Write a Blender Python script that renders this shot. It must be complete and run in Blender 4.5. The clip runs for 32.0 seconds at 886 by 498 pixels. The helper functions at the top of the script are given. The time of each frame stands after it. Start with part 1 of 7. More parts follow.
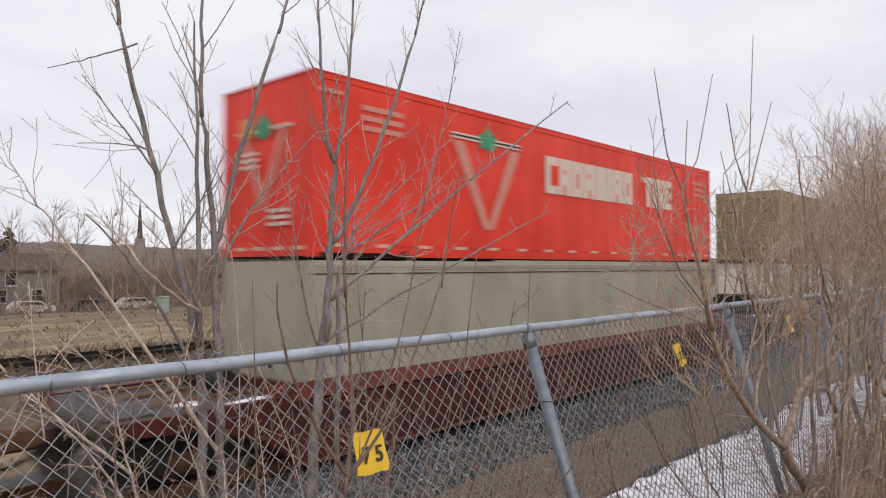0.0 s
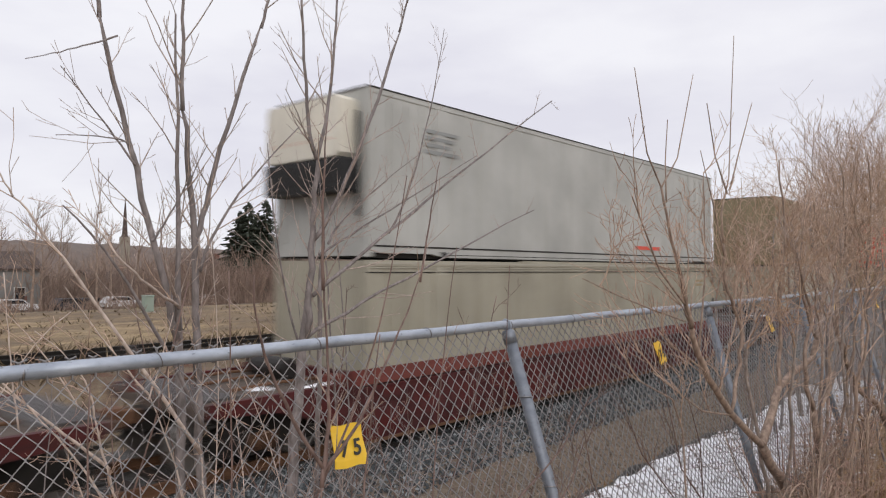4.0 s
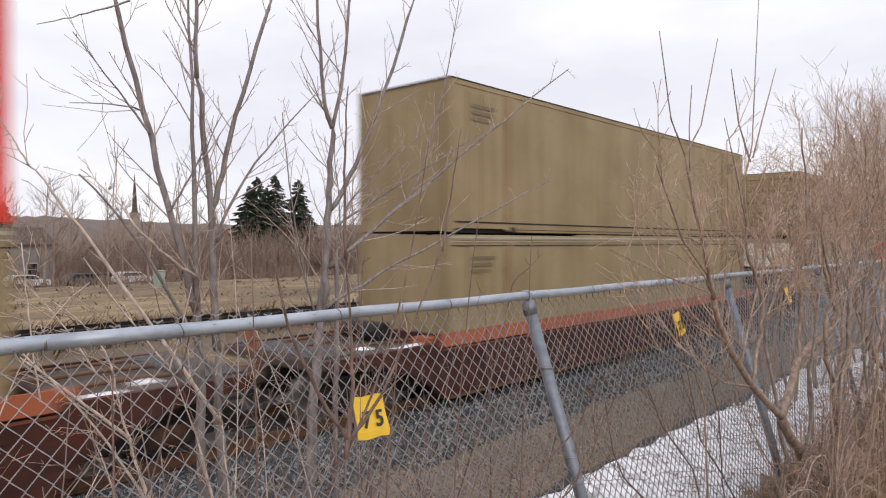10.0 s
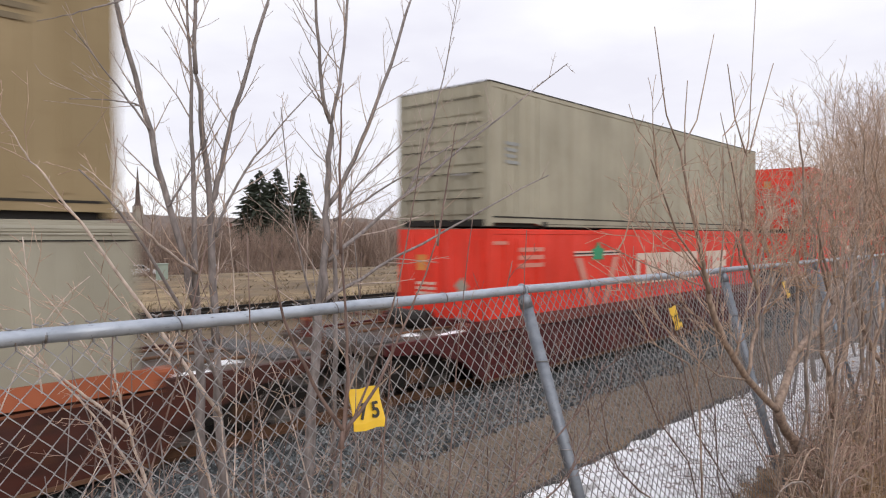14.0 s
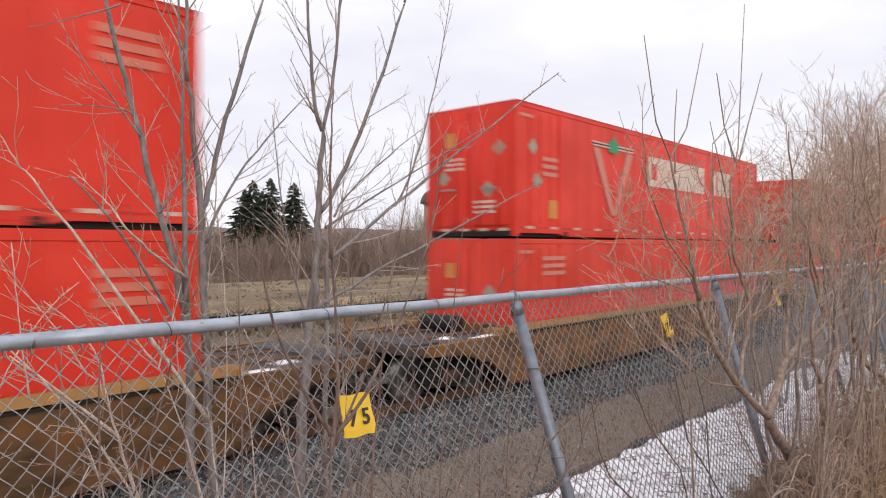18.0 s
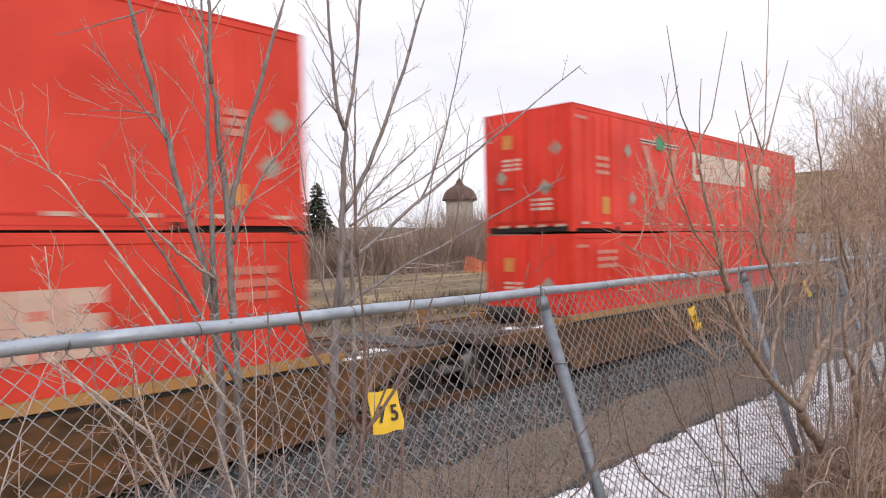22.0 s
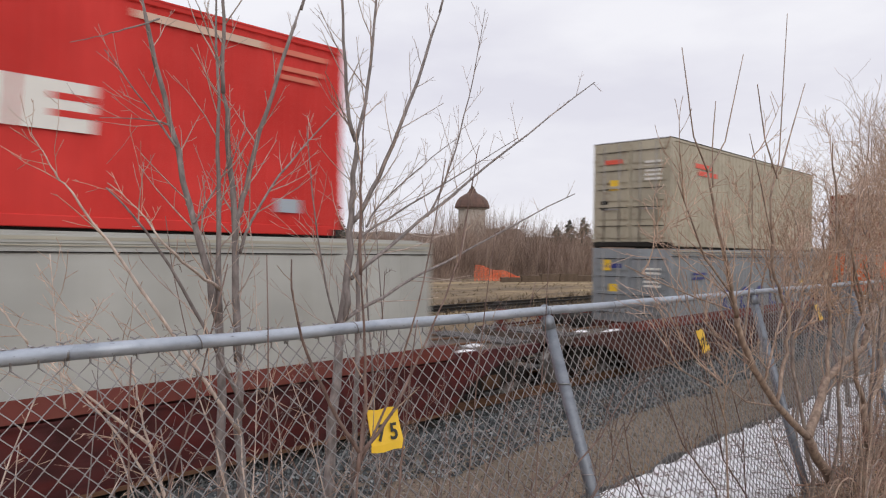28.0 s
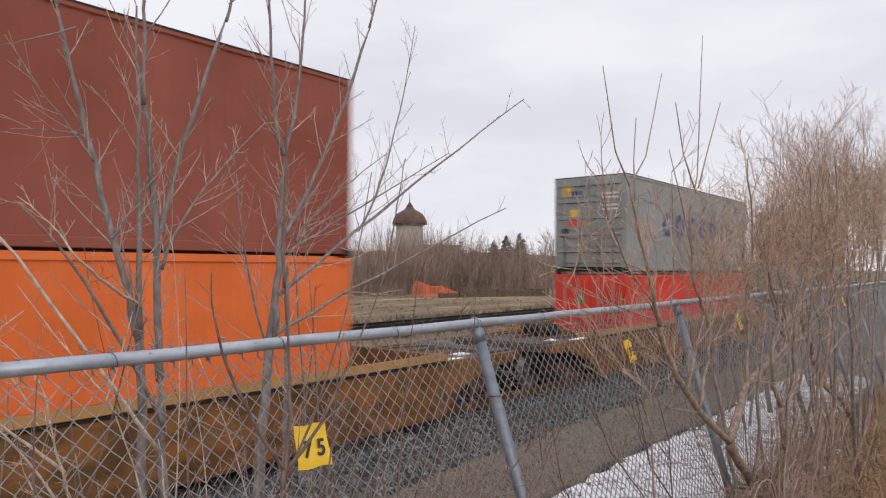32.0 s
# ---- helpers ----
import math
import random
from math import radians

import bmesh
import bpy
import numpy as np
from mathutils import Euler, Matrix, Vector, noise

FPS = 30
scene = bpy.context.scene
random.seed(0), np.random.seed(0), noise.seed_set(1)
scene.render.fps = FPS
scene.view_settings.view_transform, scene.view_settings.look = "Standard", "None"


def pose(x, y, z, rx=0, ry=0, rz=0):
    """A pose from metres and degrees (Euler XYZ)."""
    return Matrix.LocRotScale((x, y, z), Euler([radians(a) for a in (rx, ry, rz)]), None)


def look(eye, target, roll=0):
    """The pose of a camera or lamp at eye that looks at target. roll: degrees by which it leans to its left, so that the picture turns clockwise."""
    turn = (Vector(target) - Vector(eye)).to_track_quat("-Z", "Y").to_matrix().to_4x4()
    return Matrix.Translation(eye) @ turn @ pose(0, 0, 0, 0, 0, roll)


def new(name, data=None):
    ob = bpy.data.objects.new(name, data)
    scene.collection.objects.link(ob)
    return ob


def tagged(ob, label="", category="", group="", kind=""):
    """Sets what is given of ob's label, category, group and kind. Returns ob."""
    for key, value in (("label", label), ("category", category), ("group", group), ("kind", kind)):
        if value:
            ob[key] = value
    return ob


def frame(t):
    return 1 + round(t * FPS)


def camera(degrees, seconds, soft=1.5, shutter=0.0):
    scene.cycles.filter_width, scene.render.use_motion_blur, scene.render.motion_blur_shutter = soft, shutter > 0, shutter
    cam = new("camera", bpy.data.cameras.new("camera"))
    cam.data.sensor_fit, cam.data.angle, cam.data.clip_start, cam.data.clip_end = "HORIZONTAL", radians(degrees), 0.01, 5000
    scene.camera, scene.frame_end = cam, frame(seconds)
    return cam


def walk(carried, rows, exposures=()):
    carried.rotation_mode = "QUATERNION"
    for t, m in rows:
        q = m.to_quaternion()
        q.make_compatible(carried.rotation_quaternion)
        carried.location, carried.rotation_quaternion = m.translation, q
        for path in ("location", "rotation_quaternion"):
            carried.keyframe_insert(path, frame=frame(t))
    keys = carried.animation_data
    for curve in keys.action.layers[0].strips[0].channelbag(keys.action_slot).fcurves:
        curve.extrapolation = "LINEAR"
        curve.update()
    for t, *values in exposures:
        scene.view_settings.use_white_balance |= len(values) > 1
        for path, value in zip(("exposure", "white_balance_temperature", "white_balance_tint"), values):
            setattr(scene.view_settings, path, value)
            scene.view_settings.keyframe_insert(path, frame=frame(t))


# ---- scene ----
# ---- camera ----
cam = camera(64.82, 32.0, soft=1.15, shutter=0.55)
PATH = [
    (0, pose(-0.018, -0.033, 2.991, 91.54, 0.13, -48.17)),
    (0.5, pose(-0.009, -0.047, 2.986, 91.96, 0.64, -48.40)),
    (1, pose(-0.007, -0.053, 2.982, 91.54, 0.84, -48.15)),
    (1.5, pose(-0.006, -0.049, 2.979, 92.44, 0.63, -49.14)),
    (2, pose(-0.007, -0.066, 2.980, 92.90, 0.97, -49.31)),
    (2.5, pose(-0.003, -0.063, 2.982, 92.12, 0.41, -49.21)),
    (3, pose(-0.006, -0.065, 2.979, 92.17, 0.20, -48.89)),
    (3.5, pose(-0.014, -0.049, 2.973, 91.96, 0.21, -48.54)),
    (4, pose(-0.006, -0.062, 2.968, 91.61, -0.22, -49.21)),
    (4.5, pose(-0.001, -0.056, 2.973, 90.70, -0.46, -49.13)),
    (6.5, pose(-0.014, -0.050, 2.973, 91.43, -1.36, -48.94)),
    (7, pose(-0.012, -0.042, 2.966, 91.07, -1.47, -48.95)),
    (7.5, pose(-0.015, -0.036, 2.950, 91.20, -0.80, -49.17)),
    (8, pose(-0.011, -0.031, 2.967, 90.37, 0.22, -49.40)),
    (8.5, pose(-0.011, -0.020, 2.955, 89.87, 0.15, -49.26)),
    (9, pose(-0.004, -0.011, 2.952, 89.50, -0.16, -48.93)),
    (9.5, pose(-0.001, -0.011, 2.947, 89.23, 0.18, -48.36)),
    (10, pose(0.001, 0.009, 2.949, 89.51, 0.00, -48.50)),
    (10.5, pose(-0.008, -0.009, 2.949, 89.60, -0.06, -48.48)),
    (11, pose(-0.003, -0.012, 2.955, 90.00, 0.42, -48.55)),
    (11.5, pose(-0.007, -0.024, 2.970, 89.95, 0.04, -48.62)),
    (12, pose(-0.006, -0.024, 2.957, 89.55, 0.00, -48.89)),
    (12.5, pose(-0.011, -0.023, 2.948, 89.09, 0.57, -48.25)),
    (13, pose(-0.005, -0.026, 2.953, 88.99, -0.28, -48.30)),
    (13.5, pose(-0.006, -0.033, 2.954, 88.90, -0.06, -48.27)),
    (15.5, pose(-0.003, -0.035, 2.950, 89.45, -0.05, -48.43)),
    (16, pose(0.000, -0.041, 2.950, 89.62, -0.02, -48.56)),
    (16.5, pose(0.001, -0.038, 2.947, 89.80, -0.03, -48.84)),
    (17, pose(-0.002, -0.041, 2.944, 89.78, -0.08, -48.79)),
    (17.5, pose(-0.002, -0.041, 2.945, 89.72, 0.03, -48.71)),
    (18, pose(-0.003, -0.044, 2.939, 89.79, -0.04, -48.83)),
    (18.5, pose(0.001, -0.047, 2.949, 89.78, -0.36, -48.92)),
    (19, pose(-0.006, -0.037, 2.944, 89.49, -0.12, -48.09)),
    (19.5, pose(-0.006, -0.044, 2.941, 89.36, 0.23, -47.80)),
    (20, pose(-0.000, -0.044, 2.945, 89.30, 0.35, -47.64)),
    (20.5, pose(-0.007, -0.041, 2.941, 89.38, 0.26, -47.52)),
    (21, pose(-0.012, -0.037, 2.940, 89.48, -0.15, -47.54)),
    (21.5, pose(-0.013, -0.035, 2.937, 89.18, 0.61, -47.19)),
    (22, pose(-0.009, -0.040, 2.936, 89.56, 1.05, -46.95)),
    (22.5, pose(-0.017, -0.043, 2.935, 89.77, 0.55, -46.99)),
    (23, pose(-0.019, -0.030, 2.937, 89.51, 1.31, -46.65)),
    (23.5, pose(-0.027, -0.020, 2.936, 89.19, 0.08, -45.83)),
    (24, pose(-0.027, -0.030, 2.939, 88.53, 0.38, -46.01)),
    (24.5, pose(-0.022, -0.033, 2.935, 89.06, -0.16, -47.18)),
    (25, pose(-0.018, -0.026, 2.938, 88.69, -0.76, -47.80)),
    (25.5, pose(-0.015, -0.036, 2.939, 88.99, -0.95, -48.53)),
    (27.5, pose(-0.026, -0.025, 2.951, 90.52, -0.28, -46.30)),
    (28, pose(0.018, -0.042, 2.978, 90.13, -0.80, -46.04)),
    (28.5, pose(0.027, -0.037, 2.972, 90.09, 0.59, -48.49)),
    (29, pose(0.048, -0.045, 2.972, 91.09, 0.30, -47.78)),
    (29.5, pose(0.051, -0.052, 2.971, 90.79, -0.08, -47.57)),
    (30, pose(0.036, -0.042, 2.954, 90.78, -0.09, -47.92)),
    (30.5, pose(0.038, -0.061, 2.980, 89.82, -0.59, -48.50)),
    (31, pose(0.042, -0.065, 2.965, 90.64, -0.33, -49.70)),
    (31.5, pose(0.040, -0.074, 2.967, 91.25, -0.45, -50.26)),
    (32, pose(0.039, -0.076, 2.965, 91.51, -0.23, -51.12)),
]
walk(cam, PATH, [(0, -0.09), (2, -0.09), (3, -0.14), (4, -0.08), (6.8, -0.12), (8.2, -0.09), (9, 0.04), (13, 0.12), (20, 0.15), (22, 0.22), (24.2, 0.22), (25, 0.08), (28, -0.08), (32, -0.10)])

# ---- world, sun ----
world = bpy.data.worlds.new("overcast_sky")
scene.world = world
world.use_nodes = True
wn, wl = world.node_tree.nodes, world.node_tree.links
wn.clear()
w_out = wn.new("ShaderNodeOutputWorld")
w_bg = wn.new("ShaderNodeBackground")
w_sky = wn.new("ShaderNodeTexSky")
w_sky.sky_type = "NISHITA"
w_sky.sun_disc = False
w_sky.sun_elevation = radians(23)
w_sky.sun_rotation = radians(200)
w_co = wn.new("ShaderNodeTexCoord")
w_map = wn.new("ShaderNodeMapping")
w_map.inputs["Scale"].default_value = (1.0, 1.0, 3.2)
w_noise = wn.new("ShaderNodeTexNoise")
w_noise.inputs["Scale"].default_value = 2.6
w_noise.inputs["Detail"].default_value = 6.0
w_noise.inputs["Roughness"].default_value = 0.5
w_ramp = wn.new("ShaderNodeValToRGB")
w_ramp.color_ramp.elements[0].position = 0.34
w_ramp.color_ramp.elements[0].color = (0.82, 0.81, 0.90, 1)
w_ramp.color_ramp.elements[1].position = 0.62
w_ramp.color_ramp.elements[1].color = (0.975, 0.97, 1.025, 1)
w_sep = wn.new("ShaderNodeSeparateXYZ")
w_up = wn.new("ShaderNodeMapRange")   # an overcast dome is brighter overhead
w_up.inputs["From Min"].default_value = 0.42
w_up.inputs["From Max"].default_value = 0.95
w_up.inputs["To Min"].default_value = 1.0
w_up.inputs["To Max"].default_value = 1.35
w_mul = wn.new("ShaderNodeVectorMath")
w_mul.operation = "SCALE"
w_mix = wn.new("ShaderNodeMix")
w_mix.data_type = "RGBA"
w_mix.inputs["Factor"].default_value = 0.04
w_dim = wn.new("ShaderNodeVectorMath")
w_dim.operation = "SCALE"
w_dim.inputs["Scale"].default_value = 0.10
wl.new(w_co.outputs["Generated"], w_map.inputs["Vector"])
wl.new(w_map.outputs["Vector"], w_noise.inputs["Vector"])
wl.new(w_noise.outputs["Fac"], w_ramp.inputs["Fac"])
wl.new(w_co.outputs["Generated"], w_sep.inputs["Vector"])
wl.new(w_sep.outputs["Z"], w_up.inputs["Value"])
wl.new(w_ramp.outputs["Color"], w_mul.inputs[0])
wl.new(w_up.outputs["Result"], w_mul.inputs["Scale"])
wl.new(w_sky.outputs["Color"], w_dim.inputs[0])
wl.new(w_mul.outputs["Vector"], w_mix.inputs["A"])
wl.new(w_dim.outputs["Vector"], w_mix.inputs["B"])
wl.new(w_mix.outputs["Result"], w_bg.inputs["Color"])
w_bg.inputs["Strength"].default_value = 1.0
wl.new(w_bg.outputs["Background"], w_out.inputs["Surface"])

sun_data = bpy.data.lights.new("sun", "SUN")
sun_data.energy = 0.85
sun_data.angle = radians(25)
sun_data.color = (1.0, 0.96, 0.9)
sun = new("sun", sun_data)
sun.matrix_world = look((-35, -75, 42), (10, 8, 0))
scene.view_settings.exposure = 0.0


# ---- geometry helpers ----
class Geo:
    """Vertices and faces of one mesh in the making."""

    def __init__(self):
        self.v, self.f, self.smooth = [], [], False

    def face(self, *pts):
        n = len(self.v)
        self.v.extend(tuple(p) for p in pts)
        self.f.append(tuple(range(n, n + len(pts))))

    def box(self, x0, x1, y0, y1, z0, z1, ch=0.0):
        """A box, its four long x edges chamfered by ch."""
        if ch:
            return self.prism([(y0 + ch, z0), (y1 - ch, z0), (y1, z0 + ch), (y1, z1 - ch), (y1 - ch, z1), (y0 + ch, z1), (y0, z1 - ch), (y0, z0 + ch)], x0, x1)
        n = len(self.v)
        self.v.extend([(x0, y0, z0), (x1, y0, z0), (x1, y1, z0), (x0, y1, z0), (x0, y0, z1), (x1, y0, z1), (x1, y1, z1), (x0, y1, z1)])
        self.f.extend([(n, n + 3, n + 2, n + 1), (n + 4, n + 5, n + 6, n + 7), (n, n + 1, n + 5, n + 4), (n + 1, n + 2, n + 6, n + 5), (n + 2, n + 3, n + 7, n + 6), (n + 3, n, n + 4, n + 7)])
        return self

    def prism(self, section, x0, x1):
        """A (y, z) section, counter-clockwise seen from +x, drawn along x."""
        n, k = len(self.v), len(section)
        self.v.extend((x0, y, z) for y, z in section)
        self.v.extend((x1, y, z) for y, z in section)
        self.f.append(tuple(n + i for i in reversed(range(k))))
        self.f.append(tuple(n + k + i for i in range(k)))
        for i in range(k):
            j = (i + 1) % k
            self.f.append((n + i, n + j, n + k + j, n + k + i))
        return self

    def plate(self, outline, y0, y1):
        """An (x, z) outline, with thickness from y0 to y1."""
        n, k = len(self.v), len(outline)
        self.v.extend((x, y0, z) for x, z in outline)
        self.v.extend((x, y1, z) for x, z in outline)
        self.f.append(tuple(n + i for i in range(k)))
        self.f.append(tuple(n + k + i for i in reversed(range(k))))
        for i in range(k):
            j = (i + 1) % k
            self.f.append((n + j, n + i, n + k + i, n + k + j))
        return self

    def tube(self, pts, radii, sides=5, caps=True):
        n = len(self.v)
        m = len(pts)
        side = Vector((0.31, 0.17, 0.94))
        for i in range(m):
            p = Vector(pts[i])
            d = Vector(pts[min(i + 1, m - 1)]) - Vector(pts[max(i - 1, 0)])
            if d.length < 1e-9:
                d = Vector((0, 0, 1))
            d.normalize()
            a = side - d * side.dot(d)
            if a.length < 1e-3:
                a = Vector((1, 0, 0)) - d * d.x
            a.normalize()
            b = d.cross(a)
            side = a
            r = radii[i] if hasattr(radii, "__len__") else radii
            for s in range(sides):
                w = 2 * math.pi * s / sides
                q = p + (a * math.cos(w) + b * math.sin(w)) * r
                self.v.append((q.x, q.y, q.z))
        for i in range(m - 1):
            for s in range(sides):
                s2 = (s + 1) % sides
                self.f.append((n + i * sides + s, n + i * sides + s2, n + (i + 1) * sides + s2, n + (i + 1) * sides + s))
        if caps:
            self.f.append(tuple(n + s for s in reversed(range(sides))))
            self.f.append(tuple(n + (m - 1) * sides + s for s in range(sides)))
        return self

    def disc(self, x, y, z, r, thick, sides=20, axis="y"):
        if axis == "y":
            return self.tube([(x, y - thick / 2, z), (x, y + thick / 2, z)], r, sides)
        if axis == "x":
            return self.tube([(x - thick / 2, y, z), (x + thick / 2, y, z)], r, sides)
        return self.tube([(x, y, z - thick / 2), (x, y, z + thick / 2)], r, sides)

    def mesh(self, name):
        me = bpy.data.meshes.new(name)
        me.from_pydata(self.v, [], self.f)
        if self.smooth:
            me.polygons.foreach_set("use_smooth", [True] * len(me.polygons))
        me.update()
        return me


def part(name, geo, material, parent=None, label=""):
    """One mesh object under a thing or a part."""
    ob = new(name, geo.mesh(name) if isinstance(geo, Geo) else geo)
    if material:
        if not ob.data.materials:
            ob.data.materials.append(material)
    ob.parent = parent
    if label:
        ob["label"] = label
    return ob


def thing(name, m, label, category, group="", kind=""):
    ob = new(name)
    ob.empty_display_size = 0.3
    ob.matrix_world = m
    return tagged(ob, label, category, group, kind)


# ---- materials ----
def nodes_of(name):
    m = bpy.data.materials.new(name)
    m.use_nodes = True
    nt = m.node_tree
    return m, nt, nt.nodes["Principled BSDF"]


def noise_node(nt, vec, scale, detail=4.0, rough=0.55):
    n = nt.nodes.new("ShaderNodeTexNoise")
    n.inputs["Scale"].default_value = scale
    n.inputs["Detail"].default_value = detail
    n.inputs["Roughness"].default_value = rough
    nt.links.new(vec, n.inputs["Vector"])
    return n.outputs["Fac"]


def scaled(nt, vec, s):
    n = nt.nodes.new("ShaderNodeMapping")
    n.inputs["Scale"].default_value = s
    nt.links.new(vec, n.inputs["Vector"])
    return n.outputs["Vector"]


def ramp(nt, fac, stops):
    n = nt.nodes.new("ShaderNodeValToRGB")
    e = n.color_ramp.elements
    while len(e) < len(stops):
        e.new(0.5)
    for el, (p, c) in zip(e, stops):
        el.position = p
        el.color = (*c, 1) if hasattr(c, "__len__") else (c, c, c, 1)
    nt.links.new(fac, n.inputs["Fac"])
    return n.outputs["Color"]


def mixed(nt, fac, a, b, how="MIX"):
    n = nt.nodes.new("ShaderNodeMix")
    n.data_type = "RGBA"
    n.blend_type = how
    for key, val in (("Factor", fac), ("A", a), ("B", b)):
        if hasattr(val, "is_linked"):
            nt.links.new(val, n.inputs[key])
        elif key == "Factor":
            n.inputs[key].default_value = val
        else:
            n.inputs[key].default_value = (*val, 1)
    return n.outputs["Result"]


def bumped(nt, bsdf, height, strength, distance=0.01):
    b = nt.nodes.new("ShaderNodeBump")
    b.inputs["Strength"].default_value = strength
    b.inputs["Distance"].default_value = distance
    nt.links.new(height, b.inputs["Height"])
    nt.links.new(b.outputs["Normal"], bsdf.inputs["Normal"])


def coords(nt, kind="Object"):
    return nt.nodes.new("ShaderNodeTexCoord").outputs[kind]


def weathered(name, base, dirt=(0.10, 0.075, 0.05), rough=0.55, amount=0.5, metal=0.0, rust=0.0, bands=0.0, mottle=0.0):
    """Painted steel: vertical dirt streaks, blotches, a little rust."""
    m, nt, bs = nodes_of(name)
    co = coords(nt)
    streak = noise_node(nt, scaled(nt, co, (7.0, 7.0, 0.35)), 1.0, 5.0)
    blotch = noise_node(nt, co, 0.7, 5.0)
    fine = noise_node(nt, co, 22.0, 3.0)
    pale = tuple(min(1, c * 1.12 + 0.02) for c in base)
    deep = tuple(c * 0.86 for c in base)
    col = mixed(nt, ramp(nt, blotch, [(0.32, 0.0), (0.7, 1.0)]), deep, pale)
    col = mixed(nt, ramp(nt, streak, [(0.5, 0.0), (0.8, amount)]), col, dirt)
    if bands:
        band = noise_node(nt, scaled(nt, co, (0.75, 0.75, 0.05)), 1.0, 3.0)
        col = mixed(nt, ramp(nt, band, [(0.50, 0.0), (0.66, bands)]), col, tuple(min(1, c * 1.12 + 0.05) for c in base))
        col = mixed(nt, ramp(nt, band, [(0.34, bands), (0.46, 0.0)]), col, tuple(c * 0.78 for c in base))
    if mottle:
        patch = noise_node(nt, scaled(nt, co, (1.0, 1.0, 1.6)), 2.2, 8.0, 0.68)
        col = mixed(nt, ramp(nt, patch, [(0.46, 0.0), (0.60, mottle)]), col, tuple(min(1, c * k) for c, k in zip(base, (1.45, 1.15, 0.9))))
        col = mixed(nt, ramp(nt, patch, [(0.36, mottle), (0.47, 0.0)]), col, tuple(c * 0.36 for c in base))
        soil = noise_node(nt, scaled(nt, co, (1.0, 1.0, 2.5)), 0.9, 6.0, 0.6)
        col = mixed(nt, ramp(nt, soil, [(0.48, 0.0), (0.62, 0.75 * mottle)]), col, tuple(0.30 * c + 0.006 for c in base))
    if rust:
        spots = noise_node(nt, co, 3.5, 7.0, 0.7)
        col = mixed(nt, ramp(nt, spots, [(0.56, 0.0), (0.68, rust)]), col, (0.12, 0.045, 0.018))
    nt.links.new(col, bs.inputs["Base Color"])
    bs.inputs["Metallic"].default_value = metal
    r = ramp(nt, fine, [(0.3, rough - 0.08), (0.7, rough + 0.12)])
    nt.links.new(r, bs.inputs["Roughness"])
    bs.inputs["Specular IOR Level"].default_value = 0.3
    bumped(nt, bs, streak, 0.12, 0.01)
    return m


def plain(name, base, rough=0.6, metal=0.0, vary=0.25, scale=9.0, bump=0.15):
    m, nt, bs = nodes_of(name)
    co = coords(nt)
    n = noise_node(nt, co, scale, 6.0)
    col = mixed(nt, n, tuple(c * (1 - vary) for c in base), tuple(min(1, c * (1 + vary)) for c in base))
    nt.links.new(col, bs.inputs["Base Color"])
    bs.inputs["Roughness"].default_value = rough
    bs.inputs["Metallic"].default_value = metal
    if bump:
        bumped(nt, bs, n, bump, 0.01)
    return m


RED = weathered("red_paint", (0.74, 0.036, 0.013), (0.42, 0.10, 0.07), 0.45, 0.25)
RED_OLD = weathered("faded_red_paint", (0.72, 0.050, 0.024), (0.42, 0.10, 0.07), 0.5, 0.28)
OLIVE = weathered("khaki_paint", (0.30, 0.228, 0.118), (0.155, 0.11, 0.055), 0.55, 0.5, rust=0.12, bands=0.3)
OLIVE_GREY = weathered("grey_khaki_paint", (0.235, 0.195, 0.112), (0.13, 0.10, 0.055), 0.55, 0.5, rust=0.1, bands=0.3)
OLIVE_DARK = weathered("dark_khaki_paint", (0.29, 0.215, 0.112), (0.17, 0.115, 0.055), 0.55, 0.55, rust=0.15, bands=0.4)
KHAKI_POST = weathered("rust_stained_khaki", (0.27, 0.185, 0.095), (0.14, 0.075, 0.035), 0.6, 0.8, rust=0.6)
MARK_DIM = plain("dim_olive_marking", (0.17, 0.13, 0.075), 0.6, 0, 0.2, 6)
PALE_OLIVE = weathered("pale_khaki_paint", (0.345, 0.32, 0.248), (0.22, 0.19, 0.11), 0.55, 0.4, bands=0.35)
DUN = weathered("dun_paint", (0.345, 0.315, 0.235), (0.21, 0.17, 0.10), 0.55, 0.4, bands=0.3)
BEIGE = weathered("beige_paint", (0.42, 0.375, 0.285), (0.22, 0.17, 0.10), 0.5, 0.4, rust=0.4)
PALE_GREY = weathered("pale_grey_paint", (0.43, 0.43, 0.40), (0.28, 0.26, 0.2), 0.5, 0.35)
BLUE_GREY = weathered("blue_grey_paint", (0.40, 0.45, 0.50), (0.26, 0.25, 0.22), 0.5, 0.35)
GREY = weathered("grey_paint", (0.29, 0.30, 0.29), (0.15, 0.13, 0.10), 0.55, 0.4, rust=0.2)
SLATE = weathered("slate_blue_paint", (0.255, 0.272, 0.285), (0.17, 0.15, 0.13), 0.55, 0.4, rust=0.2)
DEEP_RED = weathered("deep_red_paint", (0.60, 0.025, 0.018), (0.28, 0.04, 0.03), 0.5, 0.35)
BROWN_RED = weathered("brown_red_paint", (0.28, 0.07, 0.042), (0.14, 0.06, 0.045), 0.5, 0.4)
ORANGE = weathered("orange_paint", (0.80, 0.17, 0.035), (0.42, 0.11, 0.04), 0.45, 0.3)
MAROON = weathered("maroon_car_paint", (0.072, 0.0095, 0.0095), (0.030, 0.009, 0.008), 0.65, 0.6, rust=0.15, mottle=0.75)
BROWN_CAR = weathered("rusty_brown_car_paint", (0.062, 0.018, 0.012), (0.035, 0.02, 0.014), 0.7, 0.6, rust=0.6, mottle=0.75)
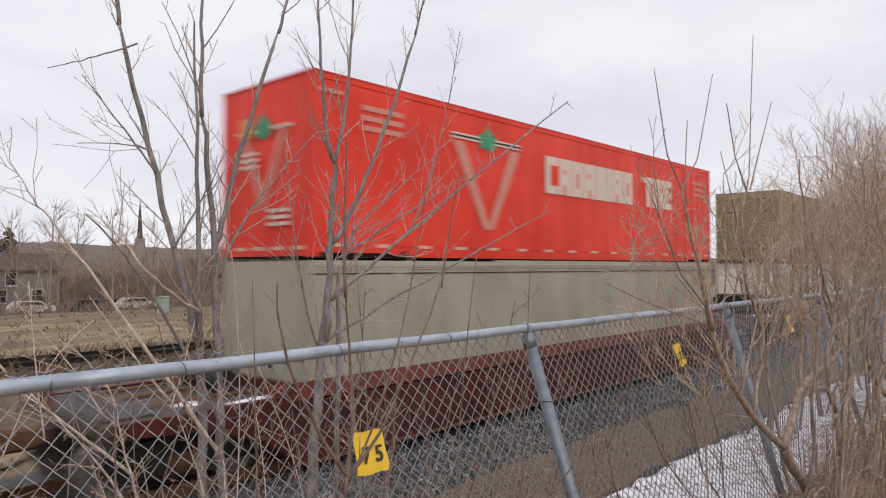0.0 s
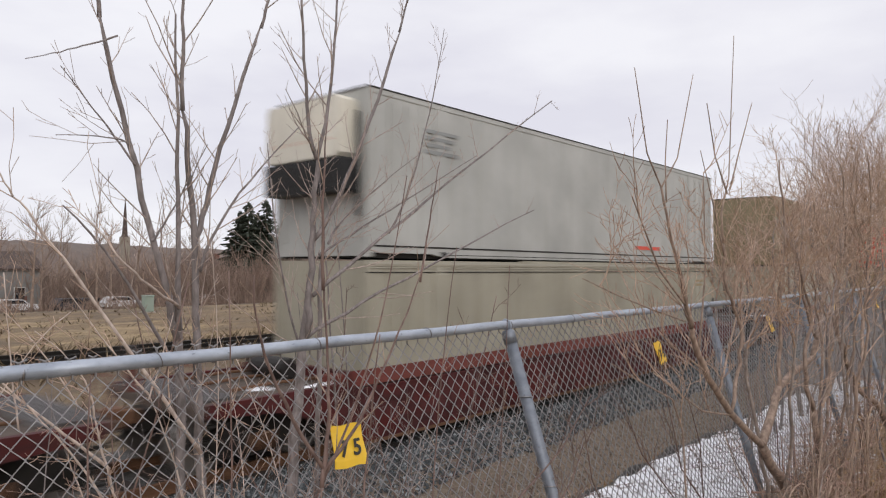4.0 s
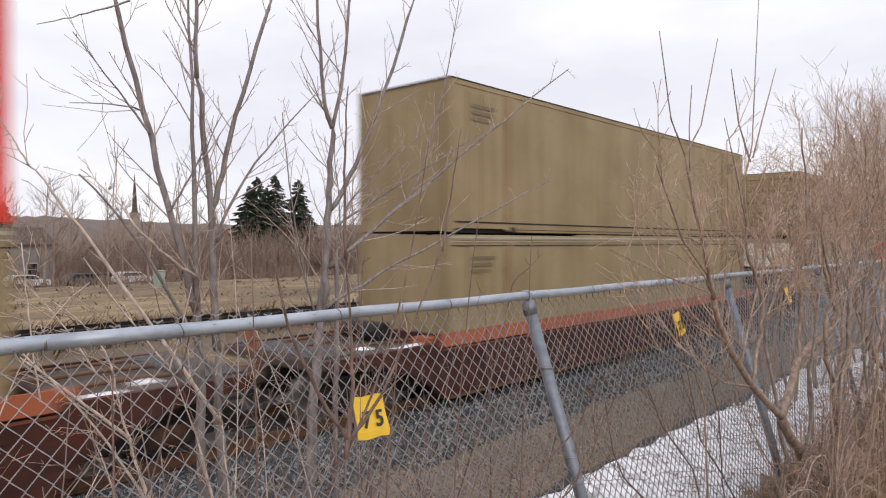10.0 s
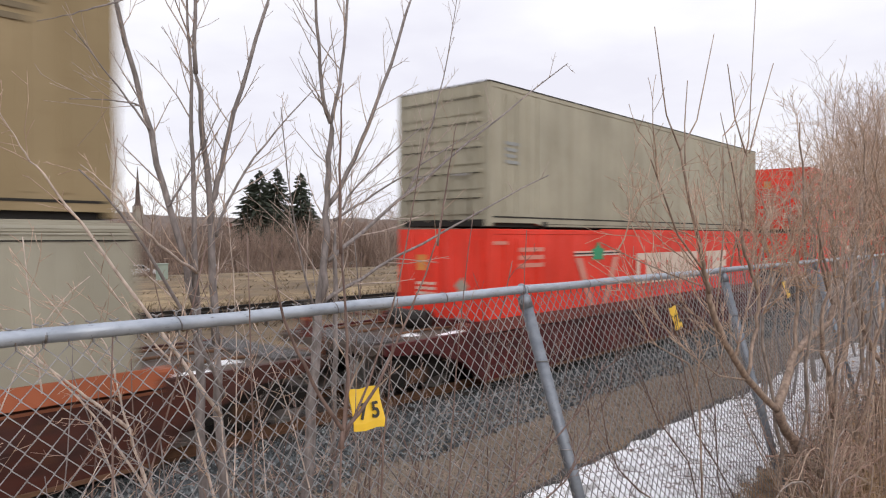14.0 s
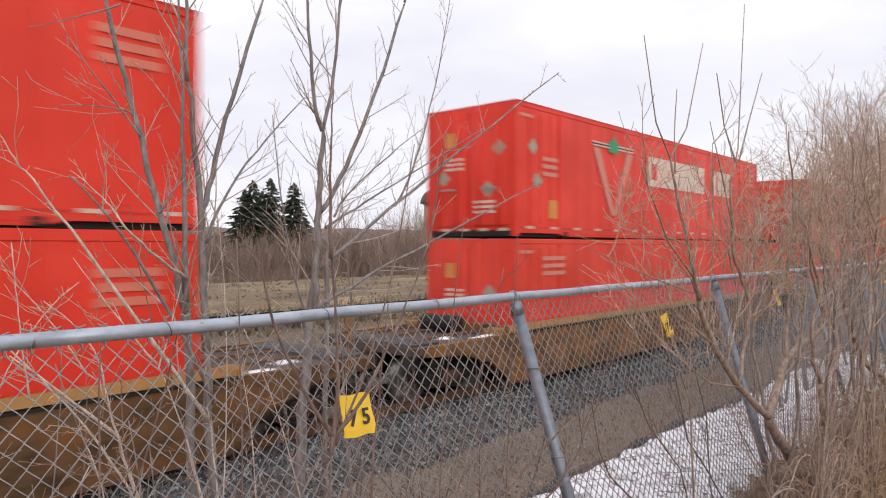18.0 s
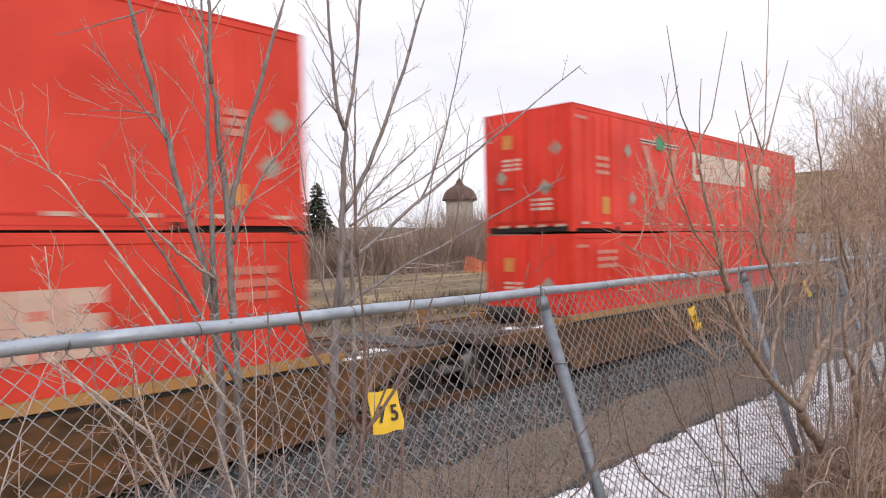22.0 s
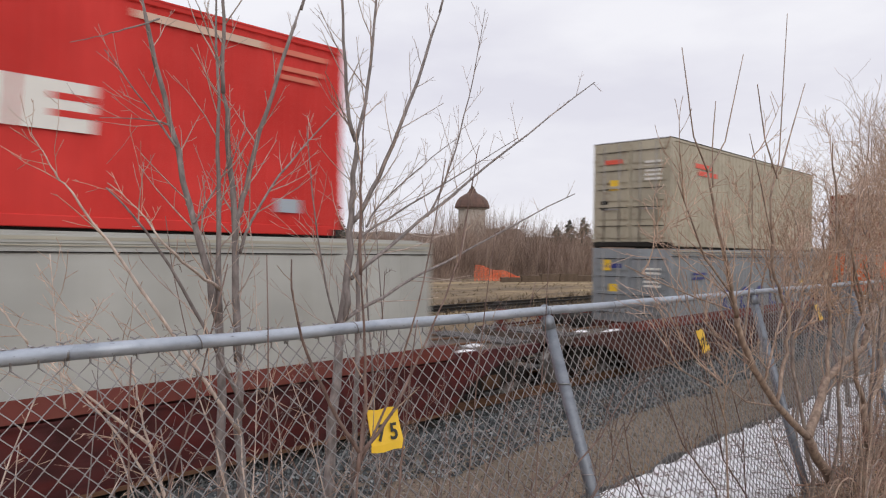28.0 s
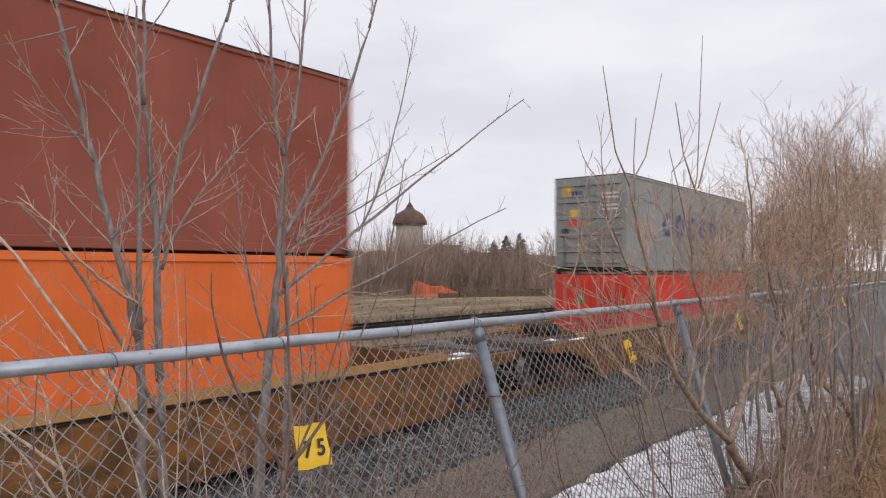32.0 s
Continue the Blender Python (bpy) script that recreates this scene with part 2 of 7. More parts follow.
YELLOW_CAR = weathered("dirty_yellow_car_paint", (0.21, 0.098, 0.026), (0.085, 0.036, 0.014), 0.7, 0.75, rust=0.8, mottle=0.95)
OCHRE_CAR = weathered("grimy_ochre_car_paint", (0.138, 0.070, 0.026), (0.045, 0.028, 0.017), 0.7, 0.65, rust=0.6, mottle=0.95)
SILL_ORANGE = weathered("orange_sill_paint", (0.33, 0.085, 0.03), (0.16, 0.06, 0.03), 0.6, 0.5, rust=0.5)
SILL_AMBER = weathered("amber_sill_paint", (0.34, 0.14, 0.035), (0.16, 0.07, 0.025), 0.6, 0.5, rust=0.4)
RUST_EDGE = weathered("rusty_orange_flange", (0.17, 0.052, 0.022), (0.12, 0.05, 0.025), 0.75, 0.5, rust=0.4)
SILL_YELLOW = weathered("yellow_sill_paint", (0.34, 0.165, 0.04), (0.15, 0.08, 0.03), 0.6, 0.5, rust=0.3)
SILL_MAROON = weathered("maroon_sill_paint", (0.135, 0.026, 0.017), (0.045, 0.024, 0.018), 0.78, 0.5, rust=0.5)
CREAM = plain("cream_marking", (0.68, 0.55, 0.45), 0.55, 0, 0.12, 6)
PLATE_ORANGE = plain("orange_plate", (0.66, 0.27, 0.06), 0.55, 0, 0.2, 6)
TAPE = plain("dirty_reflective_tape", (0.64, 0.44, 0.34), 0.5, 0, 0.25, 5)
WASHED = plain("washed_out_marking", (0.64, 0.17, 0.11), 0.55, 0, 0.2, 5)
FADED = plain("faded_marking", (0.62, 0.24, 0.18), 0.55, 0, 0.2, 5)
WHITE = plain("white_marking", (0.75, 0.73, 0.68), 0.5, 0, 0.1, 6)
GREEN = plain("green_marking", (0.03, 0.28, 0.13), 0.5, 0, 0.15, 9)
DIAMOND = plain("weathered_placard", (0.36, 0.33, 0.26), 0.6, 0, 0.2, 9)
YELLOW = plain("yellow_plate", (0.80, 0.50, 0.03), 0.45, 0, 0.12, 14)
BLUE = plain("blue_marking", (0.028, 0.036, 0.19), 0.5, 0, 0.15, 9)
RED_MARK = plain("red_marking", (0.70, 0.09, 0.05), 0.5, 0, 0.15, 9)
BLACK = plain("black_rubber", (0.018, 0.018, 0.018), 0.7, 0, 0.3, 12)
# greasy steel parts; on doors also the painted shade under the ribs
GRIME_AND_SHADE = plain("greasy_black_steel_and_shade", (0.022, 0.019, 0.016), 0.6, 0.4, 0.4, 7)
STEEL = plain("worn_steel", (0.34, 0.32, 0.30), 0.4, 0.85, 0.25, 9)
RUSTY = plain("rusty_steel", (0.15, 0.075, 0.04), 0.75, 0.2, 0.4, 9)
GALV_DECK = plain("galvanised_deck", (0.095, 0.085, 0.08), 0.55, 0.4, 0.25, 5)
UNIT_WHITE = weathered("refrigeration_unit_paint", (0.70, 0.66, 0.56), (0.30, 0.25, 0.17), 0.5, 0.35)


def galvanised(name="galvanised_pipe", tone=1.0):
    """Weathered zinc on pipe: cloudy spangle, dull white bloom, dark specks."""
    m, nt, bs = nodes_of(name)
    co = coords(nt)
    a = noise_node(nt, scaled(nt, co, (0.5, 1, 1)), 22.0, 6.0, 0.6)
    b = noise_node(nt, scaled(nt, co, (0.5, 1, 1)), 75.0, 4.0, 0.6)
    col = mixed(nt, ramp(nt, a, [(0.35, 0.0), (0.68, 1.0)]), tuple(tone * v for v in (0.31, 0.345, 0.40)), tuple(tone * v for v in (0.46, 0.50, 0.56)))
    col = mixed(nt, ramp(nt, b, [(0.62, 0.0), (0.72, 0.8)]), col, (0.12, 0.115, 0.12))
    nt.links.new(col, bs.inputs["Base Color"])
    bs.inputs["Metallic"].default_value = 0.45
    nt.links.new(ramp(nt, a, [(0.3, 0.36), (0.7, 0.58)]), bs.inputs["Roughness"])
    bumped(nt, bs, b, 0.25, 0.004)
    return m


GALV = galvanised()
# the rail's zinc at about half tone: the posts' shade is put into the colour
GALV_SHADED = galvanised("shaded_galvanised_pipe", 0.55)
WIRE = plain("galvanised_wire", (0.295, 0.285, 0.285), 0.32, 0.85, 0.5, 30, 0.0)
INK = plain("black_lettering", (0.03, 0.03, 0.025), 0.6, 0, 0.2, 9)


def bark(name, base, pale, scale=40.0):
    m, nt, bs = nodes_of(name)
    co = coords(nt)
    a = noise_node(nt, scaled(nt, co, (1, 1, 0.35)), scale, 5.0)
    b = noise_node(nt, co, 3.0, 4.0)
    col = mixed(nt, ramp(nt, a, [(0.35, 0.0), (0.7, 1.0)]), base, pale)
    col = mixed(nt, ramp(nt, b, [(0.4, 0.0), (0.75, 0.5)]), col, tuple(c * 0.6 for c in base))
    nt.links.new(col, bs.inputs["Base Color"])
    bs.inputs["Roughness"].default_value = 0.8
    bumped(nt, bs, a, 0.4, 0.004)
    return m


DECK_DUST = weathered("dusty_brown_deck", (0.105, 0.08, 0.064), (0.05, 0.032, 0.022), 0.85, 0.6, rust=0.7)
PALE_STRIP = plain("pale_rail_strip", (0.40, 0.375, 0.30), 0.5, 0, 0.2, 2)
BARK_GREY = bark("grey_bark", (0.155, 0.132, 0.124), (0.34, 0.295, 0.28))
BARK_PALE = bark("pale_limb_bark", (0.43, 0.345, 0.295), (0.80, 0.67, 0.58))
BARK_BROWN = bark("brown_bark", (0.20, 0.142, 0.108), (0.45, 0.335, 0.26))
BARK_RED = bark("reddish_bark", (0.30, 0.18, 0.14), (0.58, 0.40, 0.31))
BARK_TAN = bark("tan_bark", (0.26, 0.182, 0.132), (0.56, 0.42, 0.315))
FAR_BRUSH = bark("far_brush", (0.20, 0.138, 0.108), (0.42, 0.305, 0.235), 0.8)
BARK_DULL = bark("dull_tan_bark", (0.19, 0.15, 0.128), (0.40, 0.33, 0.28))
BARK_SHOOT = bark("dark_shoot_bark", (0.12, 0.075, 0.062), (0.27, 0.185, 0.155))
BARK_TWIG = bark("fine_twig_bark", (0.32, 0.25, 0.212), (0.66, 0.53, 0.455))
BARK_RUST = bark("rusty_twig_bark", (0.27, 0.165, 0.105), (0.60, 0.41, 0.275))
BARK_ROSE = bark("pinkish_twig_bark", (0.37, 0.25, 0.185), (0.74, 0.55, 0.42))
DRY_GRASS = plain("dry_grass", (0.34, 0.22, 0.122), 0.8, 0, 0.45, 3, 0)
DEAD_LEAF = plain("dead_leaf", (0.30, 0.19, 0.10), 0.75, 0, 0.45, 5, 0)
NEEDLES = plain("conifer_needles", (0.045, 0.055, 0.036), 0.8, 0, 0.5, 1.5, 0)
TIE_WOOD = plain("creosoted_timber", (0.055, 0.042, 0.034), 0.85, 0, 0.5, 6, 0.4)


def snow_material():
    m, nt, bs = nodes_of("old_snow")
    co = coords(nt)
    a = noise_node(nt, co, 7.0, 6.0, 0.7)
    b = noise_node(nt, co, 26.0, 5.0, 0.7)
    # grey mottling: the shade of dents painted into the snow's colour
    col = mixed(nt, ramp(nt, a, [(0.50, 0.0), (0.62, 0.8)]), (0.93, 0.94, 0.97), (0.46, 0.45, 0.45))
    col = mixed(nt, ramp(nt, b, [(0.575, 0.0), (0.66, 0.85)]), col, (0.17, 0.135, 0.11))
    c = noise_node(nt, scaled(nt, co, (2.2, 5.0, 1.0)), 1.0, 5.0, 0.6)
    col = mixed(nt, ramp(nt, c, [(0.60, 0.0), (0.66, 0.75)]), col, (0.21, 0.19, 0.175))
    nt.links.new(col, bs.inputs["Base Color"])
    bs.inputs["Roughness"].default_value = 0.55
    bumped(nt, bs, b, 0.45, 0.04)
    return m


SNOW = snow_material()
RIM_EARTH = plain("black_rim_earth", (0.028, 0.024, 0.021), 0.6, 0, 0.5, 9, 0.5)


def ground_material():
    """Bank, dirt, ballast and dead-grass field, told apart by their distance across the track."""
    m, nt, bs = nodes_of("ground_cover")
    co = coords(nt)
    sep = nt.nodes.new("ShaderNodeSeparateXYZ")
    nt.links.new(co, sep.inputs["Vector"])
    wob = noise_node(nt, co, 0.9, 4.0)
    add = nt.nodes.new("ShaderNodeMath")
    add.operation = "MULTIPLY_ADD"
    add.inputs[1].default_value = 1.1
    nt.links.new(wob, add.inputs[0])
    nt.links.new(sep.outputs["Y"], add.inputs[2])
    span = nt.nodes.new("ShaderNodeMapRange")
    span.inputs["From Min"].default_value = 0.0
    span.inputs["From Max"].default_value = 100.0
    nt.links.new(add.outputs[0], span.inputs["Value"])
    zones = ramp(nt, span.outputs["Result"], [
        (0.0, (0.27, 0.20, 0.125)), (0.022, (0.25, 0.185, 0.115)), (0.040, (0.13, 0.095, 0.065)), (0.050, (0.235, 0.175, 0.125)), (0.081, (0.225, 0.182, 0.14)),
        (0.087, (0.10, 0.101, 0.103)), (0.125, (0.085, 0.084, 0.082)), (0.135, (0.19, 0.135, 0.075)), (0.235, (0.175, 0.122, 0.068)),
        (0.25, (0.05, 0.042, 0.035)), (0.29, (0.055, 0.045, 0.036)), (0.305, (0.20, 0.138, 0.072)), (0.62, (0.215, 0.15, 0.08)),
        (0.68, (0.11, 0.085, 0.06)), (1.0, (0.10, 0.078, 0.055))])
    fine = noise_node(nt, co, 14.0, 7.0, 0.7)
    broad = noise_node(nt, co, 0.35, 5.0)
    col = mixed(nt, ramp(nt, fine, [(0.3, 0.0), (0.7, 1.0)]), mixed(nt, 1.0, zones, (0.62, 0.6, 0.58), "MULTIPLY"), mixed(nt, 1.0, zones, (1.35, 1.33, 1.3), "MULTIPLY"))
    col = mixed(nt, ramp(nt, broad, [(0.45, 0.0), (0.75, 0.45)]), col, (0.12, 0.10, 0.07))
    streak = noise_node(nt, scaled(nt, co, (0.07, 0.34, 1.0)), 1.1, 7.0, 0.68)
    field = ramp(nt, span.outputs["Result"], [(0.12, 0.0), (0.15, 1.0)])
    pale = mixed(nt, ramp(nt, streak, [(0.48, 0.0), (0.60, 0.8)]), col, (0.10, 0.068, 0.042))
    pale = mixed(nt, ramp(nt, streak, [(0.36, 0.75), (0.46, 0.0)]), pale, (0.36, 0.265, 0.14))
    col = mixed(nt, field, col, pale)
    nt.links.new(col, bs.inputs["Base Color"])
    bs.inputs["Roughness"].default_value = 0.92
    bumped(nt, bs, fine, 0.7, 0.03)
    return m


GROUND = ground_material()

# ---- ground ----
RAIL_Y = 9.99          # middle of the track
FIELD = -0.5


def smooth01(u):
    u = min(max(u, 0.0), 1.0)
    return u * u * (3 - 2 * u)


def bank(y):
    """Height of the ground across the track: bank top, shelf at the fence, slope, track bed, field."""
    z = 1.32 - 0.37 * smooth01((y - 0.2) / 1.5)
    z += (FIELD - 0.95) * smooth01((y - 2.9) / 2.1)
    z += 0.30 * smooth01((y - 6.9) / 1.3) - 0.30 * smooth01((y - 11.9) / 1.6)
    z -= 2.2 * smooth01((y - 52) / 50)
    z += 0.22 * smooth01((y - 24.0) / 1.2) - 0.22 * smooth01((y - 28.4) / 1.2)
    return z


def ground_z(x, y):
    k = 0.05 + 0.10 * smooth01((y - 14) / 10)
    if 6.6 < y < 13:
        k = 0.02
    z = bank(y) + k * noise.noise((x * 0.6, y * 0.6, 0.0)) + 0.35 * k * noise.noise((x * 2.3, y * 2.3, 4.0))
    return z


def build_ground():
    xs = [-3000, -900, -300, -120, -60, -30, -16, -9] + [-5 + 0.22 * i for i in range(160)] + [32, 36, 42, 50, 60, 75, 95, 120, 160, 220, 320, 600, 1200, 3000]
    ys = [-3000, -600, -150, -50, -20, -8, -4, -2] + [-1 + 0.2 * i for i in range(72)] + [14, 15, 17, 19, 21, 23, 24, 24.5, 25.2, 26, 27.5, 28.4, 29, 29.6, 31, 34, 38, 43, 50, 58, 70, 90, 120, 180, 300, 600, 1200, 3000]
    g = Geo()
    g.smooth = True
    for y in ys:
        for x in xs:
            g.v.append((x, y, ground_z(x, y)))
    w = len(xs)
    for j in range(len(ys) - 1):
        for i in range(w - 1):
            a = j * w + i
            g.f.append((a, a + 1, a + w + 1, a + w))
    return tagged(part("ground", g, GROUND), "brown earth bank, gravel track bed and dead grass field", "ground", kind="structure")


build_ground()


def snow_patch():
    """Old granular snow on the shelf behind the fence, thin and ragged at its rim."""
    g = Geo()
    g.smooth = True
    nx, ny = 260, 50
    x0, x1, y0, y1 = 3.92, 15.5, 1.30, 3.12

    def top(x, y):
        e = min((x - x0) / 0.5, (x1 - x) / 1.5, (y1 + 0.06 * noise.noise((x * 1.3, 0, 3)) - y) / 0.16, (y - y0 - 0.35 * smooth01((x - 5.0) / 0.9)) / 0.35)
        e += 0.5 * noise.noise((x * 2.0, y * 2.0, 9.0))
        h = 0.12 * smooth01(e) - 0.05
        return ground_z(x, y) + h + 0.03 * noise.noise((x * 5, y * 5, 1)) + 0.015 * noise.noise((x * 13, y * 13, 4))

    for j in range(ny + 1):
        for i in range(nx + 1):
            x, y = x0 + (x1 - x0) * i / nx, y0 + (y1 - y0) * j / ny
            g.v.append((x, y, top(x, y)))
    for j in range(ny):
        for i in range(nx):
            a = j * (nx + 1) + i
            g.f.append((a, a + 1, a + nx + 2, a + nx + 1))
    return tagged(part("snow_patch", g, SNOW), "patch of old dirty snow on the bank behind the fence", "snow", kind="stuff")


snow_patch()


def snow_margin():
    """A low black lip of earth where the melting snow ends above the slope."""
    g = Geo()
    g.smooth = True
    n = 180
    for i in range(n + 1):
        x = 4.1 + 6.9 * i / n
        rim = 3.12 + 0.06 * noise.noise((x * 1.3, 0, 3)) - 0.05
        lump = 0.045 + 0.075 * max(0.0, 0.45 + noise.noise((x * 2.1, 1.0, 6)))
        for k, (dy, dz) in enumerate(((-0.15, -0.02), (-0.10, lump), (-0.02, lump), (0.06, -0.03))):
            y = rim + dy
            g.v.append((x, y, ground_z(x, y) + dz))
    for i in range(n):
        for k in range(3):
            a = 4 * i + k
            g.f.append((a, a + 4, a + 5, a + 1))
    return tagged(part("rim_earth", g, RIM_EARTH), "black earth along the rim of the snow", "earth", kind="stuff")


snow_margin()


# ---- track ----
def rail_section(y, top=0.0):
    return [(y - 0.07, top - 0.17), (y + 0.07, top - 0.17), (y + 0.07, top - 0.155), (y + 0.012, top - 0.135), (y + 0.012, top - 0.045), (y + 0.036, top - 0.035),
            (y + 0.036, top - 0.005), (y + 0.028, top), (y - 0.028, top), (y - 0.036, top - 0.005), (y - 0.036, top - 0.035), (y - 0.012, top - 0.045), (y - 0.012, top - 0.135), (y - 0.07, top - 0.155)]


def railway(name, mid, top, x0, x1, tie_x0, tie_x1, label):
    t = thing(name, pose(0, 0, 0, 0, 0, math.degrees(-0.003) if top == 0 else 0), label, "railway track", kind="structure")
    for s in (-0.755, 0.755):
        part("rail", Geo().prism(rail_section(mid + s, top), x0, x1), RUSTY if top == 0 else GRIME_AND_SHADE, t)
    tie = Geo().box(-0.11, 0.11, -1.3, 1.3, -0.18, 0.0).mesh("sleeper")
    tie.materials.append(TIE_WOOD)
    rng = random.Random(4)
    x = tie_x0
    while x < tie_x1:
        o = part("sleeper", tie, None, t)
        o.location = (x + rng.uniform(-0.03, 0.03), mid, top - 0.165)
        o.rotation_euler = (0, 0, rng.uniform(-0.03, 0.03))
        x += 0.54
    return t


railway("railway_track", RAIL_Y, 0.0, -400, 600, -4, 45, "main railway track with rusty rails on timber sleepers")
railway("siding_track", 26.4, -0.08, -200, 300, 0, 70, "disused siding with dark rusty rails in dead grass")


def ballast():
    """Crushed grey stone beside and under the track."""
    g = Geo()
    rng = random.Random(11)
    for _ in range(30000):
        x = 2.0 + 34.0 * rng.random() ** 1.5
        y = 9.0 - (1.75 + 0.25 * noise.noise((x * 0.8, 0.0, 5.0))) * rng.random() ** 1.25
        r = rng.uniform(0.018, 0.046)
        z = ground_z(x, y) + r * 0.35
        n = len(g.v)
        for dx, dy, dz in ((1, 0, 0), (0, 1, 0), (-1, 0, 0), (0, -1, 0), (0, 0, 1)):
            k = r * rng.uniform(0.7, 1.3)
            g.v.append((x + dx * k + rng.uniform(-0.3, 0.3) * r, y + dy * k + rng.uniform(-0.3, 0.3) * r, z + dz * k))
        g.f.extend([(n, n + 1, n + 4), (n + 1, n + 2, n + 4), (n + 2, n + 3, n + 4), (n + 3, n, n + 4)])
    m, nt, bs = nodes_of("loose_ballast")
    geo = nt.nodes.new("ShaderNodeNewGeometry")
    col = ramp(nt, geo.outputs["Random Per Island"], [(0.0, (0.03, 0.032, 0.034)), (0.5, (0.075, 0.084, 0.088)), (0.82, (0.155, 0.17, 0.175)), (1.0, (0.36, 0.38, 0.38))])
    nt.links.new(col, bs.inputs["Base Color"])
    bs.inputs["Roughness"].default_value = 0.9
    return tagged(part("ballast", g, m), "loose crushed grey stone ballast beside the track", "ballast", kind="stuff")


ballast()


def gravel():
    """Fine brown-grey grit on the strip between the ballast and the bank."""
    g = Geo()
    rng = random.Random(12)
    for _ in range(16000):
        x, y = 3.0 + 26.0 * rng.random() ** 1.4, rng.uniform(4.3, 7.75)
        r = rng.uniform(0.010, 0.026)
        z = ground_z(x, y) + r * 0.25
        n = len(g.v)
        a = rng.uniform(0, 6.283)
        for k in range(3):
            w = a + 2.094 * k
            q = r * rng.uniform(0.7, 1.4)
            g.v.append((x + q * math.cos(w), y + q * math.sin(w), z))
        g.v.append((x, y, z + r))
        g.f.extend([(n, n + 1, n + 3), (n + 1, n + 2, n + 3), (n + 2, n, n + 3)])
    m, nt, bs = nodes_of("loose_grit")
    geo = nt.nodes.new("ShaderNodeNewGeometry")
    nt.links.new(ramp(nt, geo.outputs["Random Per Island"], [(0.0, (0.09, 0.071, 0.056)), (0.6, (0.205, 0.172, 0.138)), (1.0, (0.40, 0.355, 0.30))]), bs.inputs["Base Color"])
    bs.inputs["Roughness"].default_value = 0.9
    return tagged(part("gravel", g, m), "loose brown-grey grit below the ballast", "gravel", kind="stuff")


gravel()

# ---- chain-link fence ----
RAIL_TOP = 2.692
FENCE_Y = 1.95
LEAN = 0.27            # the posts lean towards the track
POST_GAP = 2.66


def fence_y(z):
    return FENCE_Y - LEAN * (RAIL_TOP - z)


def wire_mesh(x0, x1, z0, z1):
    """Woven wire: each strand zigzags down and hooks into the next."""
    g = Geo()
    half, rise, r = 0.0315, 0.031, 0.0025
    count = int((x1 - x0) / half)
    steps = int((z1 - z0) / rise)
    rng = random.Random(int(x0 * 10) + 5)
    for i in range(count):
        base = x0 + i * half
        pts = []
        for k in range(steps + 1):
            z = z1 - k * rise
            sag = 0.012 * noise.noise((base * 1.7, z * 1.7, 2.0))
            bulge = 0.03 * noise.noise((base * 0.9, z * 1.1, 7.0))
            odd = (k + i) % 2
            pts.append((base + (half * 1.06 if odd else -half * 0.06) + sag * 0.4, fence_y(z) + bulge + (0.002 if odd else -0.002), z + sag))
        pts.insert(0, (pts[0][0], pts[0][1], pts[0][2] + 0.012 + 0.012 * rng.random()))
        g.tube(pts, r, 4 if x0 < 6 else 3, caps=False)
        if i % 2 == 0 and base < 1.5:   # the strands' ends, twisted together and cut to two points
            x, y, z = pts[0]
            tip = z1 + 0.058 + rng.uniform(-0.006, 0.012)
            for s in (-1, 1):
                g.tube([(x - 0.004 * s, y + 0.012, z - 0.01), (x + 0.004 * s, y + 0.016, (z + tip) / 2), (x - 0.003 * s, y + 0.016, tip - 0.008), (x + (0.012 + rng.uniform(0, 0.008)) * s, y + 0.014, tip)], r, 4 if x0 < 9 else 3)
    g.smooth = True
    return g


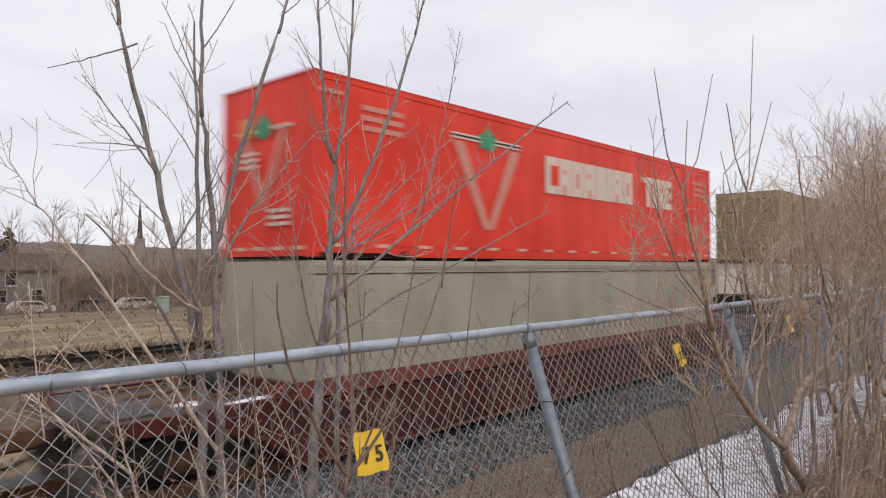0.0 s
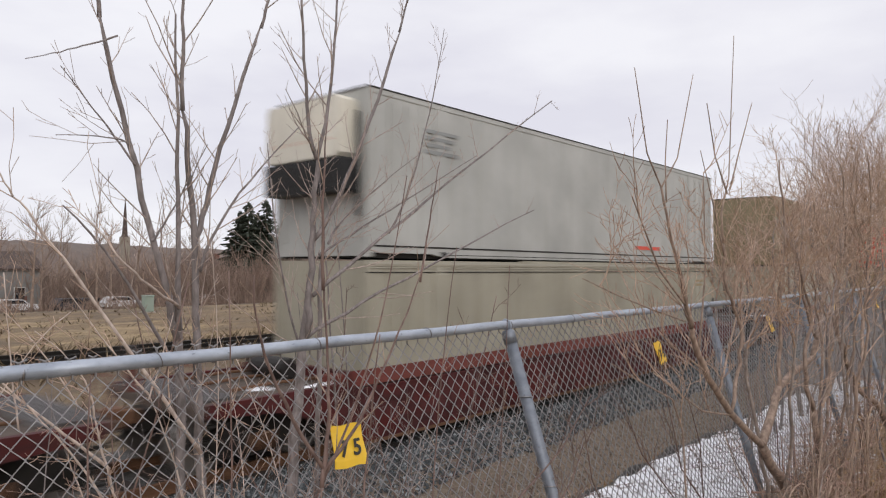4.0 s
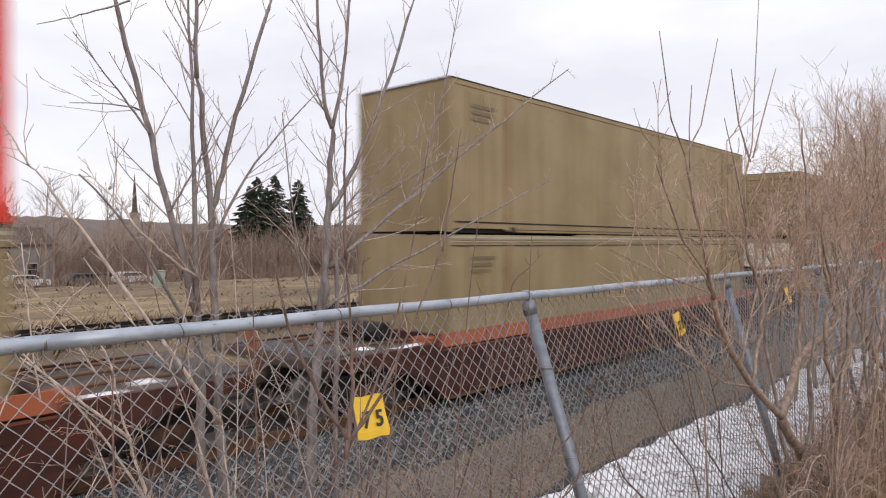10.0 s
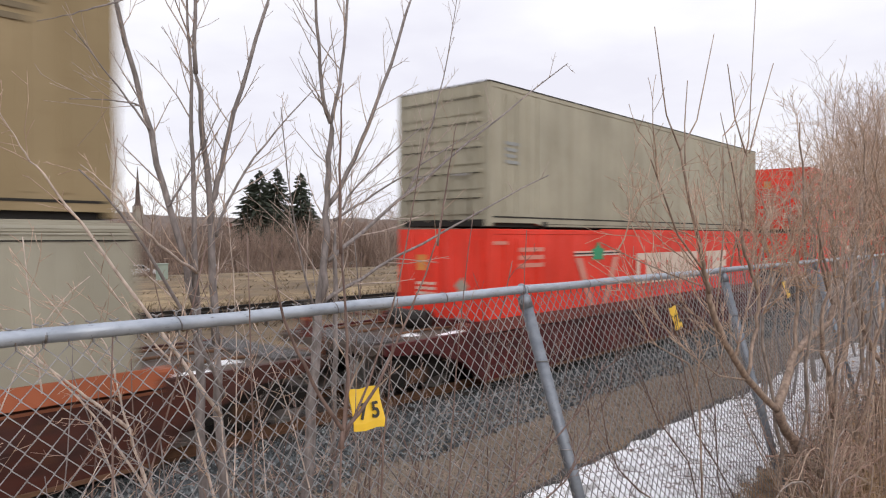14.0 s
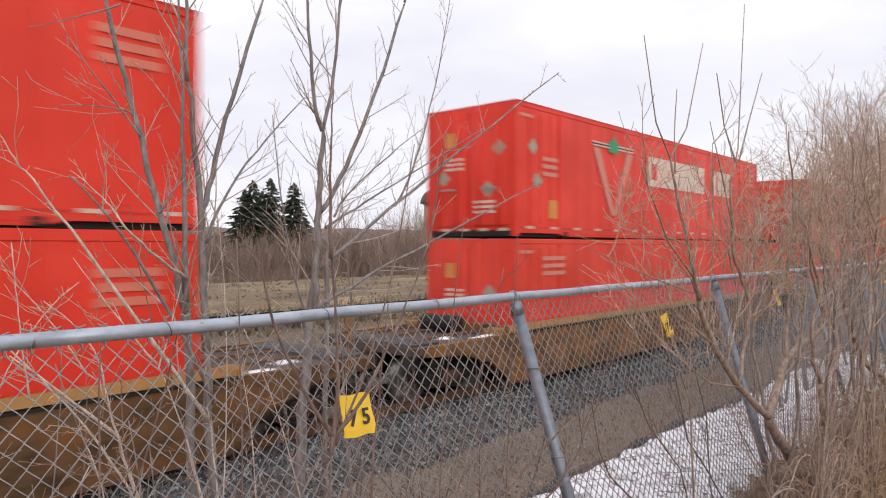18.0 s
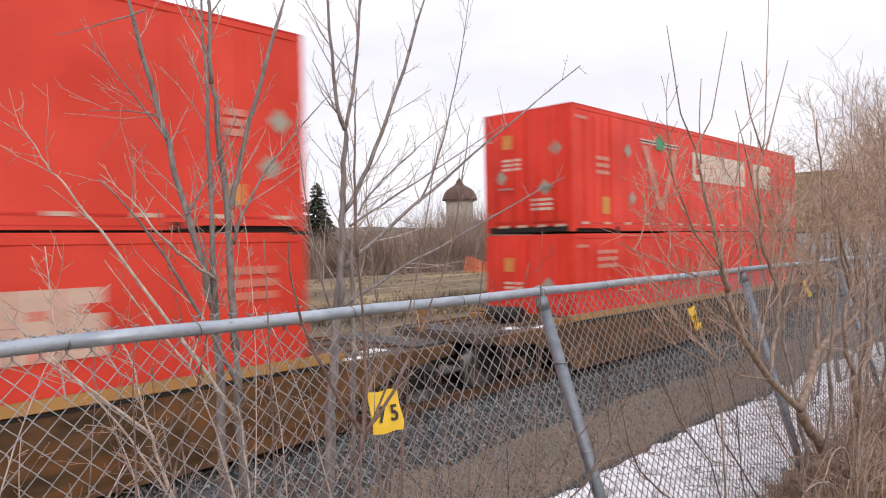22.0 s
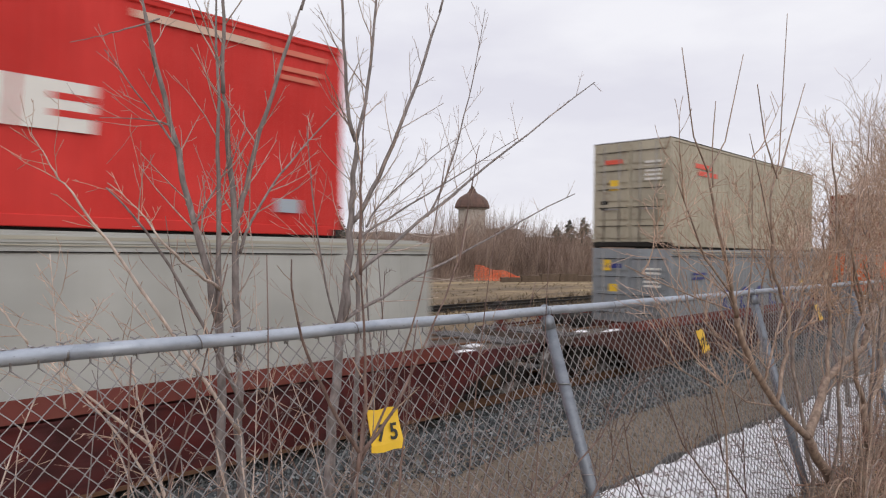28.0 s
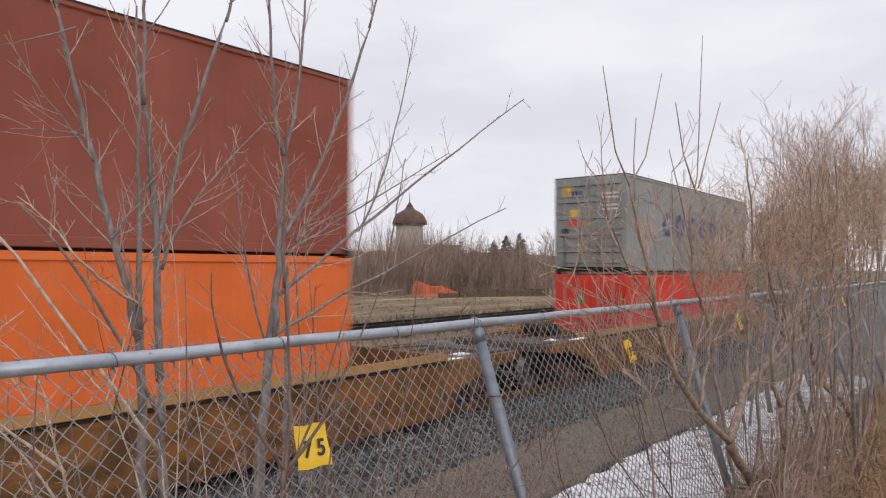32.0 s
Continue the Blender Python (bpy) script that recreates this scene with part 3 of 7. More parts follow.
def fence():
    f = thing("chain_link_fence", pose(0, 0, 0), "leaning galvanised chain-link fence with a pipe top rail", "fence")
    xs = [2.805 + POST_GAP * k for k in range(-2, 9)]
    for k, x in enumerate(xs):
        zb = ground_z(x, fence_y(1.0)) - 0.1
        top = RAIL_TOP - 0.035
        g = Geo()
        g.smooth = True
        dx = 0.10 if k % 2 == 0 else 0.05
        a, b = Vector((x + dx * (top - zb), fence_y(zb), zb)), Vector((x, fence_y(top), top))
        g.tube([a, b], 0.030, 14)
        post = part("post", g, GALV_SHADED, f)
        cap = Geo()
        cap.smooth = True
        up = (b - a).normalized()
        cap.tube([b - up * 0.055, b - up * 0.005, b + up * 0.012], [0.0335, 0.0335, 0.024], 14)
        part("post_cap", cap, GALV_SHADED, post)
        loop = Geo()
        loop.smooth = True
        ring = [(x, FENCE_Y + 0.027 * math.cos(w), RAIL_TOP + 0.027 * math.sin(w)) for w in [2 * math.pi * s / 14 for s in range(15)]]
        loop.tube([(x + (-0.008 + 0.0012 * n), p[1], p[2]) for n, p in enumerate(ring)], 0.005, 6)
        part("rail_loop", loop, GALV, post)
        for frac in (0.17, 0.40, 0.80):
            z = top - frac * (top - zb)
            c = a + (b - a) * (1 - frac)
            band = Geo()
            band.smooth = True
            band.tube([(c.x + 0.0335 * math.cos(w), c.y + 0.0335 * math.sin(w), z + 0.003 * math.sin(w * 2)) for w in [2 * math.pi * s / 14 for s in range(15)]], 0.0028, 5)
            part("tie_wire", band, WIRE, post)
    edge = [-3.0, 0.655, 3.95, 10.6, 17.2, 24.0]
    for k in range(len(edge) - 1):
        g = Geo()
        g.smooth = True
        n = 12
        pts = [(edge[k] + (edge[k + 1] - edge[k]) * i / n, FENCE_Y, RAIL_TOP + 0.0022 * math.sin(i * 1.7 + k)) for i in range(n + 1)]
        pts.append((edge[k + 1] + 0.12, FENCE_Y, pts[-1][2]))
        radii = [0.021] * (n + 1) + [0.0185]
        g.tube(pts, radii, 16)
        sect = part("top_rail", g, GALV, f)
        collar = Geo()
        collar.smooth = True
        collar.tube([(edge[k] - 0.003, FENCE_Y, RAIL_TOP), (edge[k] + 0.003, FENCE_Y, RAIL_TOP)], 0.0218, 16)
        part("rail_joint", collar, WIRE, sect)
        for i in range(int((edge[k + 1] - edge[k]) / 0.6)):
            xr = edge[k] + 0.35 + 0.6 * i
            tie = Geo()
            tie.tube([(xr + 0.004 * s, FENCE_Y + 0.0235 * math.cos(2 * math.pi * s / 10), RAIL_TOP + 0.0235 * math.sin(2 * math.pi * s / 10)) for s in range(12)], 0.0018, 4)
            part("rail_tie", tie, WIRE, sect)
    for k in range(len(xs) - 1):
        lo = ground_z(xs[k], 1.5) + 0.03
        part("wire_mesh", wire_mesh(xs[k], xs[k + 1], lo, RAIL_TOP - 0.03), WIRE, f)
    return f


fence()


def fence_tag(x, z, tilt, bend, turn):
    """A bent yellow number plate wired to the mesh."""
    m = pose(x, fence_y(z) - 0.03, z, -15, tilt, turn)
    t = thing("yellow_tag", m, "bent yellow sheet plate with black figures, wired to the fence", "sign", "tags along the fence")
    g = Geo()
    w, h, n = 0.073, 0.074, 6
    for s, off in ((-1, 0.0), (1, 0.003)):
        for j in range(n + 1):
            for i in range(n + 1):
                u, v = -1 + 2 * i / n, -1 + 2 * j / n
                y = bend * (u * u * 0.006 + 0.010 * math.sin(v * 2.6 + 0.3 * u)) + off
                g.v.append((w * u * (1 - 0.04 * v), y, h * v + 0.003 * math.sin(u * 4)))
    q = n + 1
    for s in range(2):
        for j in range(n):
            for i in range(n):
                a = s * q * q + j * q + i
                face = (a, a + 1, a + q + 1, a + q)
                g.f.append(face if s == 0 else tuple(reversed(face)))
    part("plate", g, YELLOW, t)
    return t


def figures(tag):
    """The figures 7 and 5, as strokes of black paint."""
    for name, dx, text in (("figure", -0.032, "7"), ("figure", 0.028, "5")):
        cu = bpy.data.curves.new("figure", "FONT")
        cu.body = text
        cu.size = 0.080
        cu.offset = 0.0016
        cu.align_x = "CENTER"
        cu.align_y = "CENTER"
        cu.extrude = 0.001
        ob = new("figure_text", cu)
        dg = bpy.context.evaluated_depsgraph_get()
        me = bpy.data.meshes.new_from_object(ob.evaluated_get(dg))
        bpy.data.objects.remove(ob)
        me.materials.clear()
        me.materials.append(INK)
        o = part(name, me, None, tag)
        o.matrix_local = pose(dx, -0.008, -0.012, 90, 0, 0)


for tag_x, tag_z, tag_tilt, tag_bend, tag_turn in ((1.675, 2.338, 3, 0.5, 0), (4.39, 2.427, -4, 0.5, 8), (6.85, 2.474, -2, 0.5, 6), (9.5, 2.48, 3, 0.6, 3), (12.2, 2.47, 5, 0.5, 0)):
    figures(fence_tag(tag_x, tag_z, tag_tilt, tag_bend, tag_turn))


# ---- the train ----
def travelled(t):
    """Metres that the train has gone by t seconds."""
    return 11.3237 * t + 0.00887 * t * t - 0.0002417 * t ** 3 + 0.05 * max(0.0, t - 29.0) ** 2


CAR_PITCH = 23.44
TRACK_TURN = -0.003    # the track runs slightly towards the fence line
BOX_H = 2.95
FIRST = 14.7           # where car 0's middle is at the start
TRAIN = []             # (thing, car number)
WHEELS = []            # (wheelset, its place, car number)


def corrugated(x0, x1, y, z0, z1, pitch, depth, out):
    """A wall of vertical trapezoid ribs along x; out: -1 or 1, the side it faces."""
    g = Geo()
    count = max(1, round((x1 - x0) / pitch))
    p = (x1 - x0) / count
    prof = []
    for i in range(count):
        b = x0 + i * p
        prof += [(b, y), (b + p * 0.28, y), (b + p * 0.42, y - out * depth), (b + p * 0.86, y - out * depth)]
    prof.append((x1, y))
    n = len(prof)
    g.v = [(a, c, z0) for a, c in prof] + [(a, c, z1) for a, c in prof]
    for i in range(n - 1):
        q = (i, i + 1, n + i + 1, n + i)
        g.f.append(q if out < 0 else tuple(reversed(q)))
    return g


def spread(c, x, z, w, h, mat, label="", name="marking", skew=0.0):
    """A flat painted patch on the near side of a container."""
    y = -c["w"] / 2 - 0.006
    g = Geo().plate([(x, z), (x + w, z), (x + w + skew, z + h), (x + skew, z + h)], y - 0.002, y)
    return part(name, g, mat, c["ob"], label)


def end_patch(c, y, z, w, h, mat, name="marking", label=""):
    x = -c["l"] / 2 - 0.034
    g = Geo()
    g.box(x - 0.004, x, y, y + w, z, z + h)
    return part(name, g, mat, c["ob"], label)


def end_diamond(c, y, z, s, mat):
    x = -c["l"] / 2 - 0.034
    g = Geo()
    g.prism([(y, z - s), (y + s, z), (y, z + s), (y - s, z)], x - 0.005, x)
    return part("placard", g, mat, c["ob"])


def container(name, length, height, width, paint, label, iso=False, doors=False, tape=False):
    """A shipping container, its floor at z = 0, its middle at x = y = 0; it travels towards -x."""
    ob = thing(name, pose(0, 0, 0), label, "container")
    c = {"ob": ob, "l": length, "h": height, "w": width, "paint": paint}
    L, W, H = length / 2, width / 2, height
    rail_h, top_h, post = (0.16, 0.09, 0.10) if iso else (0.19, 0.12, 0.13)
    # side walls
    for s in (-1, 1):
        part("side_wall", corrugated(-L + post, L - post, s * (W - 0.012), rail_h, H - top_h, 0.28 if iso else 0.61, 0.034 if iso else 0.007, s), paint, ob)
        part("top_rail", Geo().box(-L + post, L - post, min(s * W, s * (W - 0.09)), max(s * W, s * (W - 0.09)), H - top_h, H - 0.004, 0.012), paint, ob)
        y0, y1 = sorted((s * W, s * (W - 0.10)))
        if iso:
            g = Geo().box(-L + post, L - post, y0, y1, 0.02, rail_h, 0.01)
        else:
            # the rail is cut away in front of the lifting point
            g = Geo().plate([(-L + post, 0.075), (-6.35, 0.075), (-6.05, 0.01), (6.05, 0.01), (6.35, 0.075), (L - post, 0.075), (L - post, rail_h), (-L + post, rail_h)], y0, y1)
            lip = Geo().box(-L + post, L - post, min(s * (W + 0.008), s * W), max(s * (W + 0.008), s * W), rail_h - 0.012, rail_h + 0.02)
            part("rub_strip", lip, DEEP_RED if paint in (RED, RED_OLD) else GRIME_AND_SHADE, ob)
            groove = Geo().box(-6.0, 6.0, min(s * (W + 0.005), s * W), max(s * (W + 0.005), s * W), 0.055, 0.068)
            part("rail_groove", groove, DEEP_RED if paint in (RED, RED_OLD) else GRIME_AND_SHADE, ob)
        part("bottom_rail", g, paint, ob)
    # posts and castings
    for sx in (-1, 1):
        for sy in (-1, 1):
            xa, xb = sorted((sx * L, sx * (L - post)))
            ya, yb = sorted((sy * W, sy * (W - post)))
            part("corner_post", Geo().box(xa, xb, ya, yb, 0.0, H - 0.004, 0.012), paint, ob)
            lift = L if iso else 6.1
            for z in (0.0, H - 0.118):
                if iso or z == 0.0:
                    xc, xd = sorted((sx * (lift + 0.004), sx * (lift - 0.178)))
                    yc, yd = sorted((sy * (W + 0.004), sy * (W - 0.162)))
                    part("corner_casting", Geo().box(xc, xd, yc, yd, z - 0.004, z + 0.122, 0.01), GRIME_AND_SHADE if z == 0 else paint, ob)
    if not iso:   # stiff posts above the lifting points, the wall beyond them ribbed
        for sx in (-1, 1):
            xa, xb = sorted((sx * 6.02, sx * 6.30))
            part("lift_post", Geo().box(xa, xb, -W - 0.004, -W + 0.03, rail_h, H - top_h), KHAKI_POST if paint in (OLIVE, OLIVE_DARK, OLIVE_GREY) else paint, ob)
            for k in range(3):
                xr = sx * (6.62 + 0.42 * k)
                part("end_panel_rib", Geo().box(xr - 0.05, xr + 0.05, -W - 0.002, -W + 0.03, rail_h + 0.1, H - top_h - 0.08), paint, ob)
    part("roof", Geo().box(-L + 0.02, L - 0.02, -W + 0.05, W - 0.05, H - 0.06, H - 0.012), paint, ob)
    part("floor", Geo().box(-L + 0.08, L - 0.08, -W + 0.11, W - 0.11, -0.012, 0.15), GRIME_AND_SHADE, ob)
    # ends
    back = Geo().box(L - 0.06, L - 0.02, -W + post, W - post, 0.05, H - 0.05)
    part("end_wall", back, paint, ob)
    if doors:
        for s in (-1, 1):
            ya, yb = sorted((s * 0.012, s * (W - post + 0.01)))
            d = part("door", Geo().box(-L + 0.0, -L + 0.05, ya, yb, 0.14, H - 0.12), paint, ob)
            hinge_w = yb - ya
            rows = 1 if paint in (RED, RED_OLD) else 5
            step = (H - 0.36) / rows
            for k in range(rows):
                z = 0.20 + step * k
                panel = Geo().box(-L - 0.030, -L, ya + 0.06, yb - 0.06, z + 0.05, z + step - 0.05, 0.02)
                panel = part("door_panel", panel, paint, d)
                if rows == 1:
                    for q in (0.25, 0.5, 0.75):
                        yq = ya + hinge_w * q
                        part("plank_joint", Geo().box(-L - 0.033, -L - 0.03, yq - 0.006, yq + 0.006, z + 0.1, z + step - 0.1), paint, panel)
                if paint not in (RED, RED_OLD):
                    part("panel_rib", Geo().box(-L - 0.075, -L - 0.03, ya + 0.08, yb - 0.08, z + step - 0.13, z + step - 0.055, 0.015), paint, panel)
                    # black strip that paints the rib's shadow onto the panel below it
                    part("rib_shadow", Geo().box(-L - 0.034, -L - 0.03, ya + 0.09, yb - 0.09, z + step - 0.148, z + step - 0.13), GRIME_AND_SHADE, panel)
            for yy in (ya + hinge_w * 0.28, ya + hinge_w * 0.72):
                bar = Geo()
                bar.smooth = True
                bar.tube([(-L - 0.085, yy, 0.10), (-L - 0.085, yy, H - 0.08)], 0.017, 8)
                b = part("locking_bar", bar, STEEL if iso else paint, d)
            part("door_handle", Geo().box(-L - 0.115, -L - 0.10, ya + hinge_w * 0.28, ya + hinge_w * 0.66, 1.05, 1.09), STEEL, d)
        part("header", Geo().box(-L - 0.002, -L + 0.08, -W + post, W - post, H - 0.12, H - 0.006), paint, ob)
        part("threshold", Geo().box(-L - 0.002, -L + 0.08, -W + post, W - post, 0.01, 0.14), GRIME_AND_SHADE, ob)
    else:
        part("end_wall", Geo().box(-L + 0.02, -L + 0.06, -W + post, W - post, 0.05, H - 0.05), paint, ob)
        for k in range(5):
            y = -W + post + 0.1 + (2 * W - 2 * post - 0.2) * k / 4
            part("end_rib", Geo().box(-L + 0.0, -L + 0.022, y - 0.07, y + 0.07, 0.28, H - 0.14), paint, ob)
        part("end_sill", Geo().box(-L - 0.004, -L + 0.06, -W + post, W - post, 0.02, 0.24), paint, ob)
    if tape:
        n = 16 if not iso else 8
        for k in range(n):
            x = -L + 0.35 + (2 * L - 0.9) * k / (n - 1)
            part("reflective_tape", Geo().box(x, x + 0.32, -W - 0.010, -W - 0.004, 0.17, 0.225), TAPE, ob)
        for k in range(4):
            y = -W + 0.2 + 0.55 * k
            part("reflective_tape", Geo().box(-L - 0.012, -L - 0.006, y, y + 0.3, 0.12, 0.18), TAPE, ob)
    return c


def edge_strips(c, upper):
    """Dark seal along the roof edge of an upper box; pale lipped top rail on a lower one."""
    L, W, H = c["l"] / 2, c["w"] / 2, c["h"]
    if upper:
        edge = DEEP_RED if c["paint"] in (RED, RED_OLD, DEEP_RED) else GRIME_AND_SHADE
        part("roof_seal", Geo().box(-L - 0.006, L, -W - 0.008, -W + 0.02, H - 0.022, H + 0.004), edge, c["ob"])
        part("roof_seal", Geo().box(-L - 0.008, -L + 0.02, -W + 0.02, W, H - 0.022, H + 0.004), edge, c["ob"])
        return
    part("roof_cap", Geo().box(-L + 4.6, L - 0.3, -W + 0.004, -W + 0.08, H - 0.01, H + 0.027), c["paint"], c["ob"])
    if c["paint"] not in (RED, RED_OLD, ORANGE):
        part("rail_strip", Geo().box(-L, L, -W - 0.007, -W + 0.02, H - 0.075, H - 0.035), PALE_STRIP, c["ob"], "pale strip along the top rail")
        part("rail_strip", Geo().box(-L, L, -W - 0.005, -W + 0.02, H - 0.145, H - 0.128), PALE_STRIP, c["ob"])
        part("rail_groove", Geo().box(-L, L, -W - 0.004, -W + 0.02, H - 0.225, H - 0.208), GRIME_AND_SHADE, c["ob"])


def red_logo(c, old=False):
    """Retailer's mark as plain shapes: a faded wedge under two stripes, a green blot, and two rows of cream blocks."""
    z = 2.32
    for dz in (0.0, 0.08):
        spread(c, -4.76, z + dz, 2.25, 0.035, CREAM, "thin cream stripe", "stripe")
    spread(c, -4.76, z + 0.04, 2.25, 0.035, INK, "thin dark stripe", "stripe")
    y = -c["w"] / 2 - 0.006
    part("wedge", Geo().plate([(-4.71, z - 0.05), (-3.78, 0.58), (-3.56, 0.58), (-4.38, z - 0.05)], y - 0.002, y), FADED, c["ob"], "faded pale wedge")
    part("wedge", Geo().plate([(-3.66, 0.60), (-3.44, 0.60), (-2.54, z - 0.05), (-2.88, z - 0.05)], y - 0.002, y), FADED, c["ob"], "faded pale wedge")
    leaf = [(-3.38, 2.12), (-3.32, 2.24), (-3.10, 2.20), (-3.16, 2.36), (-3.06, 2.48), (-3.22, 2.50), (-3.38, 2.68), (-3.54, 2.50), (-3.70, 2.48), (-3.60, 2.36), (-3.66, 2.20), (-3.44, 2.24)]
    part("leaf_mark", Geo().plate([(x - 0.26, v) for x, v in leaf], y - 0.006, y - 0.003), GREEN, c["ob"], "green leaf-shaped mark")
    mark = TAPE if old else CREAM
    x = -1.56
    for k in range(8):
        w = 0.53 if k != 5 else 0.24
        spread(c, x, 1.50, w, 0.84, mark, name="lettering_block")
        if k == 0:
            spread(c, x + 0.20, 1.69, 0.36, 0.46, c["paint"], name="block_gap").location.y = -0.003
        elif k in (1, 3, 6):
            spread(c, x + 0.19, 1.50, 0.09, 0.22, c["paint"], name="block_gap").location.y = -0.003
            spread(c, x + 0.20, 1.98, 0.07, 0.12, c["paint"], name="block_gap").location.y = -0.003
        elif k in (2, 7):
            spread(c, x + 0.21, 1.70, 0.09, 0.36, c["paint"], name="block_gap").location.y = -0.003
        x += w + 0.03
    x = 3.28
    spread(c, x, 2.16, 0.52, 0.17, mark, name="lettering_block")
    spread(c, x + 0.14, 1.50, 0.26, 0.656, mark, name="lettering_block")
    spread(c, x + 0.55, 1.50, 0.22, 0.83, mark, name="lettering_block")
    spread(c, x + 0.80, 1.50, 0.48, 0.83, mark, name="lettering_block")
    spread(c, x + 1.00, 1.98, 0.12, 0.11, c["paint"], name="block_gap").location.y = -0.003
    spread(c, x + 1.00, 1.50, 0.08, 0.22, c["paint"], name="block_gap").location.y = -0.003
    spread(c, x + 1.31, 1.50, 0.48, 0.83, mark, name="lettering_block")
    for z in (1.68, 2.02):
        spread(c, x + 1.55, z, 0.26, 0.12, c["paint"], name="block_gap").location.y = -0.003


def red_small(c, end_logo=False, placards=(), rear=()):
    """Small marks of the red boxes: unreadable lines, orange plate, weathered placards."""
    y = -c["w"] / 2 - 0.006
    for k in range(3):
        spread(c, -7.0, (1.38 if placards else 2.12) + 0.17 * k, 0.62 if placards else 0.95, 0.09, FADED, name="marking_line")
    spots = list(rear)
    if placards:
        spread(c, -6.75, 0.42, 0.36, 0.42, PLATE_ORANGE, "orange plate", "plate")
        spots += placards
    for k in range(3):
        if rear:
            spread(c, 6.72, 1.32 + 0.14 * k, 0.32, 0.10, FADED, name="marking_line")
        else:
            spread(c, 6.65, 2.03 + 0.18 * k, 0.85, 0.11, WASHED, name="marking_line")
    if rear:
        spread(c, 6.76, 0.36, 0.24, 0.30, PLATE_ORANGE, "orange plate", "plate")
    spread(c, -7.9, 2.62, 0.5, 0.07, FADED, name="marking_line")
    for x, z in spots:
        part("placard", Geo().plate([(x, z - 0.19), (x + 0.19, z), (x, z + 0.19), (x - 0.19, z)], y - 0.003, y), DIAMOND, c["ob"])
    for yy, z in ((-0.85, 1.95), (0.75, 1.35), (-0.55, 1.05)) if placards else ((-0.6, 1.75),) if not end_logo else ():
        end_diamond(c, yy, z, 0.19, DIAMOND)
    for k in range(3):
        end_patch(c, 0.15, 1.52 + 0.11 * k, 0.55, 0.06, CREAM, "marking_line")
        end_patch(c, -0.75, 0.52 + 0.11 * k, 0.6, 0.06, CREAM, "marking_line")
    end_patch(c, 0.35, 2.05, 0.34, 0.34, PLATE_ORANGE, "plate")
    if end_logo:
        x = -c["l"] / 2 - 0.022
        part("wedge", Geo().prism([(-0.7, 2.1), (0.0, 0.8), (0.12, 0.8), (-0.5, 2.1)], x - 0.006, x), FADED, c["ob"], "faded pale wedge")
        part("wedge", Geo().prism([(0.7, 2.1), (0.5, 2.1), (-0.06, 0.95), (0.05, 0.8)], x - 0.006, x), FADED, c["ob"], "faded pale wedge")
        part("stripe", Geo().box(x - 0.008, x, -0.8, 0.8, 2.12, 2.17), CREAM, c["ob"])
        part("leaf_mark", Geo().prism([(-0.2, 2.05), (0.0, 1.98), (0.2, 2.05), (0.24, 2.22), (0.0, 2.42), (-0.24, 2.22)], x - 0.014, x - 0.009), GREEN, c["ob"], "green leaf-shaped mark")


def reefer_front(c):
    """Refrigeration unit on the leading end: white cowl above, black grille below."""
    ob, L, W = c["ob"], c["l"] / 2, c["w"] / 2
    u = part("refrigeration_unit", Geo().box(-L - 0.42, -L + 0.02, -W + 0.28, W - 0.28, 1.72, c["h"] - 0.18, 0.07), UNIT_WHITE, ob, "white refrigeration unit cowl")
    part("cowl_seam", Geo().box(-L - 0.424, -L - 0.42, -W + 0.4, W - 0.4, 2.02, 2.04), TAPE, u, "thin faded stripe")
    part("cowl_panel", Geo().box(-L - 0.432, -L - 0.42, -0.52, 0.52, 2.12, c["h"] - 0.3), UNIT_WHITE, u)
    part("grille", Geo().box(-L - 0.40, -L + 0.02, -W + 0.20, W - 0.20, 1.12, 1.70, 0.04), BLACK, ob, "black radiator grille")
    for k in range(5):
        part("grille_bar", Geo().box(-L - 0.415, -L - 0.40, -W + 0.24, W - 0.24, 1.18 + 0.1 * k, 1.20 + 0.1 * k), GRIME_AND_SHADE, ob)
    part("fuel_pipe", Geo().tube([(-L - 0.1, -W + 0.12, 0.7), (-L - 0.14, -W + 0.1, 1.6), (-L - 0.1, -W + 0.14, 2.5)], 0.035, 8), BLACK, ob)


def small_lines(c, x, z, n, w, mat):
    for k in range(n):
        spread(c, x, z - 0.13 * k, w * (1.0 - 0.12 * (k % 3)), 0.07, mat, name="marking_line")


def bars(c, x, z, n, w, h, gap, mat):
    """Large lettering that stays a row of plain blocks."""
    for k in range(n):
        spread(c, x + k * (w + gap), z, w, h, mat, name="lettering_block")


def box53(paint, label, **kw):
    return container("freight_container", 16.05, BOX_H, 2.591, paint, label, **kw)


def box40(paint, label, height=2.95, **kw):
    return container("freight_container", 12.19, height, 2.438, paint, label, iso=True, **kw)


def iso_marks(c, mark, yellow=True, side=True):
    if side:
        small_lines(c, 4.5, 2.55, 2, 0.8, mark)
    end_patch(c, 0.25, 2.38, 0.6, 0.13, mark)
    for k in range(5):
        end_patch(c, -0.95, 2.35 - 0.12 * k, 0.5, 0.06, WHITE, "marking_line")
    if yellow:
        end_patch(c, 0.35, 1.62, 0.30, 0.30, YELLOW, "plate")
    end_patch(c, 0.72, 1.05, 0.22, 0.28, BLACK, "vent_cover")


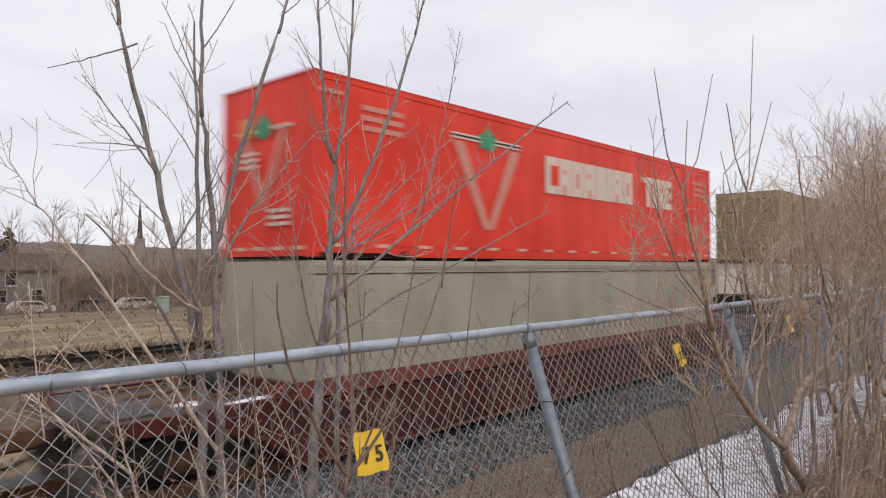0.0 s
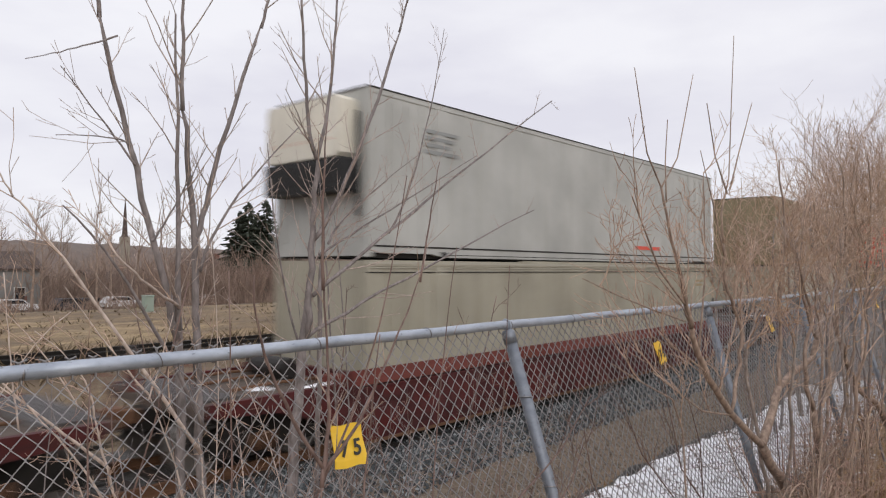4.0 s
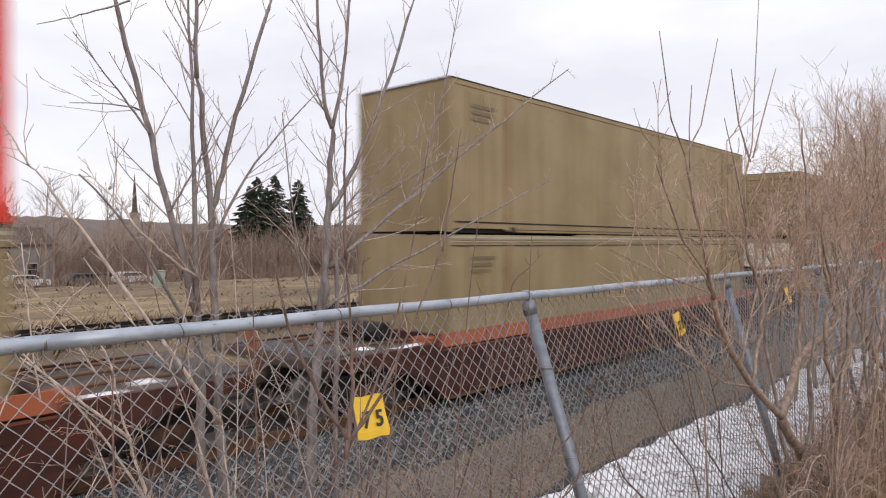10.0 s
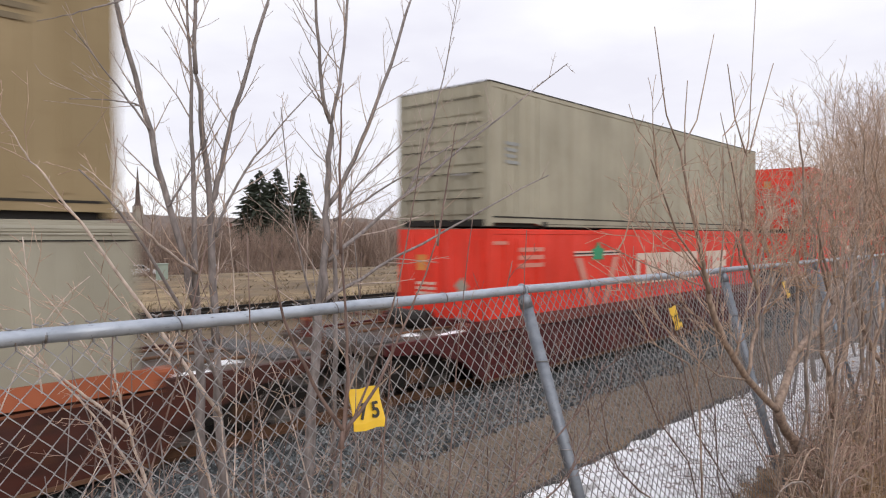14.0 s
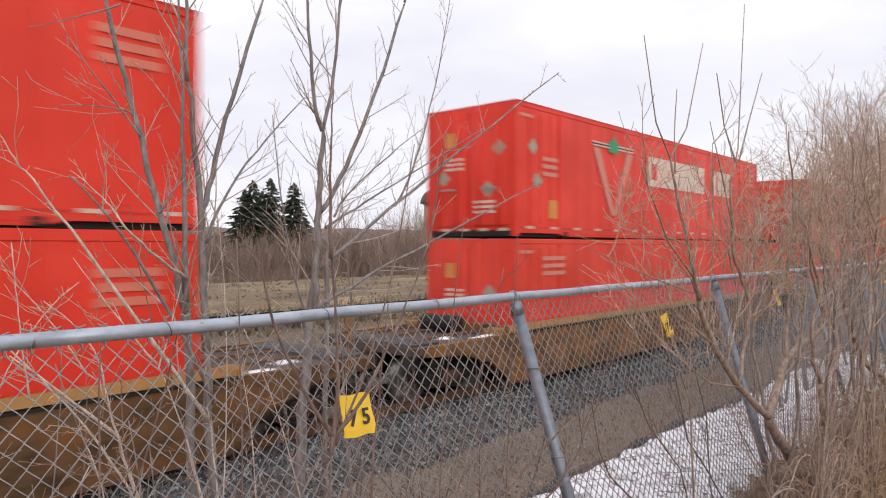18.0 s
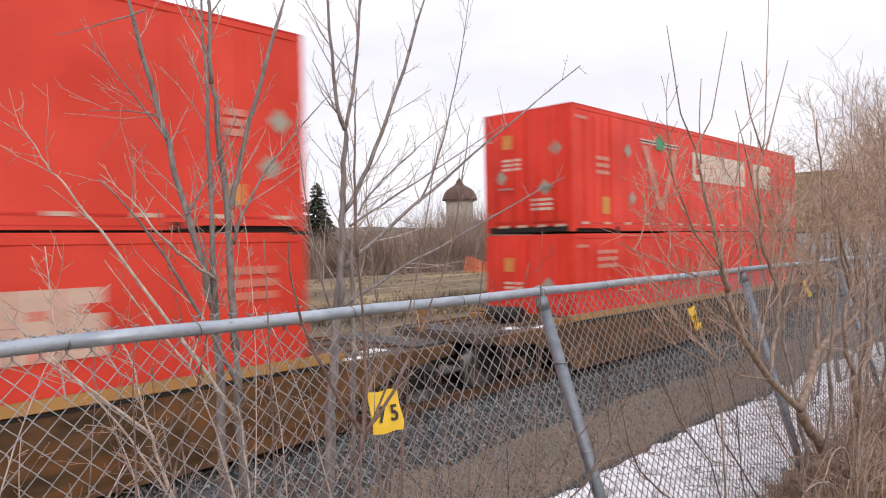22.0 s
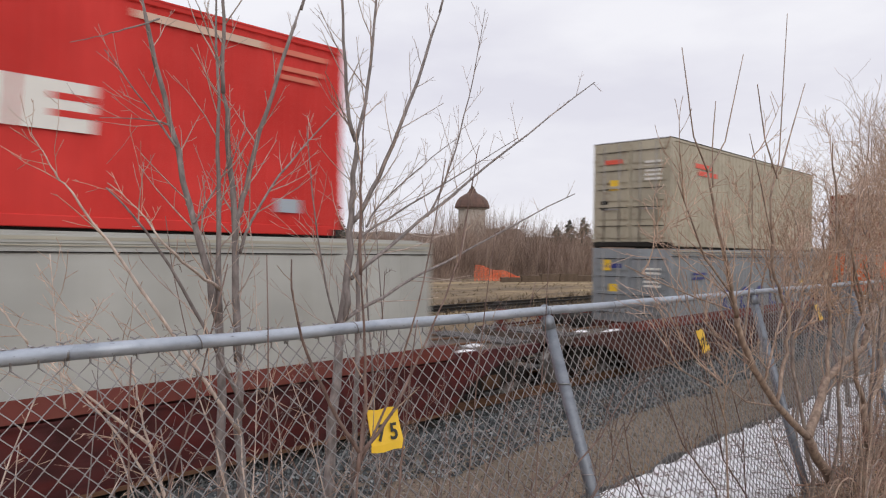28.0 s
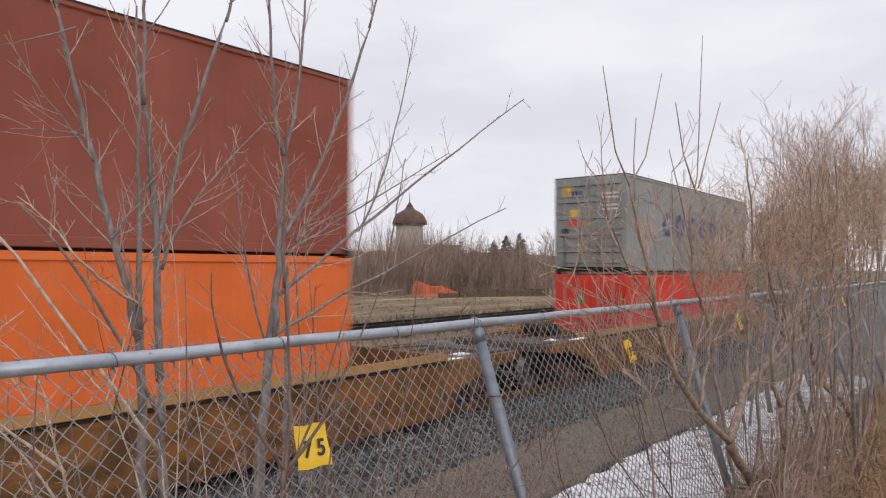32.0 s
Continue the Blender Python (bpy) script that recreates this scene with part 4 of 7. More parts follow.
def well_car(paint, sill, label):
    """A 53 foot well car on two bogies, rail top at z = 0."""
    car = thing("well_car", pose(0, 0, 0), label, "railway wagon", "well cars of the train")
    B = 1.48
    for s in (-1, 1):
        ya, yb = sorted((s * B, s * (B - 0.10)))
        top_z = 1.12 if sill is SILL_YELLOW else 1.06 if sill is SILL_AMBER else 1.0
        web = Geo().plate([(-8.35, 0.08), (8.35, 0.08), (9.0, 0.55), (9.9, 0.84), (11.05, 0.92), (11.05, 1.10), (8.6, 1.12), (8.4, top_z), (-8.4, top_z), (-8.6, 1.12), (-11.05, 1.10), (-11.05, 0.92), (-9.9, 0.84), (-9.0, 0.55)], ya, yb)
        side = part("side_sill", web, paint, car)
        # top chord: a leaning flange above the web
        foot = 1.15 if sill is SILL_YELLOW else 1.10 if sill is SILL_AMBER else 1.04
        sec = [(s * (B + 0.02), foot), (s * (B - 0.04), 1.28), (s * (B - 0.09), 1.28), (s * (B - 0.10), foot - 0.04)]
        if s > 0:
            sec.reverse()
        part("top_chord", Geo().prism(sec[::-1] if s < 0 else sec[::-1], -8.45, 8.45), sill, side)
        yc, yd = sorted((s * (B + 0.03), s * B))
        part("bottom_flange", Geo().box(-8.3, 8.3, yc, yd, 0.06, 0.11), RUSTY, side, "rusty lower flange")
        part("top_flange", Geo().box(-8.45, 8.45, yc, yd, top_z - 0.03, top_z + 0.004), RUST_EDGE if sill is SILL_ORANGE else MAROON if sill is SILL_MAROON else GRIME_AND_SHADE, side)
        for k in range(9):
            x = -8.0 + 2.0 * k
            part("stiffener", Geo().box(x - 0.05, x + 0.05, yc, yd, 0.11, top_z - 0.03), paint, side)
        if sill is SILL_YELLOW:
            part("reflector", Geo().box(-5.2, -4.8, min(s * (B + 0.012), s * B), max(s * (B + 0.012), s * B), 0.55, 0.63), SILL_AMBER, side)
    for k in range(7):
        x = -7.8 + 2.6 * k
        part("cross_bearer", Geo().box(x - 0.15, x + 0.15, -B + 0.1, B - 0.1, 0.03, 0.15), GRIME_AND_SHADE, car)
    for s in (-1, 1):
        xa, xb = sorted((s * 8.36, s * 11.2))
        deck = part("end_platform", Geo().box(xa, xb, -1.36, 1.36, 0.93, 1.08, 0.02), DECK_DUST, car, "dusty rust-brown platform")
        part("bulkhead", Geo().box(min(s * 8.3, s * 8.42), max(s * 8.3, s * 8.42), -B + 0.1, B - 0.1, 0.3, 1.25), paint, deck)
        for k in range(7):
            xs0 = s * (10.38 + 0.11 * k)
            part("walkway_slat", Geo().box(min(xs0, xs0 + s * 0.07), max(xs0, xs0 + s * 0.07), -1.2, 1.2, 1.085, 1.12), GALV_DECK, deck, "worn steel walkway slat")
        for yy in (-0.75, 0.1, 0.8):
            pipe = Geo()
            pipe.smooth = True
            pipe.tube([(s * 8.5, yy, 1.12), (s * 9.4, yy + 0.1, 1.13), (s * 10.3, yy, 1.12)], 0.028, 7)
            part("brake_pipe", pipe, RUSTY, deck)
        part("corner_block", Geo().box(min(s * 8.45, s * 8.75), max(s * 8.45, s * 8.75), -1.3, -0.95, 1.08, 1.22, 0.03), sill, deck)
        part("corner_block", Geo().box(min(s * 8.45, s * 8.75), max(s * 8.45, s * 8.75), 0.95, 1.3, 1.08, 1.22, 0.03), sill, deck)
        for k, (dx, y0, y1, ln) in enumerate(((8.5, -1.33, -1.0, 0.85), (9.6, -0.9, -0.55, 0.35))):
            drift = Geo()
            drift.smooth = True
            nx = 10
            for i in range(nx + 1):
                u = i / nx
                wv = 0.06 * math.sin(7 * u + 3 * k + s)
                hh = 0.045 * math.sin(math.pi * u) ** 0.6
                xx = s * (dx + ln * u)
                drift.v += [(xx, y0 + wv, 1.078), (xx, y0 * 0.7 + y1 * 0.3 + wv, 1.082 + hh), (xx, (y0 + y1) / 2, 1.082 + 0.8 * hh), (xx, y1 + wv, 1.078)]
            for i in range(nx):
                for j in range(3):
                    q = (4 * i + j, 4 * i + j + 1, 4 * i + j + 5, 4 * i + j + 4)
                    drift.f.append(q if s < 0 else q[::-1])
            part("snow_remnant", drift, SNOW, deck, "old snow left on the platform")
        part("centre_sill", Geo().box(min(s * 9.0, s * 11.35), max(s * 9.0, s * 11.35), -0.22, 0.22, 0.62, 0.93), GRIME_AND_SHADE, car)
        shank = Geo().box(min(s * 11.2, s * 11.75), max(s * 11.2, s * 11.75), -0.09, 0.09, 0.72, 0.92, 0.02)
        coupler = part("coupler", shank, RUSTY, car)
        part("knuckle", Geo().box(min(s * 11.55, s * 11.80), max(s * 11.55, s * 11.80), -0.17, 0.12, 0.68, 0.98, 0.04), RUSTY, coupler)
        hose = Geo()
        hose.smooth = True
        hose.tube([(s * 11.2, 0.35, 0.8), (s * 11.45, 0.38, 0.45), (s * 11.7, 0.3, 0.38)], 0.03, 7)
        part("brake_hose", hose, BLACK, coupler)
        rail = Geo()
        rail.smooth = True
        rail.tube([(s * 11.15, -1.3, 1.08), (s * 11.15, -1.3, 1.62), (s * 11.15, -0.7, 1.62), (s * 11.15, -0.7, 1.08)], 0.016, 6)
        part("grab_rail", rail, sill, deck)
        for k in range(3):
            part("step", Geo().box(min(s * 10.7, s * 11.1), max(s * 10.7, s * 11.1), -1.46, -1.36, 0.35 + 0.22 * k, 0.38 + 0.22 * k), GRIME_AND_SHADE, deck)
        if s < 0:
            wheel = Geo()
            wheel.smooth = True
            wheel.tube([(-11.22, 0.55 + 0.27 * math.cos(w), 1.5 + 0.27 * math.sin(w)) for w in [2 * math.pi * i / 18 for i in range(19)]], 0.018, 6)
            bw = part("brake_wheel", wheel, GALV_DECK, deck)
            part("brake_stand", Geo().box(-11.2, -11.1, 0.45, 0.65, 1.08, 1.6), sill, bw)
            part("air_reservoir", Geo().tube([(-9.0, 0.5, 1.28), (-8.98, -0.5, 1.28)], 0.19, 14), GRIME_AND_SHADE, deck)
        bogie(car, s * 9.95)
    return car


def bogie(car, x):
    b = thing("bogie", pose(x, 0, 0), "", "")
    b.parent = car
    for s in (-1, 1):
        y0, y1 = sorted((s * 0.93, s * 1.10))
        frame_out = [(-1.12, 0.42), (-0.95, 0.34), (-0.5, 0.30), (-0.32, 0.20), (0.32, 0.20), (0.5, 0.30), (0.95, 0.34), (1.12, 0.42), (1.12, 0.58), (0.85, 0.62), (0.45, 0.78), (-0.45, 0.78), (-0.85, 0.62), (-1.12, 0.58)]
        part("side_frame", Geo().plate(frame_out, y0, y1), GRIME_AND_SHADE, b)
        for xx in (-0.875, 0.875):
            part("axle_box", Geo().box(xx - 0.15, xx + 0.15, min(s * 1.08, s * 1.19), max(s * 1.08, s * 1.19), 0.30, 0.56, 0.04), GRIME_AND_SHADE, b)
        for xx in (-0.16, 0.0, 0.16):
            sp = Geo()
            sp.smooth = True
            sp.tube([(xx, s * 1.11, 0.26), (xx, s * 1.11, 0.52)], 0.06, 8)
            part("spring", sp, RUSTY, b)
    part("bolster", Geo().box(-0.22, 0.22, -1.1, 1.1, 0.52, 0.78, 0.03), GRIME_AND_SHADE, b)
    for xx in (-0.875, 0.875):
        ws = part("wheelset", WHEELSET["axle"], None, b)
        ws.location = (xx, 0, 0.42)
        for s in (-1, 1):
            w = part("wheel", WHEELSET["wheel"], None, ws)
            w.location = (0, s * 0.755, 0)
            if s > 0:
                w.rotation_euler = (0, 0, math.pi)
        WHEELS.append(ws)
    return b


def wheelset_meshes():
    ax = Geo()
    ax.smooth = True
    ax.tube([(0, -1.15, 0), (0, 1.15, 0)], 0.075, 10)
    a = ax.mesh("axle")
    a.materials.append(GRIME_AND_SHADE)
    wh = Geo()
    n = 20
    ring = [(0.42, -0.065), (0.42, 0.045), (0.445, 0.05), (0.445, 0.075), (0.36, 0.075), (0.34, 0.03), (0.14, 0.02), (0.14, 0.08), (0.0, 0.08)]
    outer = [(0.0, -0.10), (0.13, -0.10), (0.15, -0.03), (0.34, -0.04), (0.36, -0.065)] + ring
    for i in range(n):
        w = 2 * math.pi * i / n
        wh.v.extend((r * math.cos(w), y, r * math.sin(w)) for r, y in outer)
    k = len(outer)
    for i in range(n):
        j = (i + 1) % n
        for q in range(k - 1):
            wh.f.append((i * k + q, j * k + q, j * k + q + 1, i * k + q + 1))
    for i in range(4):   # lightening marks, so that the turning shows
        w = math.pi / 2 * i
        wh.tube([(0.24 * math.cos(w), -0.05, 0.24 * math.sin(w)), (0.24 * math.cos(w), -0.02, 0.24 * math.sin(w))], 0.035, 8)
    m = wh.mesh("wheel")
    m.materials.append(STEEL)
    return {"axle": a, "wheel": m}


WHEELSET = wheelset_meshes()

UPPER_Z, LOWER_Z = 3.165, 0.165
K_OLIVE, K_RED = "khaki fifty-three foot container", "bright red fifty-three foot container"


def olive(dark=False, doors=False, paint=None):
    c = box53(paint or (OLIVE_DARK if dark else OLIVE), "weathered khaki steel container with dirt streaks", doors=doors)
    small_lines(c, 6.5, 2.45, 3, 0.7, MARK_DIM)
    small_lines(c, -7.4, 2.45, 3, 0.8, MARK_DIM)
    return c


def pale_olive():
    c = box53(PALE_OLIVE, "pale khaki steel container, slightly streaked")
    small_lines(c, 6.6, 2.4, 2, 0.6, OLIVE)
    return c


def reefer(pale):
    c = box53(pale, "pale grey refrigerated container with a white cooling unit on its end")
    reefer_front(c)
    small_lines(c, -6.6, 2.35, 4, 1.0, GREY)
    spread(c, 2.2, 0.36, 1.6, 0.10, RED_MARK, "small red mark")
    return c


def red(logo, end_logo=False, old=False, placards=(), end_leaf=False, rear=()):
    c = box53(RED_OLD if old else RED, "bright red steel container with cream blocks and a green mark" if logo else "bright red steel container with weathered placards", tape=True, doors=not end_logo)
    if logo:
        red_logo(c, old)
    red_small(c, end_logo, placards, rear)
    if end_leaf:
        x = -c["l"] / 2 - 0.04
        part("stripe", Geo().box(x - 0.006, x, -0.75, 0.75, 2.13, 2.18), CREAM, c["ob"])
        part("leaf_mark", Geo().prism([(-0.2, 2.01), (0.0, 1.95), (0.2, 2.01), (0.24, 2.17), (0.0, 2.37), (-0.24, 2.17)], x - 0.012, x - 0.007), GREEN, c["ob"], "green leaf-shaped mark")
    return c


def pale_grey(stripes=False):
    c = box53(DUN if stripes else BLUE_GREY, "pale beige steel container with ribbed doors", doors=stripes)
    small_lines(c, -7.5, 1.7, 4, 0.5, GREY)
    return c


def deep_red40():
    c = box40(DEEP_RED, "deep red forty foot container with white lettering blocks", doors=True)
    spread(c, -2.6, 1.0, 0.40, 0.86, WHITE, name="lettering_block", skew=0.16)
    spread(c, -2.12, 1.35, 0.62, 0.34, WHITE, name="lettering_block", skew=0.3)
    spread(c, -1.30, 1.88, 0.72, 0.10, WHITE, name="stripe")
    for x, w, z, h in ((-0.60, 0.44, 1.14, 0.58), (-0.158, 0.33, 1.14, 0.13), (0.20, 0.42, 1.14, 0.58), (0.76, 0.74, 1.14, 0.58), (1.56, 0.84, 1.14, 0.58)):
        spread(c, x, z, w, h, WHITE, name="lettering_block", skew=0.03)
    for x, z, w, h, k in ((0.96, 1.14, 0.10, 0.30, 0.10), (1.16, 1.42, 0.10, 0.30, 0.10), (1.94, 1.30, 0.47, 0.08, 0.0), (1.94, 1.50, 0.47, 0.08, 0.0)):
        spread(c, x, z, w, h, DEEP_RED, name="block_gap", skew=k).location.y = -0.003
    spread(c, 2.85, 2.66, 1.85, 0.10, TAPE, "thin pale band")
    spread(c, 4.75, 2.66, 1.05, 0.08, WASHED, "thin pale band")
    spread(c, -0.33, 0.48, 0.37, 0.25, WASHED, "washed-out plate", "plate")
    small_lines(c, 4.95, 2.42, 2, 0.75, WASHED)
    spread(c, 4.92, 0.34, 0.42, 0.20, BLUE_GREY, "grey plate", "plate")
    iso_marks(c, WHITE, side=False)
    return c


def beige40():
    c = box40(BEIGE, "beige forty foot container with rust at its edges and red marks", height=3.02, doors=True)
    spread(c, -4.6, 2.30, 1.1, 0.14, RED_MARK, name="marking")
    spread(c, -4.4, 2.10, 1.3, 0.14, RED_MARK, name="marking")
    iso_marks(c, RED_MARK, side=False)
    return c


def ring_mark(c, x, z, rx, rz, mat, gap):
    """A hollow rounded mark, open towards the rear by gap radians on either side."""
    y = -c["w"] / 2 - 0.008
    g = Geo()
    n = 16
    step = (2 * math.pi - 2 * gap) / n
    for i in range(n):
        a, b = gap + step * i, gap + step * (i + 1)
        g.plate([(x + rx * f * math.cos(w), z + rz * f * math.sin(w)) for f, w in ((1, a), (1, b), (0.48, b), (0.48, a))], y, y + 0.002)
    return part("lettering_ring", g, mat, c["ob"])


def slate40():
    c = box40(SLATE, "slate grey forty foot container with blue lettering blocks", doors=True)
    for k in range(5):
        ring_mark(c, -2.05 + 1.30 * k, 1.36, 0.48, 0.42, BLUE, 0.0 if k in (1, 4) else 0.9)
    small_lines(c, -4.7, 2.2, 2, 0.9, BLUE)
    end_patch(c, 0.6, 2.3, 0.28, 0.32, YELLOW, "plate")
    iso_marks(c, BLUE, side=False)
    spread(c, 4.62, 1.76, 0.55, 0.14, YELLOW, "small yellow mark")
    return c


def brown40():
    c = box40(BROWN_RED, "brown-red forty foot container with white data lines on doors", height=3.05, doors=True)
    for k in range(6):
        spread(c, -5.32, 2.25 - 0.24 * k, 0.32, 0.14, FADED if k > 3 else WHITE, name="lettering_block")
    iso_marks(c, WHITE, side=False)
    return c


def orange40():
    c = box40(ORANGE, "orange forty foot container with a dark blue mark")
    spread(c, -4.0, 1.02, 0.62, 0.98, BLUE, "dark blue mark", skew=0.22)
    bars(c, -2.6, 1.12, 4, 0.34, 0.10, 0.14, BLUE)
    end_patch(c, -0.3, 1.75, 0.4, 0.12, WHITE)
    return c


def grey40():
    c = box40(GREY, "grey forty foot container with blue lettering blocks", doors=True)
    for k in range(5):
        ring_mark(c, -2.9 + 1.15 * k, 1.55, 0.40, 0.40, BLUE, 0.0 if k in (1, 4) else 0.9)
    spread(c, -4.8, 2.2, 1.0, 0.22, SLATE, "faded blue mark")
    end_patch(c, 0.62, 2.35, 0.3, 0.34, YELLOW, "plate")
    end_patch(c, 0.30, 1.40, 0.42, 0.3, RED_MARK)
    iso_marks(c, BLUE)
    return c


def red40():
    c = box40(RED_OLD, "red forty foot container with a small green triangle", height=2.591, doors=True)
    x = -c["l"] / 2 - 0.034
    part("marking", Geo().prism([(0.1, 1.75), (0.5, 1.75), (0.3, 2.05)], x - 0.006, x), GREEN, c["ob"], "green triangle")
    return c


LOADS = [   # car number, upper box, lower box, car paint, sill paint, words for the car
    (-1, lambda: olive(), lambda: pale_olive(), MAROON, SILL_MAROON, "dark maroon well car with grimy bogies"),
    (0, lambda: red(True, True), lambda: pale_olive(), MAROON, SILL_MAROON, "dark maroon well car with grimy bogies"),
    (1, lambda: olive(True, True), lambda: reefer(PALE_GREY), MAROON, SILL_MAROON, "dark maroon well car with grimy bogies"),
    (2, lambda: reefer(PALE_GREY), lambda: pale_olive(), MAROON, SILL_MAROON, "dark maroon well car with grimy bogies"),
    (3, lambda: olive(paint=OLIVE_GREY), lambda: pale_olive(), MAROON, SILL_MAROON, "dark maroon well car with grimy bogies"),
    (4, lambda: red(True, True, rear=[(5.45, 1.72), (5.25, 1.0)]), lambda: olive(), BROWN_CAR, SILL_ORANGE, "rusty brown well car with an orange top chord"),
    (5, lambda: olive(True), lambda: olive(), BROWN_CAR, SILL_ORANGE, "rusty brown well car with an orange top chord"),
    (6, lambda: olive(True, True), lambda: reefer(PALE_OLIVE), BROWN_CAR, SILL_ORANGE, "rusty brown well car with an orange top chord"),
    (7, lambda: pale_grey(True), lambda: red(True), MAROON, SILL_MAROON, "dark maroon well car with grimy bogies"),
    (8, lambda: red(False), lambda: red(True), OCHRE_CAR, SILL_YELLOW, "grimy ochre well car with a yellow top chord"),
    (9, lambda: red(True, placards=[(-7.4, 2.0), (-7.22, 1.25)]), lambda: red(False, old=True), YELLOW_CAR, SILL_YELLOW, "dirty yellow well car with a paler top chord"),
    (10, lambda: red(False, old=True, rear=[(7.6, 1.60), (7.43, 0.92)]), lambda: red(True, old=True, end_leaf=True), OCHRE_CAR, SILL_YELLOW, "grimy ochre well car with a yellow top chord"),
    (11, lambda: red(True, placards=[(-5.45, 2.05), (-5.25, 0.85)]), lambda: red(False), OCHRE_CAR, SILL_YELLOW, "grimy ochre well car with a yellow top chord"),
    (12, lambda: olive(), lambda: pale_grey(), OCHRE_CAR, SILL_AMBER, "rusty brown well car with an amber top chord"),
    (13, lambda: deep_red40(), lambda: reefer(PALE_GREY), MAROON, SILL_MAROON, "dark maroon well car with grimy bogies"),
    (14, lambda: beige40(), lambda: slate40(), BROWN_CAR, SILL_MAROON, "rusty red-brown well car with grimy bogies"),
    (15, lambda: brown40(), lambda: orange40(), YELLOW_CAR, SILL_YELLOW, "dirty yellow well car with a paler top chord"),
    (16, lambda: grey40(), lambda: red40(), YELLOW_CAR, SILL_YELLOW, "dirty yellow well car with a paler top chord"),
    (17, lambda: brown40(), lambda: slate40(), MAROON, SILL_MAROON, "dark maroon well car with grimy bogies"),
]


SEAT = {1: -0.12, 6: 0.22}   # boxes that sit off the middle of their well


def build_train():
    for number, upper, lower, paint, sill, words in LOADS:
        first = len(WHEELS)
        car = well_car(paint, sill, words)
        TRAIN.append((car, number, 0.0))
        for i in range(first, len(WHEELS)):
            WHEELS[i] = (WHEELS[i], number)
        low = lower()
        up = upper()
        edge_strips(low, False)
        edge_strips(up, True)
        gap = (UPPER_Z if low["h"] > 2.7 else UPPER_Z - 0.3) - LOWER_Z - low["h"]
        reach = 6.0 if up["l"] < 13 else 6.02
        for sx in (-1, 1):
            for sy in (-1, 1):
                lock = Geo().box(sx * reach - 0.07, sx * reach + 0.07, sy * 1.13 - 0.06, sy * 1.13 + 0.06, -gap - 0.002, 0.01, 0.012)
                part("twist_lock", lock, GRIME_AND_SHADE, up["ob"])
        tagged(low["ob"], group="containers of the train")
        tagged(up["ob"], group="containers of the train")
        TRAIN.append((low["ob"], number + SEAT.get(number, 0.0) / CAR_PITCH, LOWER_Z))
        TRAIN.append((up["ob"], number, UPPER_Z if low["h"] > 2.7 else UPPER_Z - 0.3))


build_train()


# ---- bare wood: stems, twigs ----
def curve_pts(a, b, c, n, rng, wob):
    """Points on a quadratic arc from a by way of b to c, a little crooked."""
    out = []
    for i in range(n + 1):
        t = i / n
        p = Vector(a) * (1 - t) ** 2 + Vector(b) * 2 * t * (1 - t) + Vector(c) * t * t
        k = wob * (1 if 0 < i else 0)
        out.append(p + Vector((rng.uniform(-k, k), rng.uniform(-k, k), rng.uniform(-k, k))))
    return out


def shoot(start, way, length, n, rng, lift=0.15, wob=0.2):
    """A crooked twig that bends upward."""
    d = Vector(way).normalized()
    p = Vector(start)
    pts = [p.copy()]
    for _ in range(n):
        d = (d + Vector((rng.uniform(-wob, wob), rng.uniform(-wob, wob), rng.uniform(-wob, wob) + lift / n))).normalized()
        p = p + d * (length / n)
        pts.append(p.copy())
    return pts


def sprout(g, pts, r, rng, count, length, levels, t0=0.2, angle=0.8, lift=0.25, thin=0.48, sides=3, wob=0.2, share=0.45):
    """Side twigs along a stem, and twigs on those."""
    m = len(pts) - 1
    for k in range(count):
        t = t0 + (1 - t0) * (k + rng.random()) / count
        i = min(int(t * m), m - 1)
        f = t * m - i
        p = Vector(pts[i]).lerp(Vector(pts[i + 1]), f)
        d = (Vector(pts[i + 1]) - Vector(pts[i])).normalized()
        side = Vector((rng.uniform(-1, 1), rng.uniform(-1, 1), rng.uniform(-0.5, 0.8)))
        side = (side - d * side.dot(d))
        if side.length < 1e-3:
            continue
        side.normalize()
        a = angle * rng.uniform(0.6, 1.3)
        w = d * math.cos(a) + side * math.sin(a)
        ln = length * rng.uniform(0.45, 1.15) * (1.15 - 0.7 * t)
        rr = max(r * thin * (1 - 0.45 * t), 0.0012)
        n = 1 + levels
        q = shoot(p, w, ln, n, rng, lift, wob)
        g.tube(q, [max(rr * (1 - 0.6 * j / n), 0.0011) for j in range(n + 1)], sides if levels > 1 else 3, caps=False)
        if levels > 1:
            sprout(g, q, rr, rng, max(2, int(count * (0.45 if levels > 2 or count > 30 else share))), ln * 0.5, levels - 1, 0.2, angle, lift, thin, 3, wob, share)


